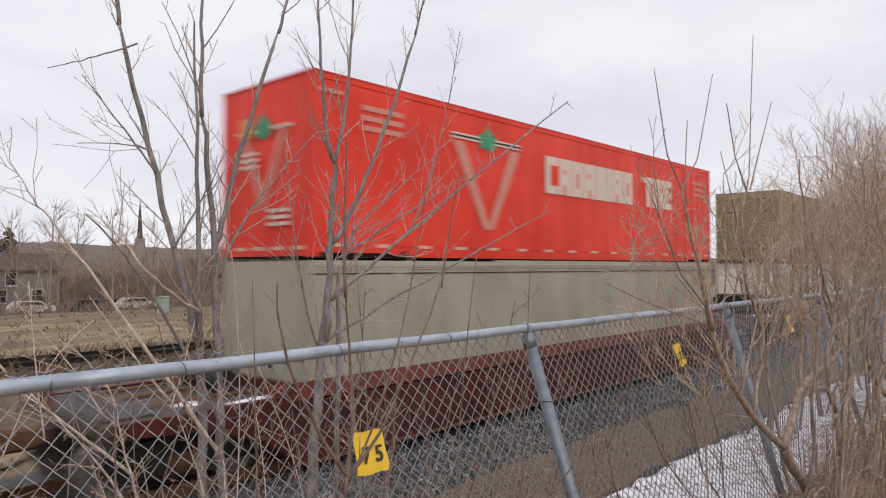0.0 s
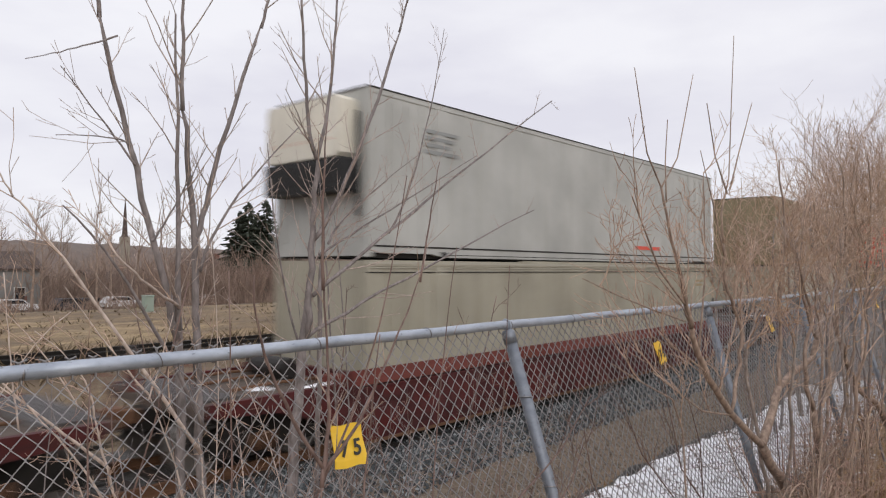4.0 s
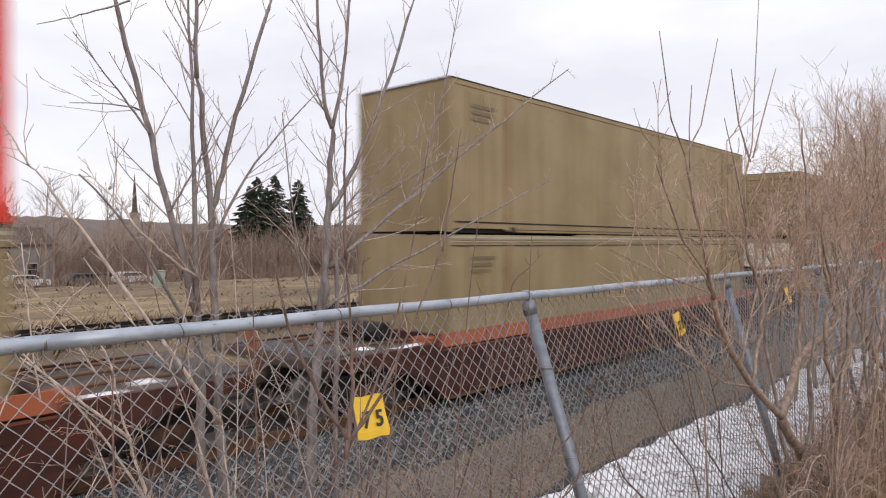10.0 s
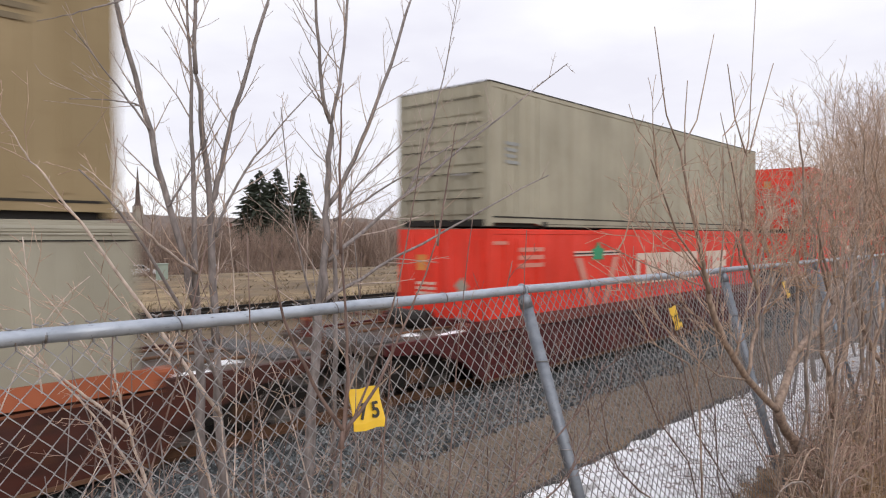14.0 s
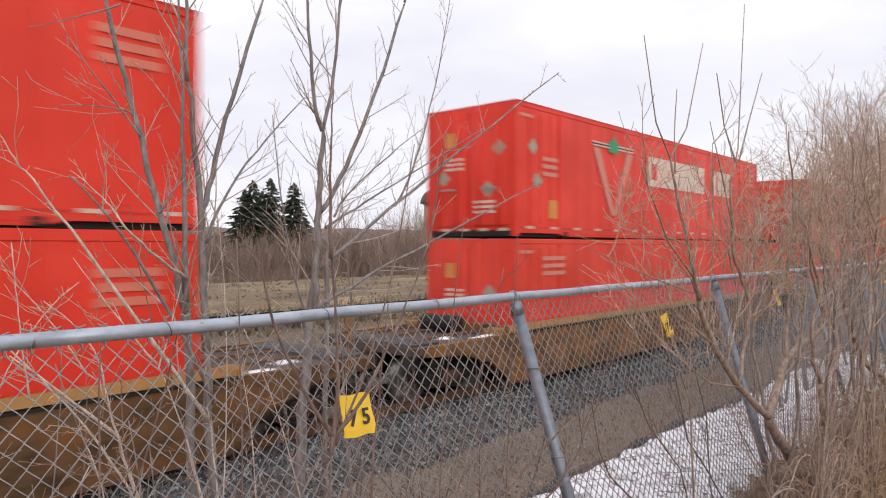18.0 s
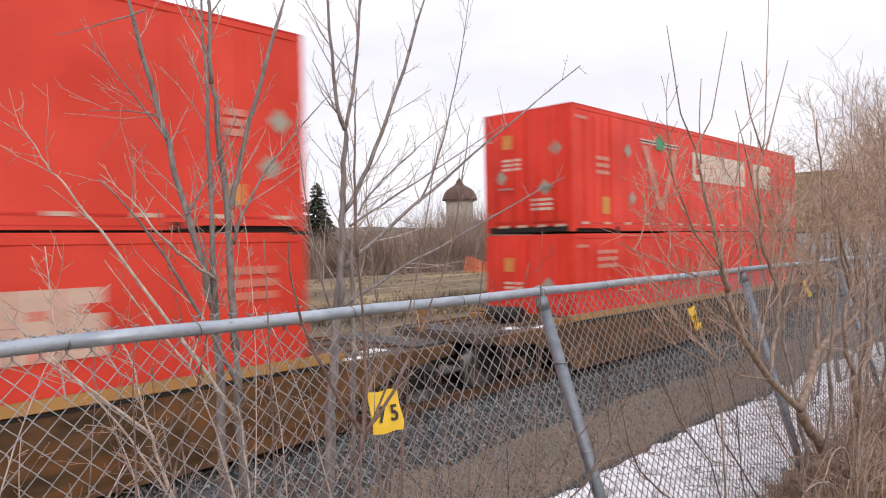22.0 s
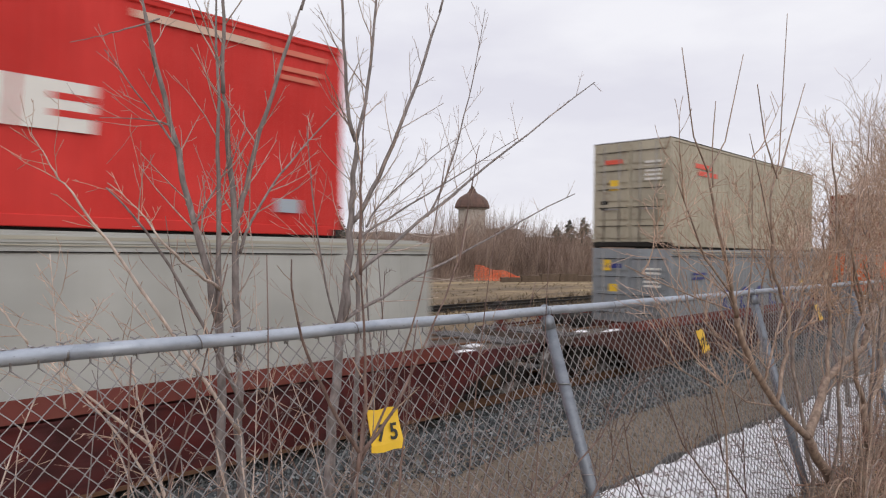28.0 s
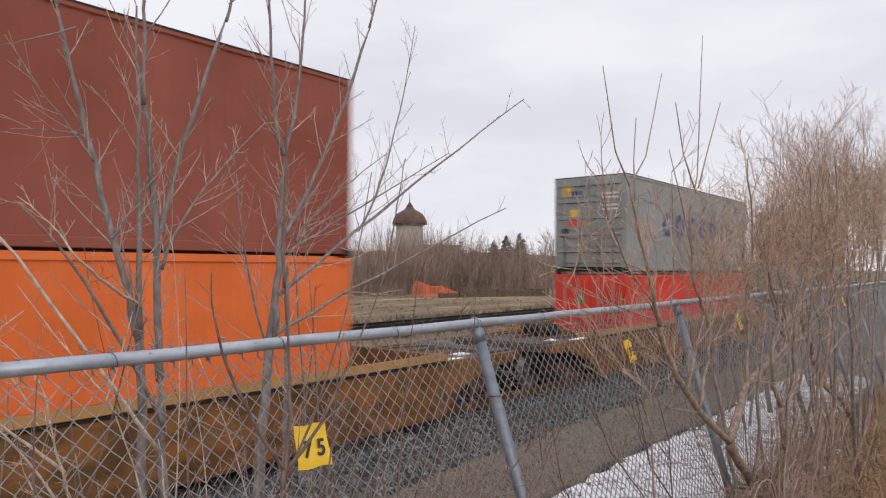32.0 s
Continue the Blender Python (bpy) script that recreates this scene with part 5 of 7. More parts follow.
def woody(name, label, category, stems, seed, mat, twig_mat, group="", twig=(8, 0.45, 2), angle=0.75, lift=0.25, t0=0.08, wob=0.2, share2=0.45, spurs=0):
    """A multi-stemmed young tree; stems: (start, middle, end, thickness, share of twigs), in metres."""
    rng = random.Random(seed)
    t = thing(name, pose(0, 0, 0), label, category, group)
    for a, b, c, r, *share in stems:
        pts = curve_pts(a, b, c, 12, rng, min(0.5 * r, 0.010))
        g = Geo()
        g.smooth = True
        taper = 0.40 if r >= 0.019 else 0.45 if r > 0.0135 else 0.70
        g.tube(pts, [max(r * (1 - taper * i / 12) * (0.45 if i == 12 and r > 0.0135 else 1), 0.0016) for i in range(13)], 8)
        stem = part("stem", g, mat, t)
        k = share[0] if share else 1.0
        if k:
            tw = Geo()
            tw.smooth = True
            sprout(tw, pts, min(r, 0.010), rng, max(1, round(twig[0] * k)), twig[1], twig[2], t0, angle, lift, wob=wob, share=share2)
            if spurs:
                run = sum((Vector(pts[i + 1]) - Vector(pts[i])).length for i in range(12))
                sprout(tw, pts, 0.0036, rng, int(run * spurs), 0.05, 1, 0.1, 1.0, 0.2, 0.6)
            tagged(part("twig_growth", tw, twig_mat, stem), kind="stuff")
    return t


Y_A, Y_B, Y_C, Y_D = 2.72, 2.92, 1.62, 1.36
woody("sapling", "bare grey multi-stemmed sapling behind the fence", "tree", [
    ((1.67, Y_A, 0.80), (1.64, Y_A, 1.6), (1.60, Y_A, 2.50), 0.030, 0.3),
    ((1.52, Y_A - 0.1, 0.85), (1.56, Y_A, 1.7), (1.49, Y_A, 2.92), 0.027, 0.5),
    ((1.60, Y_A, 2.48), (1.59, Y_A, 3.03), (1.51, Y_A, 3.66), 0.018, 1.2),
    ((1.51, Y_A, 3.64), (1.50, Y_A, 3.9), (1.47, Y_A - 0.1, 4.7), 0.010),
    ((1.505, Y_A, 2.66), (1.36, Y_A, 3.18), (1.20, Y_A + 0.1, 4.00), 0.0155, 1.2),
    ((1.20, Y_A + 0.1, 3.98), (1.17, Y_A + 0.1, 4.3), (1.15, Y_A + 0.1, 4.75), 0.009),
    ((1.505, Y_A, 2.70), (1.50, Y_A, 3.40), (1.47, Y_A, 4.05), 0.013, 1.2),
    ((1.58, Y_A, 3.05), (1.59, Y_A, 3.23), (1.90, Y_A, 4.12), 0.014, 1.2),
    ((1.90, Y_A, 4.10), (1.98, Y_A, 4.4), (2.06, Y_A - 0.05, 4.85), 0.008),
    ((1.60, Y_A, 2.95), (1.64, Y_A, 3.20), (2.05, Y_A - 0.1, 3.64), 0.008, 1.2),
    ((1.23, Y_A, 3.89), (1.08, Y_A, 3.80), (0.90, Y_A, 3.72), 0.0042, 0.0),
    ((1.28, Y_A, 3.46), (1.28, Y_A, 3.50), (1.01, Y_A, 3.46), 0.0045, 0.4),
    ((1.38, Y_A, 3.08), (1.40, Y_A, 3.06), (1.63, Y_A, 3.51), 0.006),
    ((1.31, Y_A, 3.38), (1.20, Y_A, 3.52), (1.02, Y_A, 3.72), 0.005, 0.5),
    ((1.52, Y_A - 0.2, 2.30), (1.19, Y_A - 0.3, 2.92), (0.93, Y_A - 0.3, 3.18), 0.009, 0.5),
], 21, BARK_GREY, BARK_TWIG, twig=(9, 0.36, 2), angle=0.72, lift=0.25, t0=0.05, wob=0.14, share2=0.3, spurs=9)
woody("sapling", "bare grey sapling with long arching limbs behind the fence", "tree", [
    ((2.19, Y_B, 0.80), (2.24, Y_B, 2.0), (2.36, Y_B, 2.85), 0.035, 0.6),
    ((2.50, Y_B + 0.1, 0.80), (2.42, Y_B, 2.0), (2.43, Y_B, 3.0), 0.020, 0.7),
    ((2.335, Y_B, 2.60), (2.385, Y_B, 3.2), (2.40, Y_B, 3.58), 0.0205),
    ((2.40, Y_B, 3.56), (2.29, Y_B, 3.65), (2.28, Y_B, 4.95), 0.013),
    ((2.40, Y_B, 3.56), (2.58, Y_B, 4.18), (2.60, Y_B + 0.1, 5.0), 0.011),
    ((2.38, Y_B, 3.12), (2.63, Y_B, 3.39), (3.04, Y_B, 4.44), 0.014),
    ((3.03, Y_B, 4.42), (3.12, Y_B, 4.7), (3.24, Y_B, 5.1), 0.007),
    ((2.42, Y_B, 3.04), (2.57, Y_B, 3.12), (3.81, Y_B, 3.76), 0.008),
    ((2.34, Y_B, 2.60), (2.41, Y_B, 2.66), (4.45, Y_B - 0.05, 3.42), 0.012, 0.7),
    ((2.38, Y_B, 2.82), (2.98, Y_B, 3.22), (4.62, Y_B - 0.1, 4.28), 0.012),
    ((2.48, Y_B, 3.10), (2.51, Y_B, 3.23), (3.20, Y_B, 3.68), 0.007),
    ((2.95, Y_B, 3.18), (3.25, Y_B, 3.55), (3.45, Y_B, 4.55), 0.007),
    ((2.32, Y_B, 2.50), (2.15, Y_B, 2.85), (2.08, Y_B, 3.6), 0.007),
    ((2.96, Y_B + 0.4, 1.2), (2.85, Y_B + 0.4, 2.6), (2.74, Y_B + 0.4, 3.6), 0.009),
    ((3.05, Y_B + 0.4, 1.2), (2.97, Y_B + 0.4, 2.7), (2.86, Y_B + 0.4, 3.3), 0.007),
], 22, BARK_GREY, BARK_TWIG, twig=(13, 0.42, 2), angle=0.72, lift=0.25, t0=0.05, wob=0.14, share2=0.3, spurs=9)
woody("sapling", "pale bare sapling with slanting limbs close behind the mesh", "tree", [
    ((1.52, 2.40, 0.95), (1.32, 2.40, 1.55), (1.14, 2.40, 2.05), 0.0087, 0.8),
    ((1.17, 2.40, 2.00), (1.07, 2.40, 2.25), (1.03, 2.40, 2.47), 0.0074),
    ((1.03, 2.40, 2.45), (1.03, 2.40, 2.62), (0.84, 2.40, 2.76), 0.0037),
    ((1.43, 2.40, 2.26), (0.845, 2.40, 3.125), (0.77, 2.40, 3.19), 0.0080, 0.8),
    ((0.77, 2.40, 3.19), (0.73, 2.40, 3.26), (0.69, 2.40, 3.33), 0.0032, 1.0),
    ((1.50, 2.70, 2.80), (1.04, 2.25, 2.965), (1.06, 2.40, 3.07), 0.0075, 0.6),
    ((1.06, 2.40, 3.065), (1.00, 2.40, 3.14), (0.92, 2.40, 3.19), 0.0030, 0.8),
    ((1.46, 2.40, 1.20), (1.50, 2.40, 1.80), (1.42, 2.40, 2.32), 0.0074, 0.6),
    ((1.30, 2.40, 1.70), (0.99, 2.40, 2.40), (0.74, 2.40, 2.60), 0.0062, 1.2),
    ((0.98, 2.40, 2.50), (0.85, 2.40, 2.73), (0.76, 2.40, 2.82), 0.0031),
    ((0.45, 2.40, 1.30), (0.60, 2.40, 2.60), (0.95, 2.40, 2.82), 0.0037),
    ((1.48, 2.40, 1.90), (1.53, 2.40, 2.60), (1.46, 2.40, 3.06), 0.0031),
    ((1.62, 2.40, 1.10), (1.70, 2.40, 2.10), (1.50, 2.40, 2.70), 0.0037),
    ((1.93, 2.40, 1.30), (1.90, 2.40, 2.00), (1.55, 2.40, 2.66), 0.0043),
    ((0.62, 2.40, 1.10), (0.70, 2.40, 1.70), (0.98, 2.40, 2.20), 0.0043),
    ((1.085, 2.40, 2.27), (0.84, 2.40, 2.50), (0.69, 2.40, 2.67), 0.0062, 0.8),
    ((0.69, 2.40, 2.67), (0.63, 2.40, 2.75), (0.56, 2.40, 2.88), 0.0040, 1.0),
    ((1.47, 2.40, 1.58), (1.40, 2.40, 2.10), (1.22, 2.40, 2.51), 0.0060, 0.7),
    ((1.22, 2.40, 2.51), (1.12, 2.40, 2.62), (0.93, 2.40, 2.90), 0.0045, 1.0),
    ((1.22, 2.40, 2.49), (1.25, 2.40, 2.56), (1.31, 2.40, 2.80), 0.0032, 0.8),
    ((0.70, 2.40, 0.92), (0.64, 2.40, 2.10), (0.67, 2.40, 2.36), 0.0040, 0.6),
    ((0.80, 2.40, 2.45), (0.77, 2.40, 2.66), (0.75, 2.40, 2.95), 0.0032, 0.8),
    ((1.12, 2.40, 0.92), (1.10, 2.40, 2.02), (0.96, 2.40, 2.30), 0.0050, 0.8),
], 25, BARK_PALE, BARK_ROSE, twig=(5, 0.30, 2), angle=0.78, t0=0.05, wob=0.2, share2=0.4, spurs=14)
woody("shrub", "thin reddish shoots growing in front of the fence", "shrub", [
    ((1.36, Y_C, 0.98), (1.35, Y_C, 1.6), (1.38, Y_C, 2.36), 0.0095, 0.5),
    ((1.38, Y_C, 2.30), (1.43, Y_C, 2.55), (1.38, Y_C, 2.92), 0.008),
    ((1.38, Y_C, 2.90), (1.37, Y_C, 3.17), (1.39, Y_C, 3.42), 0.006),
    ((1.39, Y_C, 2.35), (1.12, Y_C, 2.70), (1.13, Y_C, 2.95), 0.0065),
    ((1.39, Y_C, 2.35), (1.58, Y_C, 2.46), (1.84, Y_C, 2.98), 0.007),
    ((1.82, Y_C, 2.92), (1.87, Y_C, 3.15), (1.92, Y_C, 3.36), 0.004),
    ((1.38, Y_C, 2.31), (1.62, Y_C, 2.62), (1.75, Y_C, 3.29), 0.0045),
    ((1.48, Y_C, 1.10), (1.52, Y_C, 2.1), (1.62, Y_C, 2.75), 0.006),
    ((0.70, Y_C, 1.02), (0.68, Y_C, 1.9), (0.69, Y_C, 2.72), 0.0055),
    ((1.08, Y_C, 1.02), (1.09, Y_C, 1.9), (1.05, Y_C, 2.96), 0.005),
    ((1.86, Y_C, 1.10), (1.84, Y_C, 2.2), (2.02, Y_C, 3.05), 0.0045),
    ((2.24, Y_C, 1.10), (2.28, Y_C, 2.0), (2.37, Y_C, 2.98), 0.004),
    ((1.50, Y_C, 1.15), (1.78, Y_C, 1.7), (2.02, Y_C, 2.1), 0.006, 1.5),
    ((1.45, Y_C, 1.15), (1.12, Y_C, 1.6), (0.92, Y_C, 2.3), 0.005, 1.5),
], 23, BARK_SHOOT, BARK_TAN, twig=(3, 0.22, 1), angle=0.7)

def ramify(g, p, d, length, r, levels, rng, spread_a=0.62, lift=0.25, wob=0.16):
    """A limb that forks again and again into ever finer twigs."""
    q = shoot(p, d, length, 3, rng, lift, wob)
    g.tube(q, [max(r * (1 - 0.14 * j), 0.0015) for j in range(4)], 4 if r > 0.006 else 3, caps=False)
    if not levels:
        return
    for j in ((3, 3, 2) if levels % 2 else (3, 2, 1)):
        way = (q[j] - q[j - 1]).normalized()
        side = Vector((rng.uniform(-1, 1), rng.uniform(-1, 1), rng.uniform(-0.6, 0.9)))
        side = (side - way * side.dot(way)).normalized()
        a = spread_a * rng.uniform(0.35, 1.35)
        ramify(g, q[j], way * math.cos(a) + side * math.sin(a), length * rng.uniform(0.55, 0.88), max(r * 0.62, 0.0017), levels - 1, rng, spread_a, lift, wob)


def limbed(name, label, stems, seed, mat, twig_mat, levels=4, reach=0.34, r_twig=0.006, spread_a=0.7, bare=0.25, crook=0.024, lift=0.25):
    """A shrub of thick crooked limbs; stems: (points, thickness at the foot, thickness at the tip, forks along it)."""
    rng = random.Random(seed)
    t = thing(name, pose(0, 0, 0), label, "shrub", "thicket along the fence")
    for pts, r0, r1, forks in stems:
        path = []
        for i in range(len(pts) - 1):
            a, b = Vector(pts[i]), Vector(pts[i + 1])
            for k in range(4):
                w = max(0.10 * (r0 + r1), crook if r0 < 0.021 and r0 > 0.0085 else 0.0)
                path.append(a.lerp(b, k / 4) + Vector((rng.uniform(-w, w), rng.uniform(-w, w), rng.uniform(-w, w))) * (0 if k == 0 else 1))
        path.append(Vector(pts[-1]))
        n = len(path) - 1
        g = Geo()
        g.smooth = True
        g.tube(path, [r0 + (r1 - r0) * i / n for i in range(n + 1)], 9)
        stem = part("stem", g, mat, t)
        if forks:
            tw = Geo()
            tw.smooth = True
            for k in range(forks):
                i = min(n, max(1, int(n * (bare + (1 - bare) * (k + rng.random()) / forks)) + 1))
                way = (path[i] - path[i - 1]).normalized()
                side = Vector((rng.uniform(-1, 1), rng.uniform(-0.8, 0.8), rng.uniform(-0.2, 1.0)))
                ramify(tw, path[i], way * 0.6 + side * 0.7, reach * rng.uniform(0.7, 1.2), r_twig, levels - (1 if k % 2 else 0), rng, spread_a, lift)
            tagged(part("twig_growth", tw, twig_mat, stem), kind="stuff")
    return t


def at_depth(y, *xz):
    return [(x, y, z) for x, z in xz]


limbed("shrub", "pale bare shrub with a thick forked trunk and upright shoots", [
    (at_depth(Y_D, (6.9, 0.75), (5.56, 1.29), (5.08, 1.62), (4.84, 1.82)), 0.046, 0.028, 0),
    (at_depth(Y_D, (4.84, 1.82), (4.25, 2.12), (3.89, 2.37), (3.70, 2.57), (3.65, 2.66)), 0.022, 0.014, 4),
    (at_depth(Y_D, (3.65, 2.66), (3.58, 2.78), (3.52, 2.94)), 0.015, 0.010, 6),
    (at_depth(Y_D, (3.52, 2.94), (3.40, 3.11), (3.28, 3.37)), 0.0085, 0.0055, 0),
    (at_depth(Y_D, (3.28, 3.37), (3.12, 3.52), (2.99, 3.90)), 0.0045, 0.002, 0),
    (at_depth(Y_D, (3.28, 3.37), (3.48, 3.54), (3.70, 4.02)), 0.0045, 0.002, 0),
    (at_depth(Y_D, (3.34, 3.30), (3.33, 3.50), (3.36, 3.72)), 0.004, 0.002, 0),
    (at_depth(Y_D, (4.25, 2.12), (4.44, 2.40), (4.44, 2.62), (4.20, 2.85), (4.14, 3.12)), 0.012, 0.008, 8),
    (at_depth(Y_D, (4.14, 3.12), (4.12, 3.30), (4.25, 3.52), (4.36, 4.40)), 0.0075, 0.002, 0),
    (at_depth(Y_D, (4.16, 3.05), (3.98, 3.35), (3.80, 3.62)), 0.005, 0.002, 0),
    (at_depth(Y_D, (3.75, 2.50), (3.86, 2.95), (3.84, 3.50)), 0.006, 0.002, 2),
    (at_depth(Y_D, (4.05, 2.25), (4.30, 2.60), (4.75, 3.15)), 0.008, 0.003, 4),
    (at_depth(Y_D, (4.22, 3.42), (4.02, 3.62), (3.90, 3.90)), 0.005, 0.0025, 0),
    (at_depth(Y_D, (4.27, 3.45), (4.47, 3.74), (4.70, 4.05)), 0.005, 0.0025, 0),
    (at_depth(Y_D, (4.84, 1.82), (5.07, 2.0), (5.22, 2.15), (5.67, 2.22), (6.18, 2.27)), 0.030, 0.020, 6),
    (at_depth(Y_D, (5.20, 2.12), (5.30, 2.45), (5.24, 2.75), (5.42, 3.20), (5.30, 3.75)), 0.015, 0.005, 7),
    (at_depth(Y_D, (6.18, 2.27), (6.46, 2.57), (6.61, 2.85), (7.55, 3.45), (8.15, 4.3)), 0.022, 0.006, 11),
    (at_depth(Y_D, (6.30, 2.40), (5.90, 2.75), (5.85, 3.10), (6.20, 3.70)), 0.012, 0.005, 7),
    (at_depth(Y_D, (3.89, 2.39), (3.53, 2.54), (3.16, 2.65)), 0.006, 0.003, 2),
    (at_depth(Y_D, (3.58, 2.78), (3.26, 2.96), (2.96, 3.30)), 0.006, 0.003, 2),
    (at_depth(Y_D, (4.30, 2.10), (3.80, 2.20), (3.30, 2.42)), 0.006, 0.003, 3),
    (at_depth(Y_D, (3.62, 1.00), (3.58, 1.70), (3.53, 2.14), (3.40, 2.32), (3.04, 2.45), (2.76, 2.56)), 0.0060, 0.0025, 2),
    (at_depth(Y_D, (3.57, 2.70), (3.15, 2.78), (2.79, 2.86), (2.51, 2.93)), 0.0045, 0.002, 1),
    (at_depth(Y_D, (3.60, 2.72), (3.53, 2.78), (3.19, 2.96)), 0.0045, 0.002, 1),
], 24, BARK_BROWN, BARK_ROSE, levels=3, reach=0.22, r_twig=0.0042, crook=0.009)
limbed("shrub", "slender dark shoots leaning before the fence", [
    (at_depth(1.62, (1.25, 0.95), (1.72, 1.66), (2.17, 1.91), (2.59, 2.07), (2.78, 2.15), (3.05, 2.36)), 0.0062, 0.0025, 3),
    (at_depth(1.62, (1.95, 0.93), (2.22, 1.62), (2.45, 1.81), (2.67, 1.86), (2.86, 1.98), (2.98, 2.14)), 0.0058, 0.0022, 3),
    (at_depth(1.62, (3.95, 0.93), (3.66, 1.47), (3.40, 1.62), (3.17, 1.79), (3.06, 1.94), (2.98, 2.20)), 0.0058, 0.0022, 3),
    (at_depth(1.62, (4.30, 0.93), (4.20, 1.32), (4.04, 1.62), (3.61, 1.96), (3.42, 2.22)), 0.0058, 0.0022, 4),
    (at_depth(1.62, (5.05, 0.93), (4.88, 1.13), (4.49, 1.49), (4.15, 1.77), (4.04, 2.02), (3.86, 2.40)), 0.0070, 0.0025, 5),
    (at_depth(1.62, (4.75, 0.93), (4.52, 1.40), (4.46, 1.85), (4.22, 2.25)), 0.0055, 0.0022, 4),
], 29, BARK_SHOOT, BARK_SHOOT, levels=2, reach=0.15, r_twig=0.0030, bare=0.4)
limbed("fallen_branch", "thin reddish dead branch lying across the bank", [
    (at_depth(1.45, (4.93, 1.475), (5.50, 1.345), (6.05, 1.20), (6.57, 1.06)), 0.007, 0.010, 0),
], 30, BARK_RED, BARK_RED)
limbed("shrub", "crooked bare shrub beside the forked one", [
    (at_depth(1.24, (7.0, 0.85), (6.2, 1.27), (5.8, 1.62), (5.67, 1.94)), 0.032, 0.022, 2),
    (at_depth(1.24, (5.67, 1.94), (5.45, 2.25), (5.60, 2.70), (5.30, 3.05)), 0.018, 0.007, 6),
    (at_depth(1.24, (5.75, 1.80), (6.20, 2.15), (6.30, 2.70), (6.80, 3.40)), 0.018, 0.006, 8),
], 27, BARK_BROWN, BARK_TWIG, levels=3, reach=0.24, r_twig=0.0045)
limbed("shrub", "leaning bare shrub with reddish twigs", [
    (at_depth(1.30, (9.6, 1.0), (8.6, 1.55), (7.6, 1.85), (7.0, 2.20)), 0.038, 0.024, 2),
    (at_depth(1.30, (7.0, 2.20), (6.75, 2.60), (7.10, 3.20), (7.0, 3.9)), 0.020, 0.007, 9),
    (at_depth(1.30, (7.6, 1.85), (7.9, 2.50), (8.3, 3.20), (8.2, 4.2)), 0.020, 0.007, 10),
], 28, BARK_BROWN, BARK_ROSE, levels=3, reach=0.28, r_twig=0.005)


def bramble(x, y, h, seed, mat, twig_mat, label, stems=2, levels=4, first=0.42, lean=0.5, r=0.011, spread_a=0.62, forks=6, lift=0.25):
    """A shrub that forks from a few crooked stems into a cloud of twigs."""
    rng = random.Random(seed)
    z = ground_z(x, y) - 0.05
    rows = []
    for k in range(stems):
        a = 2 * math.pi * (k + rng.random()) / stems
        out = lean * h * rng.uniform(0.2, 0.6)
        mid = (x + 0.5 * out * math.cos(a) + rng.uniform(-0.1, 0.1), y + 0.2 * out * math.sin(a), z + h * first * 0.6)
        top = (x + out * math.cos(a), y + 0.35 * out * math.sin(a), z + h * first * 1.2)
        far = (top[0] + rng.uniform(-0.3, 0.3), top[1], z + h * 0.85)
        rows.append(([(x + 0.08 * k, y, z), mid, top, far], r * rng.uniform(0.8, 1.6), r * 0.45, forks))
    return limbed("shrub", label, rows, seed, mat, twig_mat, levels, 0.15 * h, r * 0.45, spread_a, 0.52, lift=lift)


def bush(x, y, h, seed, mat, twig_mat, label, stems=6, twig=(9, 0.6, 3), r=0.010, lean=0.7, t0=0.1, foot=0.12, angle=1.05, lift=0.2):
    """A shrub: stems that arch away from one foot, forking into ever finer twigs."""
    rng = random.Random(seed)
    z = ground_z(x, y) - 0.05
    rows = []
    for k in range(stems):
        a = 2 * math.pi * (k + rng.random()) / stems
        hh = h * rng.uniform(0.5, 1.08)
        out = lean * hh * rng.uniform(0.15, 0.75)
        bx, by = x + foot * math.cos(a), y + 0.5 * foot * math.sin(a)
        tx, ty = bx + out * math.cos(a), by + 0.4 * out * math.sin(a)
        q = rng.uniform(0.55, 1.0)
        mid = (bx + (tx - bx) * q + rng.uniform(-0.12, 0.12) * hh, by + (ty - by) * q, z + hh * rng.uniform(0.3, 0.5))
        rows.append(((bx, by, z), mid, (tx, ty, z + hh), r * rng.uniform(0.7, 1.5)))
    return woody("shrub", label, "shrub", rows, seed, mat, twig_mat, "thicket along the fence", twig, angle, lift, t0, 0.3)


# shrubs before the fence: x, y, height
for k_, (bx_, by_, bh_) in enumerate(((5.20, 1.38, 2.1), (5.45, 1.14, 2.2), (5.95, 1.40, 2.3), (6.4, 1.12, 2.35), (6.6, 1.42, 2.5), (7.2, 1.22, 2.6), (7.9, 1.36, 2.9), (9.0, 1.40, 3.2), (8.0, 1.04, 2.8), (9.8, 1.18, 3.1), (11.6, 1.32, 3.4), (6.9, 0.92, 2.3))):
    bramble(bx_, by_, bh_, 600 + k_, (BARK_DULL, BARK_BROWN, BARK_GREY)[k_ % 3], (BARK_RUST, BARK_ROSE, BARK_TAN)[k_ % 3],
            "bare crooked shrub with a rusty crown of fine twigs", 2, 3, 0.6, 0.7, 0.011, 0.95, 5, 0.08)
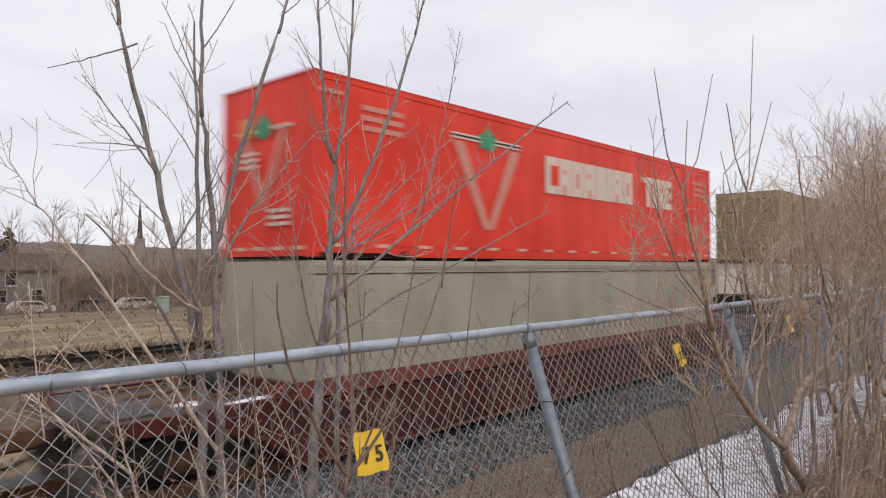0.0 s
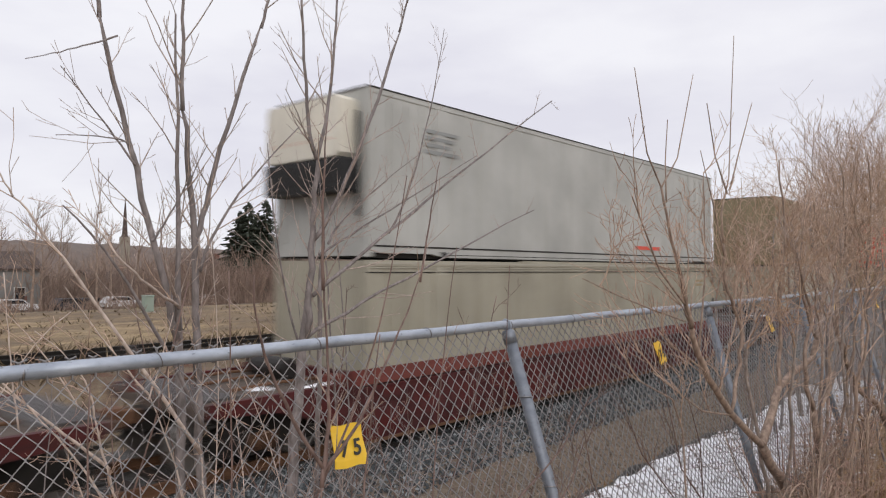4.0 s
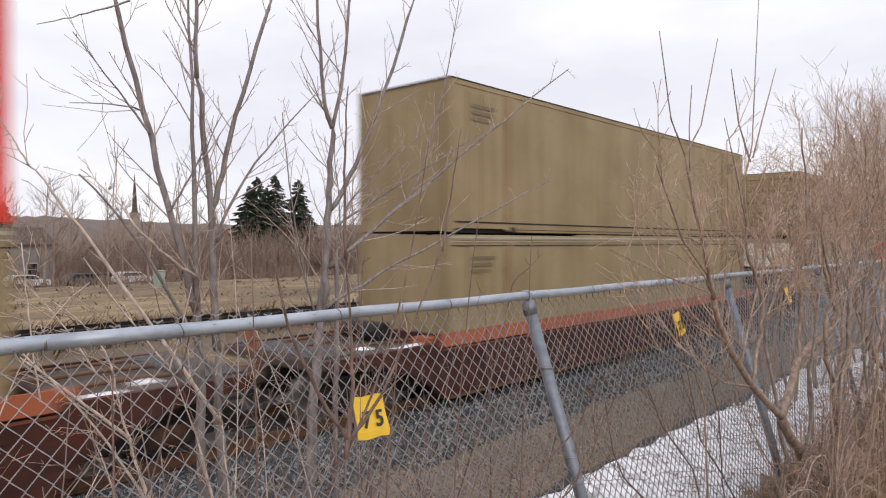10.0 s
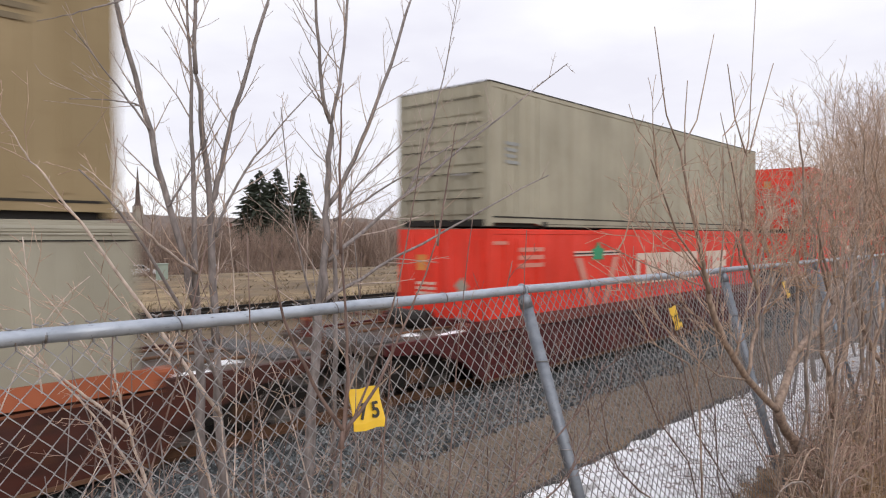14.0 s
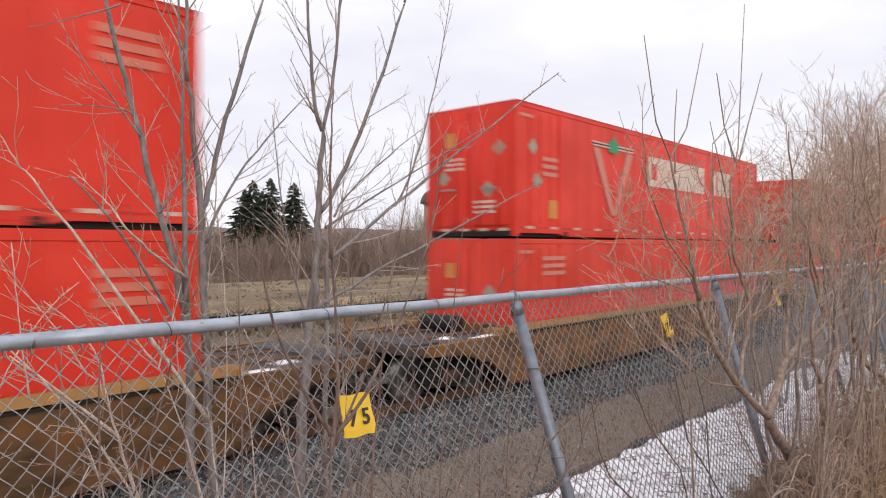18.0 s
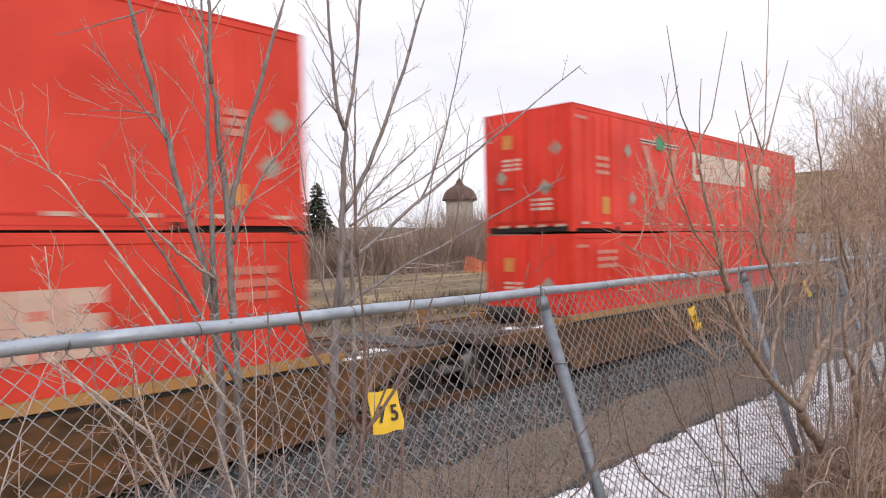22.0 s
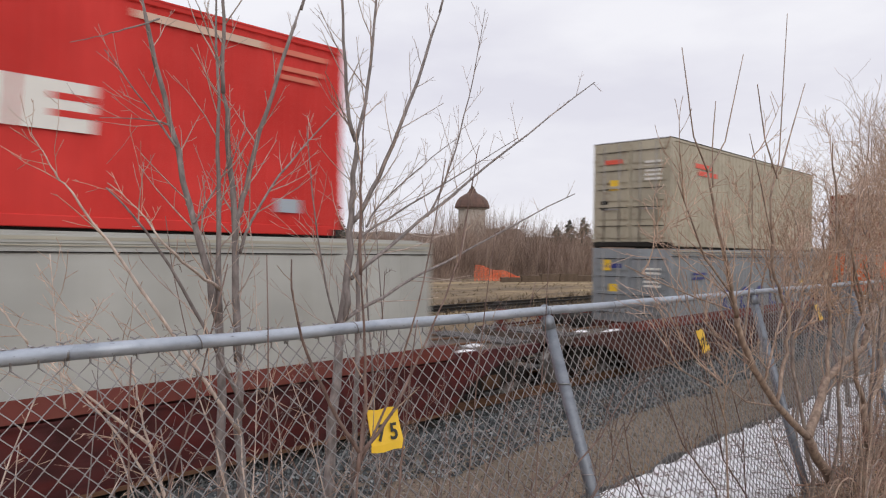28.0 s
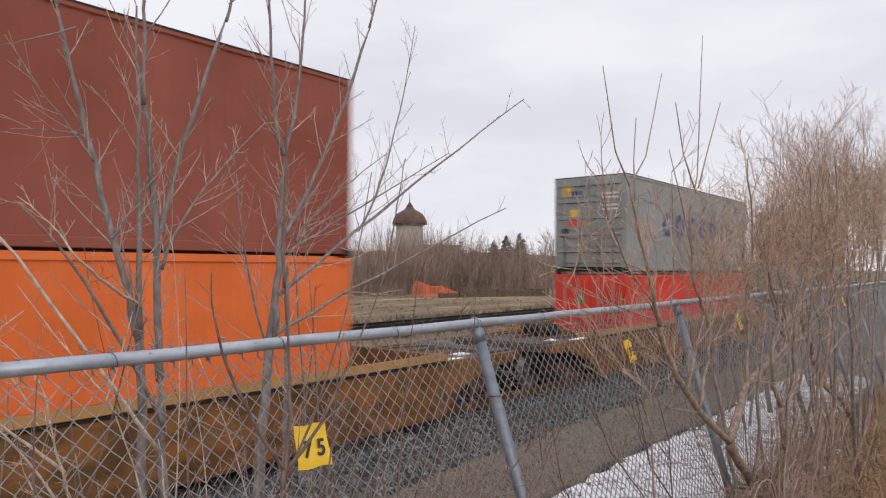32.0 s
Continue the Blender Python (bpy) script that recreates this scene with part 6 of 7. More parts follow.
# and behind it, the crowns rising with distance
for k_ in range(17):
    bx_ = 8.1 + 0.52 * k_ + 0.008 * k_ * k_
    bramble(bx_, 2.45 + 0.15 * ((k_ * 3) % 6), 2.0 + 0.14 * k_ + 0.25 * (k_ % 3), 640 + k_, (BARK_BROWN, BARK_DULL, BARK_GREY)[k_ % 3], (BARK_TAN, BARK_RUST, BARK_ROSE)[k_ % 3],
            "bare crooked shrub behind the mesh with a cloud of twigs", 2 if k_ < 3 else 3, 3, 0.6, 0.9, 0.016, 0.9, 5, 0.12)
for k_ in range(6):
    bramble(17.0 + 2.2 * k_, 2.5 + 0.3 * (k_ % 3), 4.6 + 0.3 * (k_ % 2), 680 + k_, BARK_BROWN, (BARK_RUST, BARK_TAN)[k_ % 2],
            "tall bare shrub beside the track, thick with twigs", 4, 4, 0.45, 0.8, 0.016)


def arching_canes(x, y, seed, h, reach, mat, twig_mat):
    """Long canes that arch over and hang, with short side twigs."""
    rng = random.Random(seed)
    z = ground_z(x, y) - 0.05
    rows = []
    for k in range(7):
        s = -1 if k % 2 else 1
        r = reach * rng.uniform(0.5, 1.2) * s
        hh = h * rng.uniform(0.65, 1.15)
        dy = rng.uniform(-0.12, 0.14)
        bx = x + rng.uniform(-0.1, 0.1)
        rows.append(((bx, y, z), (bx + r * 0.25, y + dy * 0.4, z + hh * 1.5), (bx + r, y + dy, z + hh * rng.uniform(0.55, 0.95)), rng.uniform(0.005, 0.009)))
    return woody("shrub", "arching tan canes tangled across the bank", "shrub", rows, seed, mat, twig_mat, "thicket along the fence", (8, 0.30, 2), 1.0, 0.1, 0.18, 0.32)


for k_ in range(6):
    arching_canes(4.5 + 0.40 * k_, 0.98 + 0.08 * ((k_ * 5) % 4), 500 + k_, 0.55 + 0.08 * k_ + 0.15 * ((k_ * 3) % 3), 0.8, (BARK_DULL, BARK_TAN, BARK_BROWN)[k_ % 3], (BARK_TAN, BARK_RED)[k_ % 2])
# sprawling low growth on the near side
for k_ in range(8):
    bush(4.3 + 0.32 * k_, 0.92 + 0.09 * ((k_ * 5) % 4), 0.55 + 0.16 * ((k_ * 7) % 4), 260 + k_, (BARK_RED, BARK_BROWN, BARK_TAN)[k_ % 3], (BARK_RED, BARK_TAN)[k_ % 2],
         "sprawling tan shrub with criss-crossing bare branches", 5, (8, 0.42, 2), 0.007, 1.6)
# dark twiggy undergrowth at the foot of the thicket
for k_ in range(9):
    bush(5.2 + 0.42 * k_, 1.22 + 0.12 * ((k_ * 5) % 4), 0.7 + 0.2 * ((k_ * 7) % 4), 290 + k_, (BARK_SHOOT, BARK_RED)[k_ % 2], (BARK_SHOOT, BARK_BROWN, BARK_SHOOT)[k_ % 3],
         "dark twiggy undergrowth on the bank", 4, (8, 0.40, 2), 0.0055, 1.4)
# low tangle behind the mesh
for k_ in range(15):
    bush(0.40 + 0.23 * k_, 2.35 + 0.3 * ((k_ * 5) % 4), 1.3 + 0.28 * ((k_ * 7) % 4), 200 + k_, (BARK_GREY, BARK_SHOOT)[k_ % 2], (BARK_TWIG, BARK_SHOOT, BARK_RED, BARK_GREY)[k_ % 4],
         "low tangle of bare grey and reddish brush behind the mesh", 4, (8, 0.42, 2 if k_ % 3 else 3), 0.0055, 1.5)


# dark brush on the slope below it
for k_ in range(8):
    bush(0.9 + 0.42 * k_, 3.25 + 0.2 * ((k_ * 3) % 4), 0.95 + 0.2 * ((k_ * 5) % 3), 320 + k_, BARK_SHOOT, (BARK_SHOOT, BARK_GREY)[k_ % 2],
         "dark bare brush on the slope below the fence", 4, (9, 0.42, 2), 0.006, 1.3)


def dead_leaves():
    """Withered leaves still hanging in the thicket."""
    g = Geo()
    rng = random.Random(31)
    for _ in range(700):
        c = rng.choice(((7.3, 1.15, 3.1), (7.6, 1.2, 3.4), (6.4, 1.1, 2.4), (6.0, 1.05, 1.9), (9.8, 2.4, 2.8), (6.6, 1.0, 1.9), (5.6, 1.0, 1.5)))
        p = Vector(c) + Vector((rng.gauss(0, 0.5), rng.gauss(0, 0.22), rng.gauss(0, 0.25)))
        a = Vector((rng.uniform(-1, 1), rng.uniform(-1, 1), rng.uniform(-1, 0.2))).normalized() * rng.uniform(0.012, 0.026)
        b = a.orthogonal().normalized() * a.length * 0.45
        g.face(p, p + a * 0.5 + b, p + a, p + a * 0.5 - b)
    return tagged(part("dead_leaves", g, DEAD_LEAF), "withered ochre leaves hanging in the shrubs", "leaves", kind="stuff")


dead_leaves()


def leaf_litter():
    """Brown leaves and broken twigs lying on the snow."""
    g = Geo()
    rng = random.Random(37)
    for _ in range(900):
        x, y = rng.uniform(4.6, 13.0), rng.uniform(1.7, 3.0)
        p = Vector((x, y, ground_z(x, y) + 0.085 + 0.03 * noise.noise((x * 5, y * 5, 1))))
        a = rng.uniform(0, 6.283)
        if rng.random() < 0.6:
            d = Vector((math.cos(a), math.sin(a), rng.uniform(-0.2, 0.3))) * rng.uniform(0.02, 0.045)
            n = Vector((-math.sin(a), math.cos(a), 0.25)) * d.length * 0.4
            g.face(p, p + d * 0.5 + n, p + d, p + d * 0.5 - n)
        else:
            g.tube(shoot(p, (math.cos(a), math.sin(a), 0.05), rng.uniform(0.1, 0.35), 3, rng, 0.1, 0.2), 0.003, 3, caps=False)
    return tagged(part("leaf_litter", g, BARK_SHOOT), "brown leaves and broken twigs lying on the snow", "litter", kind="stuff")


leaf_litter()


def fallen_leaves():
    """Curled brown leaves among the straw at the near rim of the snow."""
    g = Geo()
    rng = random.Random(43)
    for _ in range(1500):
        x = rng.uniform(4.7, 8.5)
        y = rng.uniform(1.05, 1.85)
        p = Vector((x, y, ground_z(x, y) + rng.uniform(0.01, 0.09)))
        a = rng.uniform(0, 6.283)
        d = Vector((math.cos(a), math.sin(a), rng.uniform(-0.4, 0.5))) * rng.uniform(0.03, 0.06)
        n = Vector((-math.sin(a), math.cos(a), rng.uniform(0.1, 0.6))) * d.length * 0.42
        g.face(p, p + d * 0.5 + n, p + d, p + d * 0.5 - n)
    return tagged(part("fallen_leaves", g, DEAD_LEAF), "curled brown leaves lying among dry straw", "leaves", kind="stuff")


fallen_leaves()


def snow_clumps():
    """Last lumps of snow among the straw on the bank."""
    rng = random.Random(41)
    for x, y, w in ((7.05, 1.20, 0.26), (7.45, 1.26, 0.20), (6.1, 1.42, 0.16), (8.3, 1.40, 0.3)):
        g = Geo()
        g.smooth = True
        n, rings = 16, 5
        for j in range(rings + 1):
            for i in range(n):
                a = 2 * math.pi * i / n
                r = w * j / rings * (1 + 0.25 * noise.noise((2 * math.cos(a) + x, 2 * math.sin(a), 0.3)))
                px, py = x + r * math.cos(a), y + 0.6 * r * math.sin(a)
                h = 0.11 * (1 - (j / rings) ** 2) - 0.02
                g.v.append((px, py, ground_z(px, py) + h + 0.02 * noise.noise((px * 9, py * 9, 2))))
        for j in range(rings):
            for i in range(n):
                a, b = j * n + i, j * n + (i + 1) % n
                g.f.append((a, b, b + n, a + n))
        tagged(part("snow_clump", g, SNOW), "last lump of dirty snow among dry straw", "snow", "snow left on the bank")


snow_clumps()


def field_weeds():
    """Dead stalks and tufts over the field and along the siding."""
    g = Geo()
    rng = random.Random(35)
    for _ in range(2600):
        if rng.random() < 0.4:
            y = rng.choice((23.6, 24.3, 28.4, 29.2)) + rng.gauss(0, 0.35)
            h0 = 0.42
        else:
            y, h0 = rng.uniform(13.5, 60), 0.20
        x = y * rng.uniform(0.25, 2.6)
        z = ground_z(x, y) - 0.02
        for _ in range(3):
            a = rng.uniform(0, 6.283)
            ln = h0 * rng.uniform(0.4, 1.5)
            w = 0.010 + 0.0007 * y
            p = Vector((x + rng.uniform(-0.25, 0.25), y + rng.uniform(-0.1, 0.1), z))
            d = Vector((math.cos(a), math.sin(a), 0)) * ln * rng.uniform(0.3, 1.8)
            s = Vector((w, -w * 0.5, 0))
            g.face(p - s, p + s, p + d + Vector((0, 0, ln)))
    m, nt, bs = nodes_of("dead_weeds")
    geo = nt.nodes.new("ShaderNodeNewGeometry")
    nt.links.new(ramp(nt, geo.outputs["Random Per Island"], [(0.0, (0.10, 0.075, 0.05)), (0.5, (0.17, 0.125, 0.075)), (1.0, (0.27, 0.205, 0.125))]), bs.inputs["Base Color"])
    bs.inputs["Roughness"].default_value = 0.9
    return tagged(part("field_weeds", g, m), "dead brown weeds and grass tufts in the field", "weeds", kind="stuff")


field_weeds()


def dry_grass():
    """Bent straw on the bank."""
    g = Geo()
    rng = random.Random(33)
    zones = [(4.2, 8.8, 0.60, 1.16, 6500, 0.27), (4.9, 7.5, 1.12, 1.78, 3600, 0.17), (1.0, 8.0, 2.9, 4.6, 1000, 0.16), (8.0, 16.0, 0.8, 1.6, 2000, 0.3)]
    for x0, x1, y0, y1, count, h in zones:
        for _ in range(count):
            x, y = rng.uniform(x0, x1), rng.uniform(y0, y1)
            z = ground_z(x, y) - 0.01
            a = rng.uniform(0, 2 * math.pi)
            ln = h * rng.uniform(0.4, 1.3)
            bend = rng.uniform(0.5, 1.25)
            w = rng.uniform(0.002, 0.004)
            d = Vector((math.cos(a), math.sin(a), 0))
            s = Vector((-math.sin(a), math.cos(a), 0)) * w
            p0 = Vector((x, y, z))
            p1 = p0 + Vector((0, 0, ln * 0.55)) + d * ln * 0.2 * bend
            p2 = p1 + Vector((0, 0, ln * 0.45 * (1 - bend))) + d * ln * 0.45 * bend
            n = len(g.v)
            g.v.extend([tuple(p0 - s), tuple(p0 + s), tuple(p1 - s * 0.8), tuple(p1 + s * 0.8), tuple(p2)])
            g.f.extend([(n, n + 1, n + 3, n + 2), (n + 2, n + 3, n + 4)])
    return tagged(part("dry_grass", g, DRY_GRASS), "matted dry straw-coloured grass on the bank", "grass", kind="stuff")


dry_grass()


# ---- beyond the track ----
def bare_tree(x, y, h, seed, label="bare leafless tree at the edge of the field"):
    rng = random.Random(seed)
    z = ground_z(x, y) - 0.1
    t = thing("bare_tree", pose(0, 0, 0), label, "tree", "bare trees beyond the field")
    trunk = Geo()
    trunk.smooth = True
    pts = curve_pts((x, y, z), (x + rng.uniform(-0.3, 0.3), y, z + h * 0.5), (x + rng.uniform(-0.5, 0.5), y, z + h), 10, rng, 0.06)
    r = h * 0.014
    trunk.tube(pts, [r * (1 - 0.85 * i / 10) for i in range(11)], 7)
    part("trunk", trunk, BARK_BROWN, t)
    crown = Geo()
    for k in range(16):
        f = 0.25 + 0.72 * k / 16
        i = min(int(f * 10), 9)
        p = Vector(pts[i]).lerp(Vector(pts[i + 1]), f * 10 - i)
        a = rng.uniform(0, 2 * math.pi)
        q = shoot(p, (math.cos(a), math.sin(a), rng.uniform(0.4, 1.0)), h * 0.38 * (1.15 - f), 5, rng, 0.5, 0.15)
        rr = r * 0.5 * (1.1 - f)
        crown.tube(q, [rr, rr * 0.8, rr * 0.65, rr * 0.5, rr * 0.4, 0.012], 4, caps=False)
        for _ in range(7):
            j = rng.randrange(1, 5)
            w = (q[j] - q[j - 1]).normalized() + Vector((rng.uniform(-0.9, 0.9), rng.uniform(-0.9, 0.9), rng.uniform(-0.2, 0.8)))
            s = shoot(q[j], w, h * 0.16 * rng.uniform(0.5, 1.2), 3, rng, 0.3, 0.2)
            crown.tube(s, [0.022, 0.018, 0.014, 0.010], 3, caps=False)
    part("crown", crown, BARK_BROWN, t)
    return t


for tree_n, (tx_, ty_, th_) in enumerate(((31.6, 75, 10.8), (24.0, 80, 9.0), (29.7, 85, 10.0), (35.5, 74, 9.5), (45.0, 80, 9.0), (88.0, 70, 8.5), (97.0, 62, 9.0), (80.0, 46, 8.0), (86.0, 47, 9.0), (75.0, 44, 7.5), (105.0, 55, 10.0), (12.0, 72, 8.0), (19.5, 76, 10.0), (26.5, 78, 11.5), (22.0, 84, 11.0), (38.0, 86, 11.0), (33.5, 90, 12.0), (48.0, 92, 11.0), (53.0, 88, 10.0), (28.0, 96, 12.5), (16.5, 82, 10.5))):
    bare_tree(tx_, ty_, th_, 300 + tree_n)


def brush_belt():
    """Leafless brush and young trees along the far side of the field."""
    g = Geo()
    rng = random.Random(41)

    def clump(x, y, h, n, r):
        z = ground_z(x, y) - 0.1
        for _ in range(n):
            a, q = rng.uniform(0, 6.283), h * 0.35 * math.sqrt(rng.random())
            b = Vector((x + q * math.cos(a) * 0.7, y + q * math.sin(a) * 0.7, z))
            p = shoot(b, (math.cos(a) * 0.5, math.sin(a) * 0.5, 1.2), h * rng.uniform(0.5, 1.05), 4, rng, 0.2, 0.2)
            g.tube(p, [r, r * 0.8, r * 0.6, r * 0.45, r * 0.25], 3, caps=False)
            for j in (1, 2, 3, 3):
                w = (p[j] - p[j - 1]).normalized() + Vector((rng.uniform(-1, 1), rng.uniform(-1, 1), rng.uniform(-0.3, 0.6)))
                s = shoot(p[j], w, h * 0.28 * rng.uniform(0.5, 1.2), 1, rng, 0.2, 0.2)
                g.tube(s, [r * 0.5, r * 0.25], 3, caps=False)

    for _ in range(270):
        x = rng.uniform(38, 185)
        y = (64 if x > 62 else 84) + 0.10 * (x - 40) + 26 * rng.random() ** 1.5
        clump(x, y, 4.0 + 6.0 * rng.random() ** 1.6 + 0.03 * max(0, x - 60), 14, rng.uniform(0.035, 0.055))
    for _ in range(300):
        x = rng.uniform(8, 84)
        y = 90 + 30 * rng.random() if x > 22 else 98 + 20 * rng.random()
        clump(x, y, rng.uniform(4.0, 9.5), 14, rng.uniform(0.03, 0.045))
    for _ in range(75):
        clump(rng.uniform(49, 72), rng.uniform(76, 86), rng.uniform(4.5, 9.0), 14, 0.035)
    for _ in range(75):
        clump(rng.uniform(68, 116), rng.uniform(68, 86), 5.5 + 6.5 * rng.random() ** 1.4, 17, 0.04)
    for _ in range(110):
        x = rng.uniform(50, 130)
        clump(x, rng.uniform(50, 64) + 0.08 * (x - 50), rng.uniform(0.5, 2.6), 7, 0.022)
    for _ in range(230):
        x = rng.uniform(20, 62)
        clump(x, rng.uniform(68, 85), rng.uniform(0.6, 2.2), 6, 0.025)
    for _ in range(80):
        x = rng.uniform(98, 150)
        clump(x, 0.88 * x + rng.uniform(-14, 10), rng.uniform(9.0, 17.0), 18, 0.05)
    for _ in range(110):
        x = rng.uniform(84, 190)
        y = rng.uniform(48, 62)
        clump(x, y, rng.uniform(3.0, 6.0), 12, rng.uniform(0.03, 0.045))
    return tagged(part("brush_belt", g, FAR_BRUSH), "belt of leafless brown brush and young trees", "woodland", kind="stuff")


brush_belt()


def ridge():
    """Low wooded hill that closes the view."""
    g = Geo()
    g.smooth = True
    nx = 640
    rows_ = [(300, 0.0), (330, 0.45), (360, 0.8), (400, 1.0), (470, 0.85), (640, 0.3)]
    for y, f in rows_:
        for i in range(nx + 1):
            x = -900 + 2600 * i / nx
            top = 16.5 + 2.5 * noise.noise((x * 0.006, 0, 0)) + 2.0 * noise.noise((x * 0.05, y * 0.02, 3)) + 2.2 * noise.noise((x * 0.23, y * 0.1, 5)) + 1.2 * noise.noise((x * 0.7, y * 0.2, 8))
            g.v.append((x, y, -0.6 + top * f))
    for j in range(len(rows_) - 1):
        for i in range(nx):
            a = j * (nx + 1) + i
            g.f.append((a, a + 1, a + nx + 2, a + nx + 1))
    m, nt, bs = nodes_of("bare_hill_woods")
    co = coords(nt)
    n1 = noise_node(nt, scaled(nt, co, (1, 0.2, 0.12)), 0.55, 8.0, 0.75)
    n2 = noise_node(nt, co, 0.02, 4.0)
    col = mixed(nt, ramp(nt, n1, [(0.35, 0.0), (0.7, 1.0)]), (0.115, 0.082, 0.068), (0.22, 0.165, 0.135))
    col = mixed(nt, ramp(nt, n2, [(0.4, 0.0), (0.7, 0.5)]), col, (0.12, 0.11, 0.09))
    nt.links.new(col, bs.inputs["Base Color"])
    bs.inputs["Roughness"].default_value = 1.0
    return tagged(part("backdrop", g, m), "low hill covered in leafless brown woods", "hill", kind="structure")


ridge()


def fir(x, y, h, seed):
    """A conifer: tapered trunk, whorls of drooping boughs with needles in tufts."""
    rng = random.Random(seed)
    z = ground_z(x, y) - 0.1
    t = thing("fir_tree", pose(x, y, z), "dark green conifer with drooping boughs", "tree", "conifers beyond the field")
    g = Geo()
    g.tube([(0, 0, 0), (0.05, 0, h * 0.5), (0, 0, h)], [h * 0.02, h * 0.012, 0.01], 7)
    part("trunk", g, BARK_BROWN, t)
    c = Geo()
    for k in range(int(h * 26)):
        f = rng.random() ** 1.25
        zz = h * (0.12 + 0.88 * f)
        reach = h * 0.27 * (1 - f) ** 0.68 * rng.uniform(0.35, 1.2) + 0.12
        a = rng.uniform(0, 6.283)
        d = Vector((math.cos(a), math.sin(a), rng.uniform(-0.45, -0.05)))
        for q in (0.25, 0.5, 0.75, 0.95):
            p = Vector((0, 0, zz)) + d * reach * q
            w = reach * 0.24 * (1.25 - q) + 0.10
            n = Vector((-math.sin(a), math.cos(a), 0)) * w
            tip = d * reach * 0.34
            lift = Vector((0, 0, rng.uniform(-0.2, 0.14)))
            c.face(p - n * 0.3, p + n + tip * 0.4 + lift, p + tip, p + Vector((0, 0, -0.22)))
            c.face(p + n * 0.3, p - n + tip * 0.4 + lift, p + tip, p + Vector((0, 0, 0.16)))
    part("crown", c, NEEDLES, t)
    return t


for fir_n, (fx_, fy_, fh_) in enumerate(((59.8, 90, 15.4), (63.6, 91, 16.0), (67.2, 90, 15.4), (61.6, 95, 14.5), (70.5, 93, 12.5), (65.5, 96, 14.5), (150, 100, 14.0), (158, 101, 15.0), (153, 106, 13.0), (116.0, 60, 10.8), (124.0, 66, 10.0), (35.0, 120, 12.0), (29.0, 130, 11.0))):
    fir(fx_, fy_, fh_, 400 + fir_n)

STUCCO = plain("pale_stucco", (0.38, 0.33, 0.28), 0.85, 0, 0.2, 0.8)
SHINGLE = plain("dark_shingle", (0.085, 0.06, 0.05), 0.8, 0, 0.35, 1.5)
ROOF_RED = plain("red_brown_shingle", (0.12, 0.068, 0.052), 0.8, 0, 0.75, 0.7)
SIDING = plain("grey_siding", (0.25, 0.24, 0.225), 0.8, 0, 0.2, 0.8)
SIDING_TAN = plain("tan_siding", (0.30, 0.26, 0.21), 0.8, 0, 0.2, 0.8)
TRIM = plain("white_trim", (0.62, 0.61, 0.58), 0.6, 0, 0.1, 3)
BRICK_RED = plain("dull_red_brick", (0.20, 0.10, 0.075), 0.85, 0, 0.3, 2)


def glass_material():
    m, nt, bs = nodes_of("dark_window_glass")
    bs.inputs["Base Color"].default_value = (0.02, 0.024, 0.03, 1)
    bs.inputs["Roughness"].default_value = 0.08
    return m


GLASS = glass_material()


def house(x, y, w, d, wall_h, roof_h, paint, turn, label, windows):
    t = thing("house", pose(x, y, ground_z(x, y) - 0.2, 0, 0, turn), label, "house", "houses beyond the field")
    wall = Geo().box(-w / 2, w / 2, -d / 2, d / 2, 0, wall_h)
    for s in (-1, 1):
        wall.face((s * w / 2, -d / 2, wall_h), (s * w / 2, d / 2, wall_h), (s * w / 2, 0, wall_h + roof_h))
    part("wall", wall, paint, t)
    r = Geo()
    o = 0.4
    k = roof_h / (d / 2)
    sec = [(-d / 2 - o, wall_h - o * k), (0, wall_h + roof_h), (d / 2 + o, wall_h - o * k), (d / 2 + o, wall_h - o * k + 0.2), (0, wall_h + roof_h + 0.22), (-d / 2 - o, wall_h - o * k + 0.2)]
    roof = part("roof", r.prism(sec, -w / 2 - o, w / 2 + o), SHINGLE, t)
    part("chimney", Geo().box(w * 0.2, w * 0.2 + 0.7, -0.35, 0.35, wall_h + roof_h * 0.5, wall_h + roof_h + 0.9), BRICK_RED, roof)
    for wx, wz in windows:
        win = part("window", Geo().box(wx - 0.62, wx + 0.62, -d / 2 - 0.05, -d / 2 + 0.02, wz - 0.80, wz + 0.80), TRIM, t)
        part("pane", Geo().box(wx - 0.52, wx + 0.52, -d / 2 - 0.07, -d / 2 - 0.05, wz - 0.70, wz + 0.70), GLASS, win)
        part("glazing_bar", Geo().box(wx - 0.52, wx + 0.52, -d / 2 - 0.085, -d / 2 - 0.07, wz - 0.03, wz + 0.03), TRIM, win)
        part("sill", Geo().box(wx - 0.7, wx + 0.7, -d / 2 - 0.15, -d / 2 + 0.02, wz - 0.90, wz - 0.80), TRIM, win)
    door = part("door", Geo().box(w * 0.32, w * 0.32 + 0.95, -d / 2 - 0.06, -d / 2 + 0.02, 0.2, 2.3), BRICK_RED, t)
    part("door_step", Geo().box(w * 0.32 - 0.2, w * 0.32 + 1.15, -d / 2 - 0.9, -d / 2, 0, 0.2), STUCCO, door)
    return t


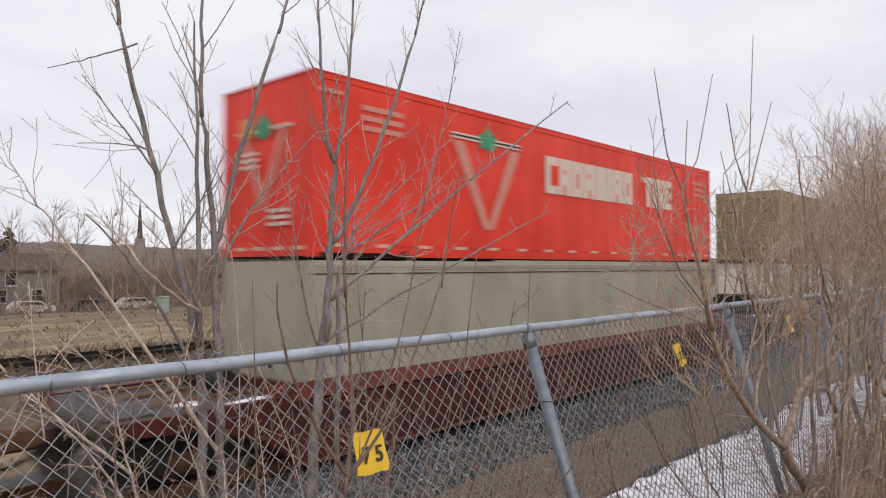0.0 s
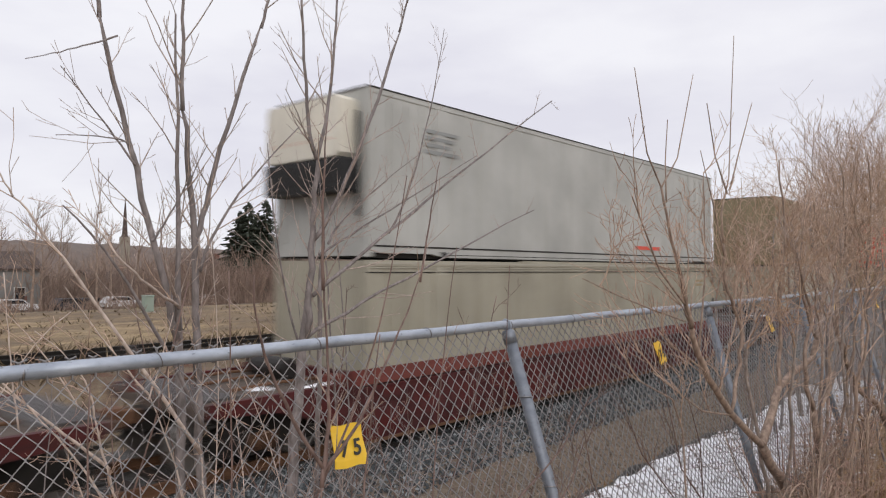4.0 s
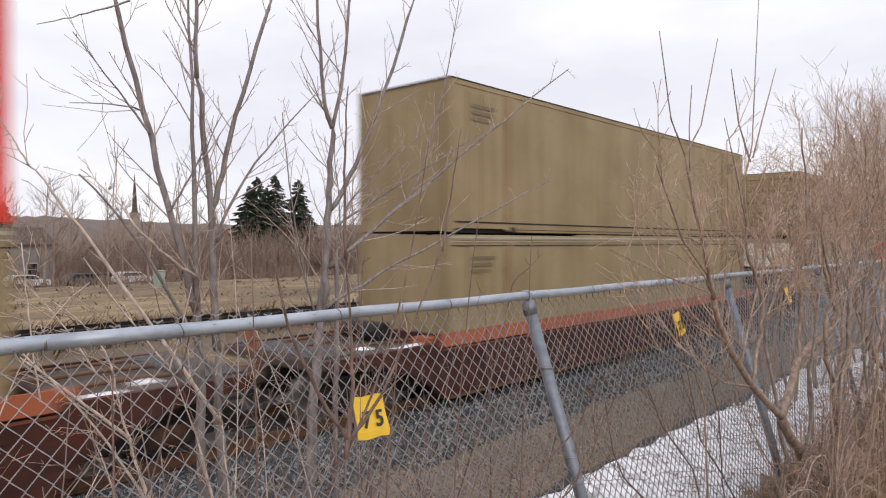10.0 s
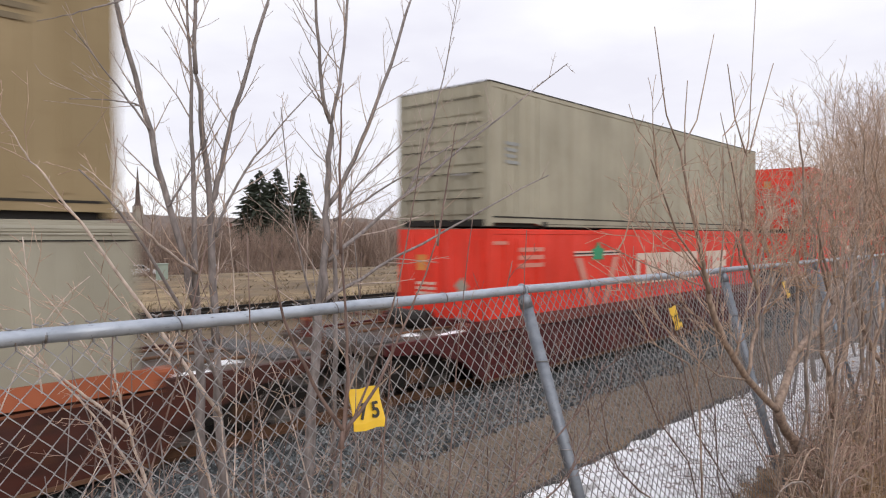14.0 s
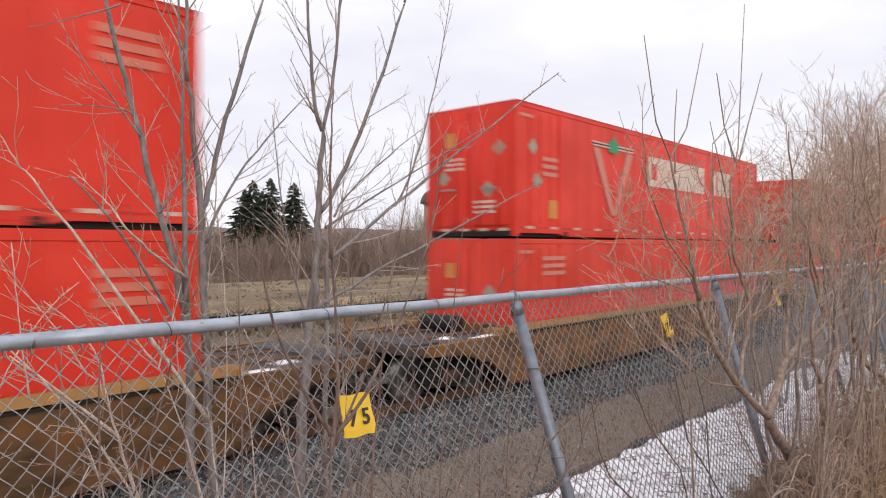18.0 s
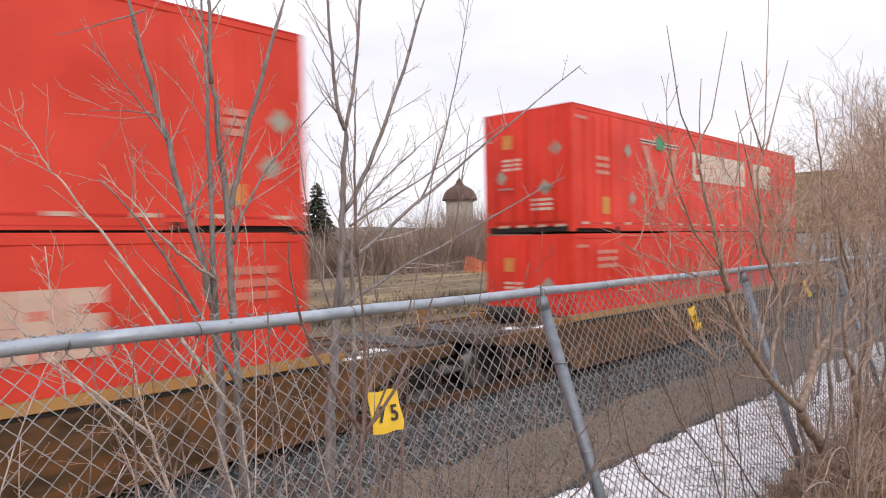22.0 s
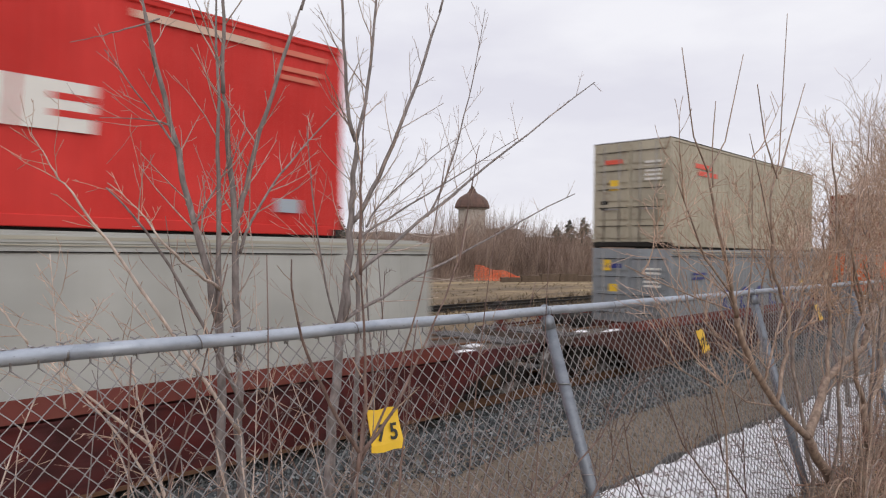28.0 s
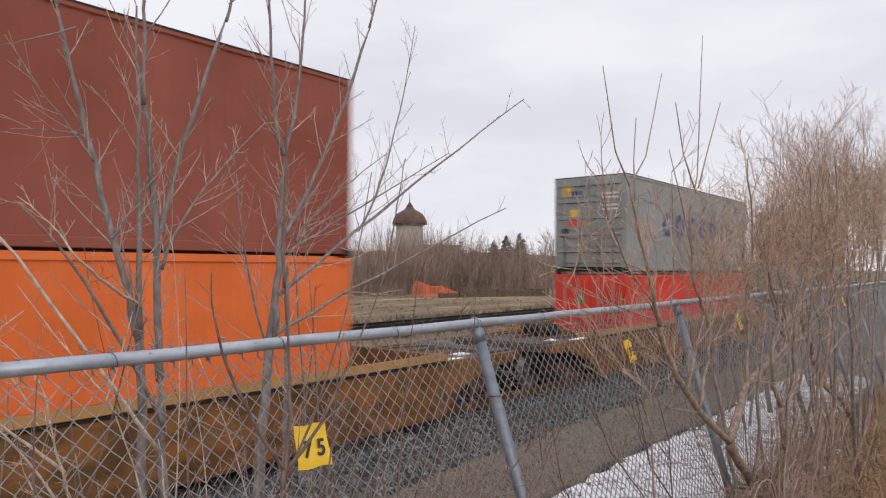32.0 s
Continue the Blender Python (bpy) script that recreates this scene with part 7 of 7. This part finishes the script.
house(25.6, 96.0, 13, 8, 5.6, 1.9, SIDING, 0, "grey two-storey house with a dark gable roof", ((4.3, 2.6), (0.5, 2.6), (-3.5, 2.6), (1.5, 4.6)))
house(45.4, 104, 7.5, 8, 3.6, 1.7, SIDING_TAN, 6, "small tan house half hidden by bare trees", ((-2.0, 1.8), (1.0, 1.8)))
house(64.5, 110, 9, 8, 5.0, 2.4, BRICK_RED, -4, "brick house behind leafless brush", ((-2.5, 1.7), (0.6, 1.7), (-2.0, 3.9)))
house(10.5, 100, 9, 8, 3.4, 1.9, SIDING_TAN, 3, "tan bungalow with a dark roof", ((-2.0, 1.6), (1.5, 1.6)))
house(152, 128, 18, 10, 9.0, 3.2, SIDING_TAN, -30, "large pale building with a dark roof among trees", ((-5, 7.0), (0, 7.0), (5, 7.0)))


def domed_tower():
    t = thing("domed_tower", pose(139.6, 124, -0.6), "pale round tower under a dark bell-shaped dome", "tower")
    b = Geo()
    b.smooth = True
    b.tube([(0, 0, 0), (0, 0, 15.6)], [3.8, 3.6], 24)
    part("wall", b, STUCCO, t)
    d = Geo()
    d.tube([(0, 0, z) for z in (15.0, 15.25, 15.9, 16.9, 17.8, 18.5, 19.0, 19.6, 20.2)], [4.75, 4.8, 4.65, 4.2, 3.5, 2.4, 1.45, 0.95, 0.85], 12)
    dome = part("dome", d, ROOF_RED, t, "dull red-brown shingled dome")
    c = Geo()
    c.tube([(0, 0, 20.1), (0, 0, 20.6), (0, 0, 21.0), (0, 0, 23.6)], [0.5, 0.45, 0.12, 0.05], 10)
    part("finial", c, SHINGLE, dome)
    e = Geo()
    e.smooth = True
    e.tube([(0, 0, 14.6), (0, 0, 15.0)], [3.85, 4.1], 24)
    part("cornice", e, STUCCO, t)
    return t


domed_tower()


def spire():
    t = thing("church_spire", pose(137.8, 300, 0), "slender dark church spire above the woods", "spire")
    part("tower", Geo().box(-1.6, 1.6, -1.6, 1.6, -3, 16), SIDING_TAN, t)
    g = Geo()
    g.tube([(0, 0, 16), (0, 0, 17), (0, 0, 26), (0, 0, 33)], [1.7, 1.15, 0.6, 0.05], 8)
    part("spire", g, SHINGLE, t)


spire()


def parked_car(x, y, turn, paint, label):
    t = thing("parked_car", pose(x, y, ground_z(x, y), 0, 0, turn), label, "car", "cars parked beyond the field")
    body = Geo().plate([(-2.2, 0.35), (2.2, 0.35), (2.25, 0.75), (2.1, 0.95), (1.2, 1.02), (0.55, 1.5), (-1.5, 1.55), (-2.1, 1.05), (-2.25, 0.8)], -0.88, 0.88)
    bo = part("body", body, paint, t)
    for s in (-1, 1):
        y0, y1 = sorted((s * 0.885, s * 0.87))
        part("side_window", Geo().plate([(-1.75, 1.05), (0.95, 1.05), (0.5, 1.42), (-1.4, 1.46)], y0 - 0.004, y1 + 0.004), GLASS, bo)
        part("headlight", Geo().box(2.12, 2.24, s * 0.65 - 0.16, s * 0.65 + 0.16, 0.72, 0.84), TRIM, bo)
        for xx in (-1.35, 1.4):
            w = Geo()
            w.disc(xx, s * 0.82, 0.33, 0.33, 0.2, 18)
            tyre = part("wheel", w, BLACK, t)
            h = Geo()
            h.disc(xx, s * 0.925, 0.33, 0.19, 0.02, 12)
            part("rim", h, STEEL, tyre)
    part("windscreen", Geo().plate([(0.62, 1.43), (1.22, 1.03), (1.26, 1.05), (0.66, 1.46)], -0.75, 0.75), GLASS, bo)
    return t


CAR_WHITE = plain("white_car_paint", (0.75, 0.75, 0.76), 0.3, 0, 0.05, 2, 0)
CAR_DARK = plain("dark_car_paint", (0.06, 0.055, 0.06), 0.3, 0.2, 0.1, 2, 0)
parked_car(66.5, 80.0, -48, CAR_WHITE, "white estate car parked at the far edge of the field")
parked_car(27.4, 86.0, 8, CAR_WHITE, "white saloon parked on the far verge")
parked_car(33.6, 86.5, 10, CAR_DARK, "dark saloon parked by the houses")
parked_car(39.2, 86.0, 4, CAR_WHITE, "white hatchback parked by the bare brush")
parked_car(36.6, 88.5, 14, CAR_DARK, "dark car parked between the houses")
parked_car(52.8, 88.0, 4, CAR_WHITE, "white pickup parked by the bare brush")
parked_car(47.5, 89.0, 5, CAR_DARK, "dark car parked in front of bare brush")
parked_car(118.0, 62.0, -30, CAR_WHITE, "white car parked beside the brush")


def utility_cabinet():
    t = thing("utility_cabinet", pose(25.75, 52.0, ground_z(25.75, 52.0)), "pale green metal utility cabinet in the field", "utility box")
    paint = plain("pale_green_metal", (0.30, 0.36, 0.30), 0.5, 0, 0.1, 3)
    b = part("body", Geo().box(-0.34, 0.34, -0.3, 0.3, 0.08, 1.25, 0.03), paint, t)
    part("lid", Geo().box(-0.38, 0.38, -0.36, 0.34, 1.25, 1.33, 0.02), paint, t)
    part("base", Geo().box(-0.44, 0.44, -0.4, 0.4, -0.2, 0.08), STUCCO, t)
    part("door", Geo().box(-0.28, 0.28, -0.32, -0.30, 0.2, 1.15), paint, b)


utility_cabinet()


OLD_TIMBER = plain("grey_brown_old_timber", (0.115, 0.08, 0.055), 0.9, 0, 0.5, 3, 0.4)


def sleeper_stack(x, y, n, tiers, turn, seed):
    rng = random.Random(seed)
    t = thing("sleeper_stack", pose(x, y, ground_z(x, y) - 0.03, 0, 0, turn), "long low uneven stack of old brown timber sleepers", "timber stack")
    me = Geo().box(-1.3, 1.3, -0.12, 0.12, 0, 0.18).mesh("timber")
    me.materials.append(OLD_TIMBER)
    for k in range(n):
        for row in range(2):
            for h in range(max(1, tiers - (2 if k == 0 else 1 if k % 3 == 1 else 0))):
                o = part("timber", me, None, t)
                o.matrix_local = pose(2.65 * (k - n / 2) + rng.uniform(-0.05, 0.05), 0.26 * row, 0.185 * h, 0, 0, rng.uniform(-3, 3))


sleeper_stack(70.3, 46.9, 6, 5, -20, 51)
sleeper_stack(84.0, 41.5, 4, 6, -20, 52)


def safety_netting():
    """Sagging orange plastic netting on stakes."""
    t = thing("safety_netting", pose(64.0, 52.0, ground_z(64.0, 52.0), 0, 0, -45), "sagging orange plastic safety netting on stakes", "netting")
    m = plain("orange_plastic_net", (0.85, 0.16, 0.05), 0.6, 0, 0.15, 3)
    g = Geo()
    n = 40

    def top(u):
        return 1.55 * (1 - u) ** 0.8 + 0.35 + 0.12 * math.sin(u * 14)

    for j in range(9):
        g.tube([(-3.2 + 6.4 * i / n, 0.25 * math.sin(i * 0.5 + j * 0.2), 0.05 + (top(i / n) - 0.05) * j / 8) for i in range(n + 1)], 0.03, 3)
    for i in range(n + 1):
        g.tube([(-3.2 + 6.4 * i / n, 0.25 * math.sin(i * 0.5 + j * 0.2), 0.05 + (top(i / n) - 0.05) * j / 8) for j in range(9)], 0.03, 3)
    part("net", g, m, t)
    for k in range(4):
        u = k / 3
        part("stake", Geo().box(-3.2 + 6.4 * u - 0.03, -3.2 + 6.4 * u + 0.03, 0.2, 0.26, -0.2, top(u) + 0.15), TIE_WOOD, t)


safety_netting()


# ---- what moves ----
def motions():
    for ob, number, z in TRAIN:
        start = FIRST + CAR_PITCH * number
        rows = [(t, pose(start - travelled(t), RAIL_Y + TRACK_TURN * (start - travelled(t)), z, 0, 0, math.degrees(TRACK_TURN))) for t in (0, 4, 8, 12, 16, 20, 24, 28, 29, 30, 31, 32)]
        walk(ob, rows)
    for ws, number in WHEELS:
        place = ws.location.copy()   # turns while it is near; further off it rests
        start = FIRST + CAR_PITCH * number
        near = [n for n in range(961) if -16 < start - travelled(n / 30) < 26]
        if not near:
            continue
        spin = lambda n: pose(place.x, place.y, place.z, 0, -math.degrees((travelled(n / 30) - travelled(near[0] / 30)) / 0.42), 0)
        rows = [(n / 30, spin(n)) for n in near]
        if near[0] > 0:
            rows.insert(0, (0, spin(near[0])))
        if near[-1] < 960:
            rows.append((32, spin(near[-1])))
        walk(ws, rows)


motions()
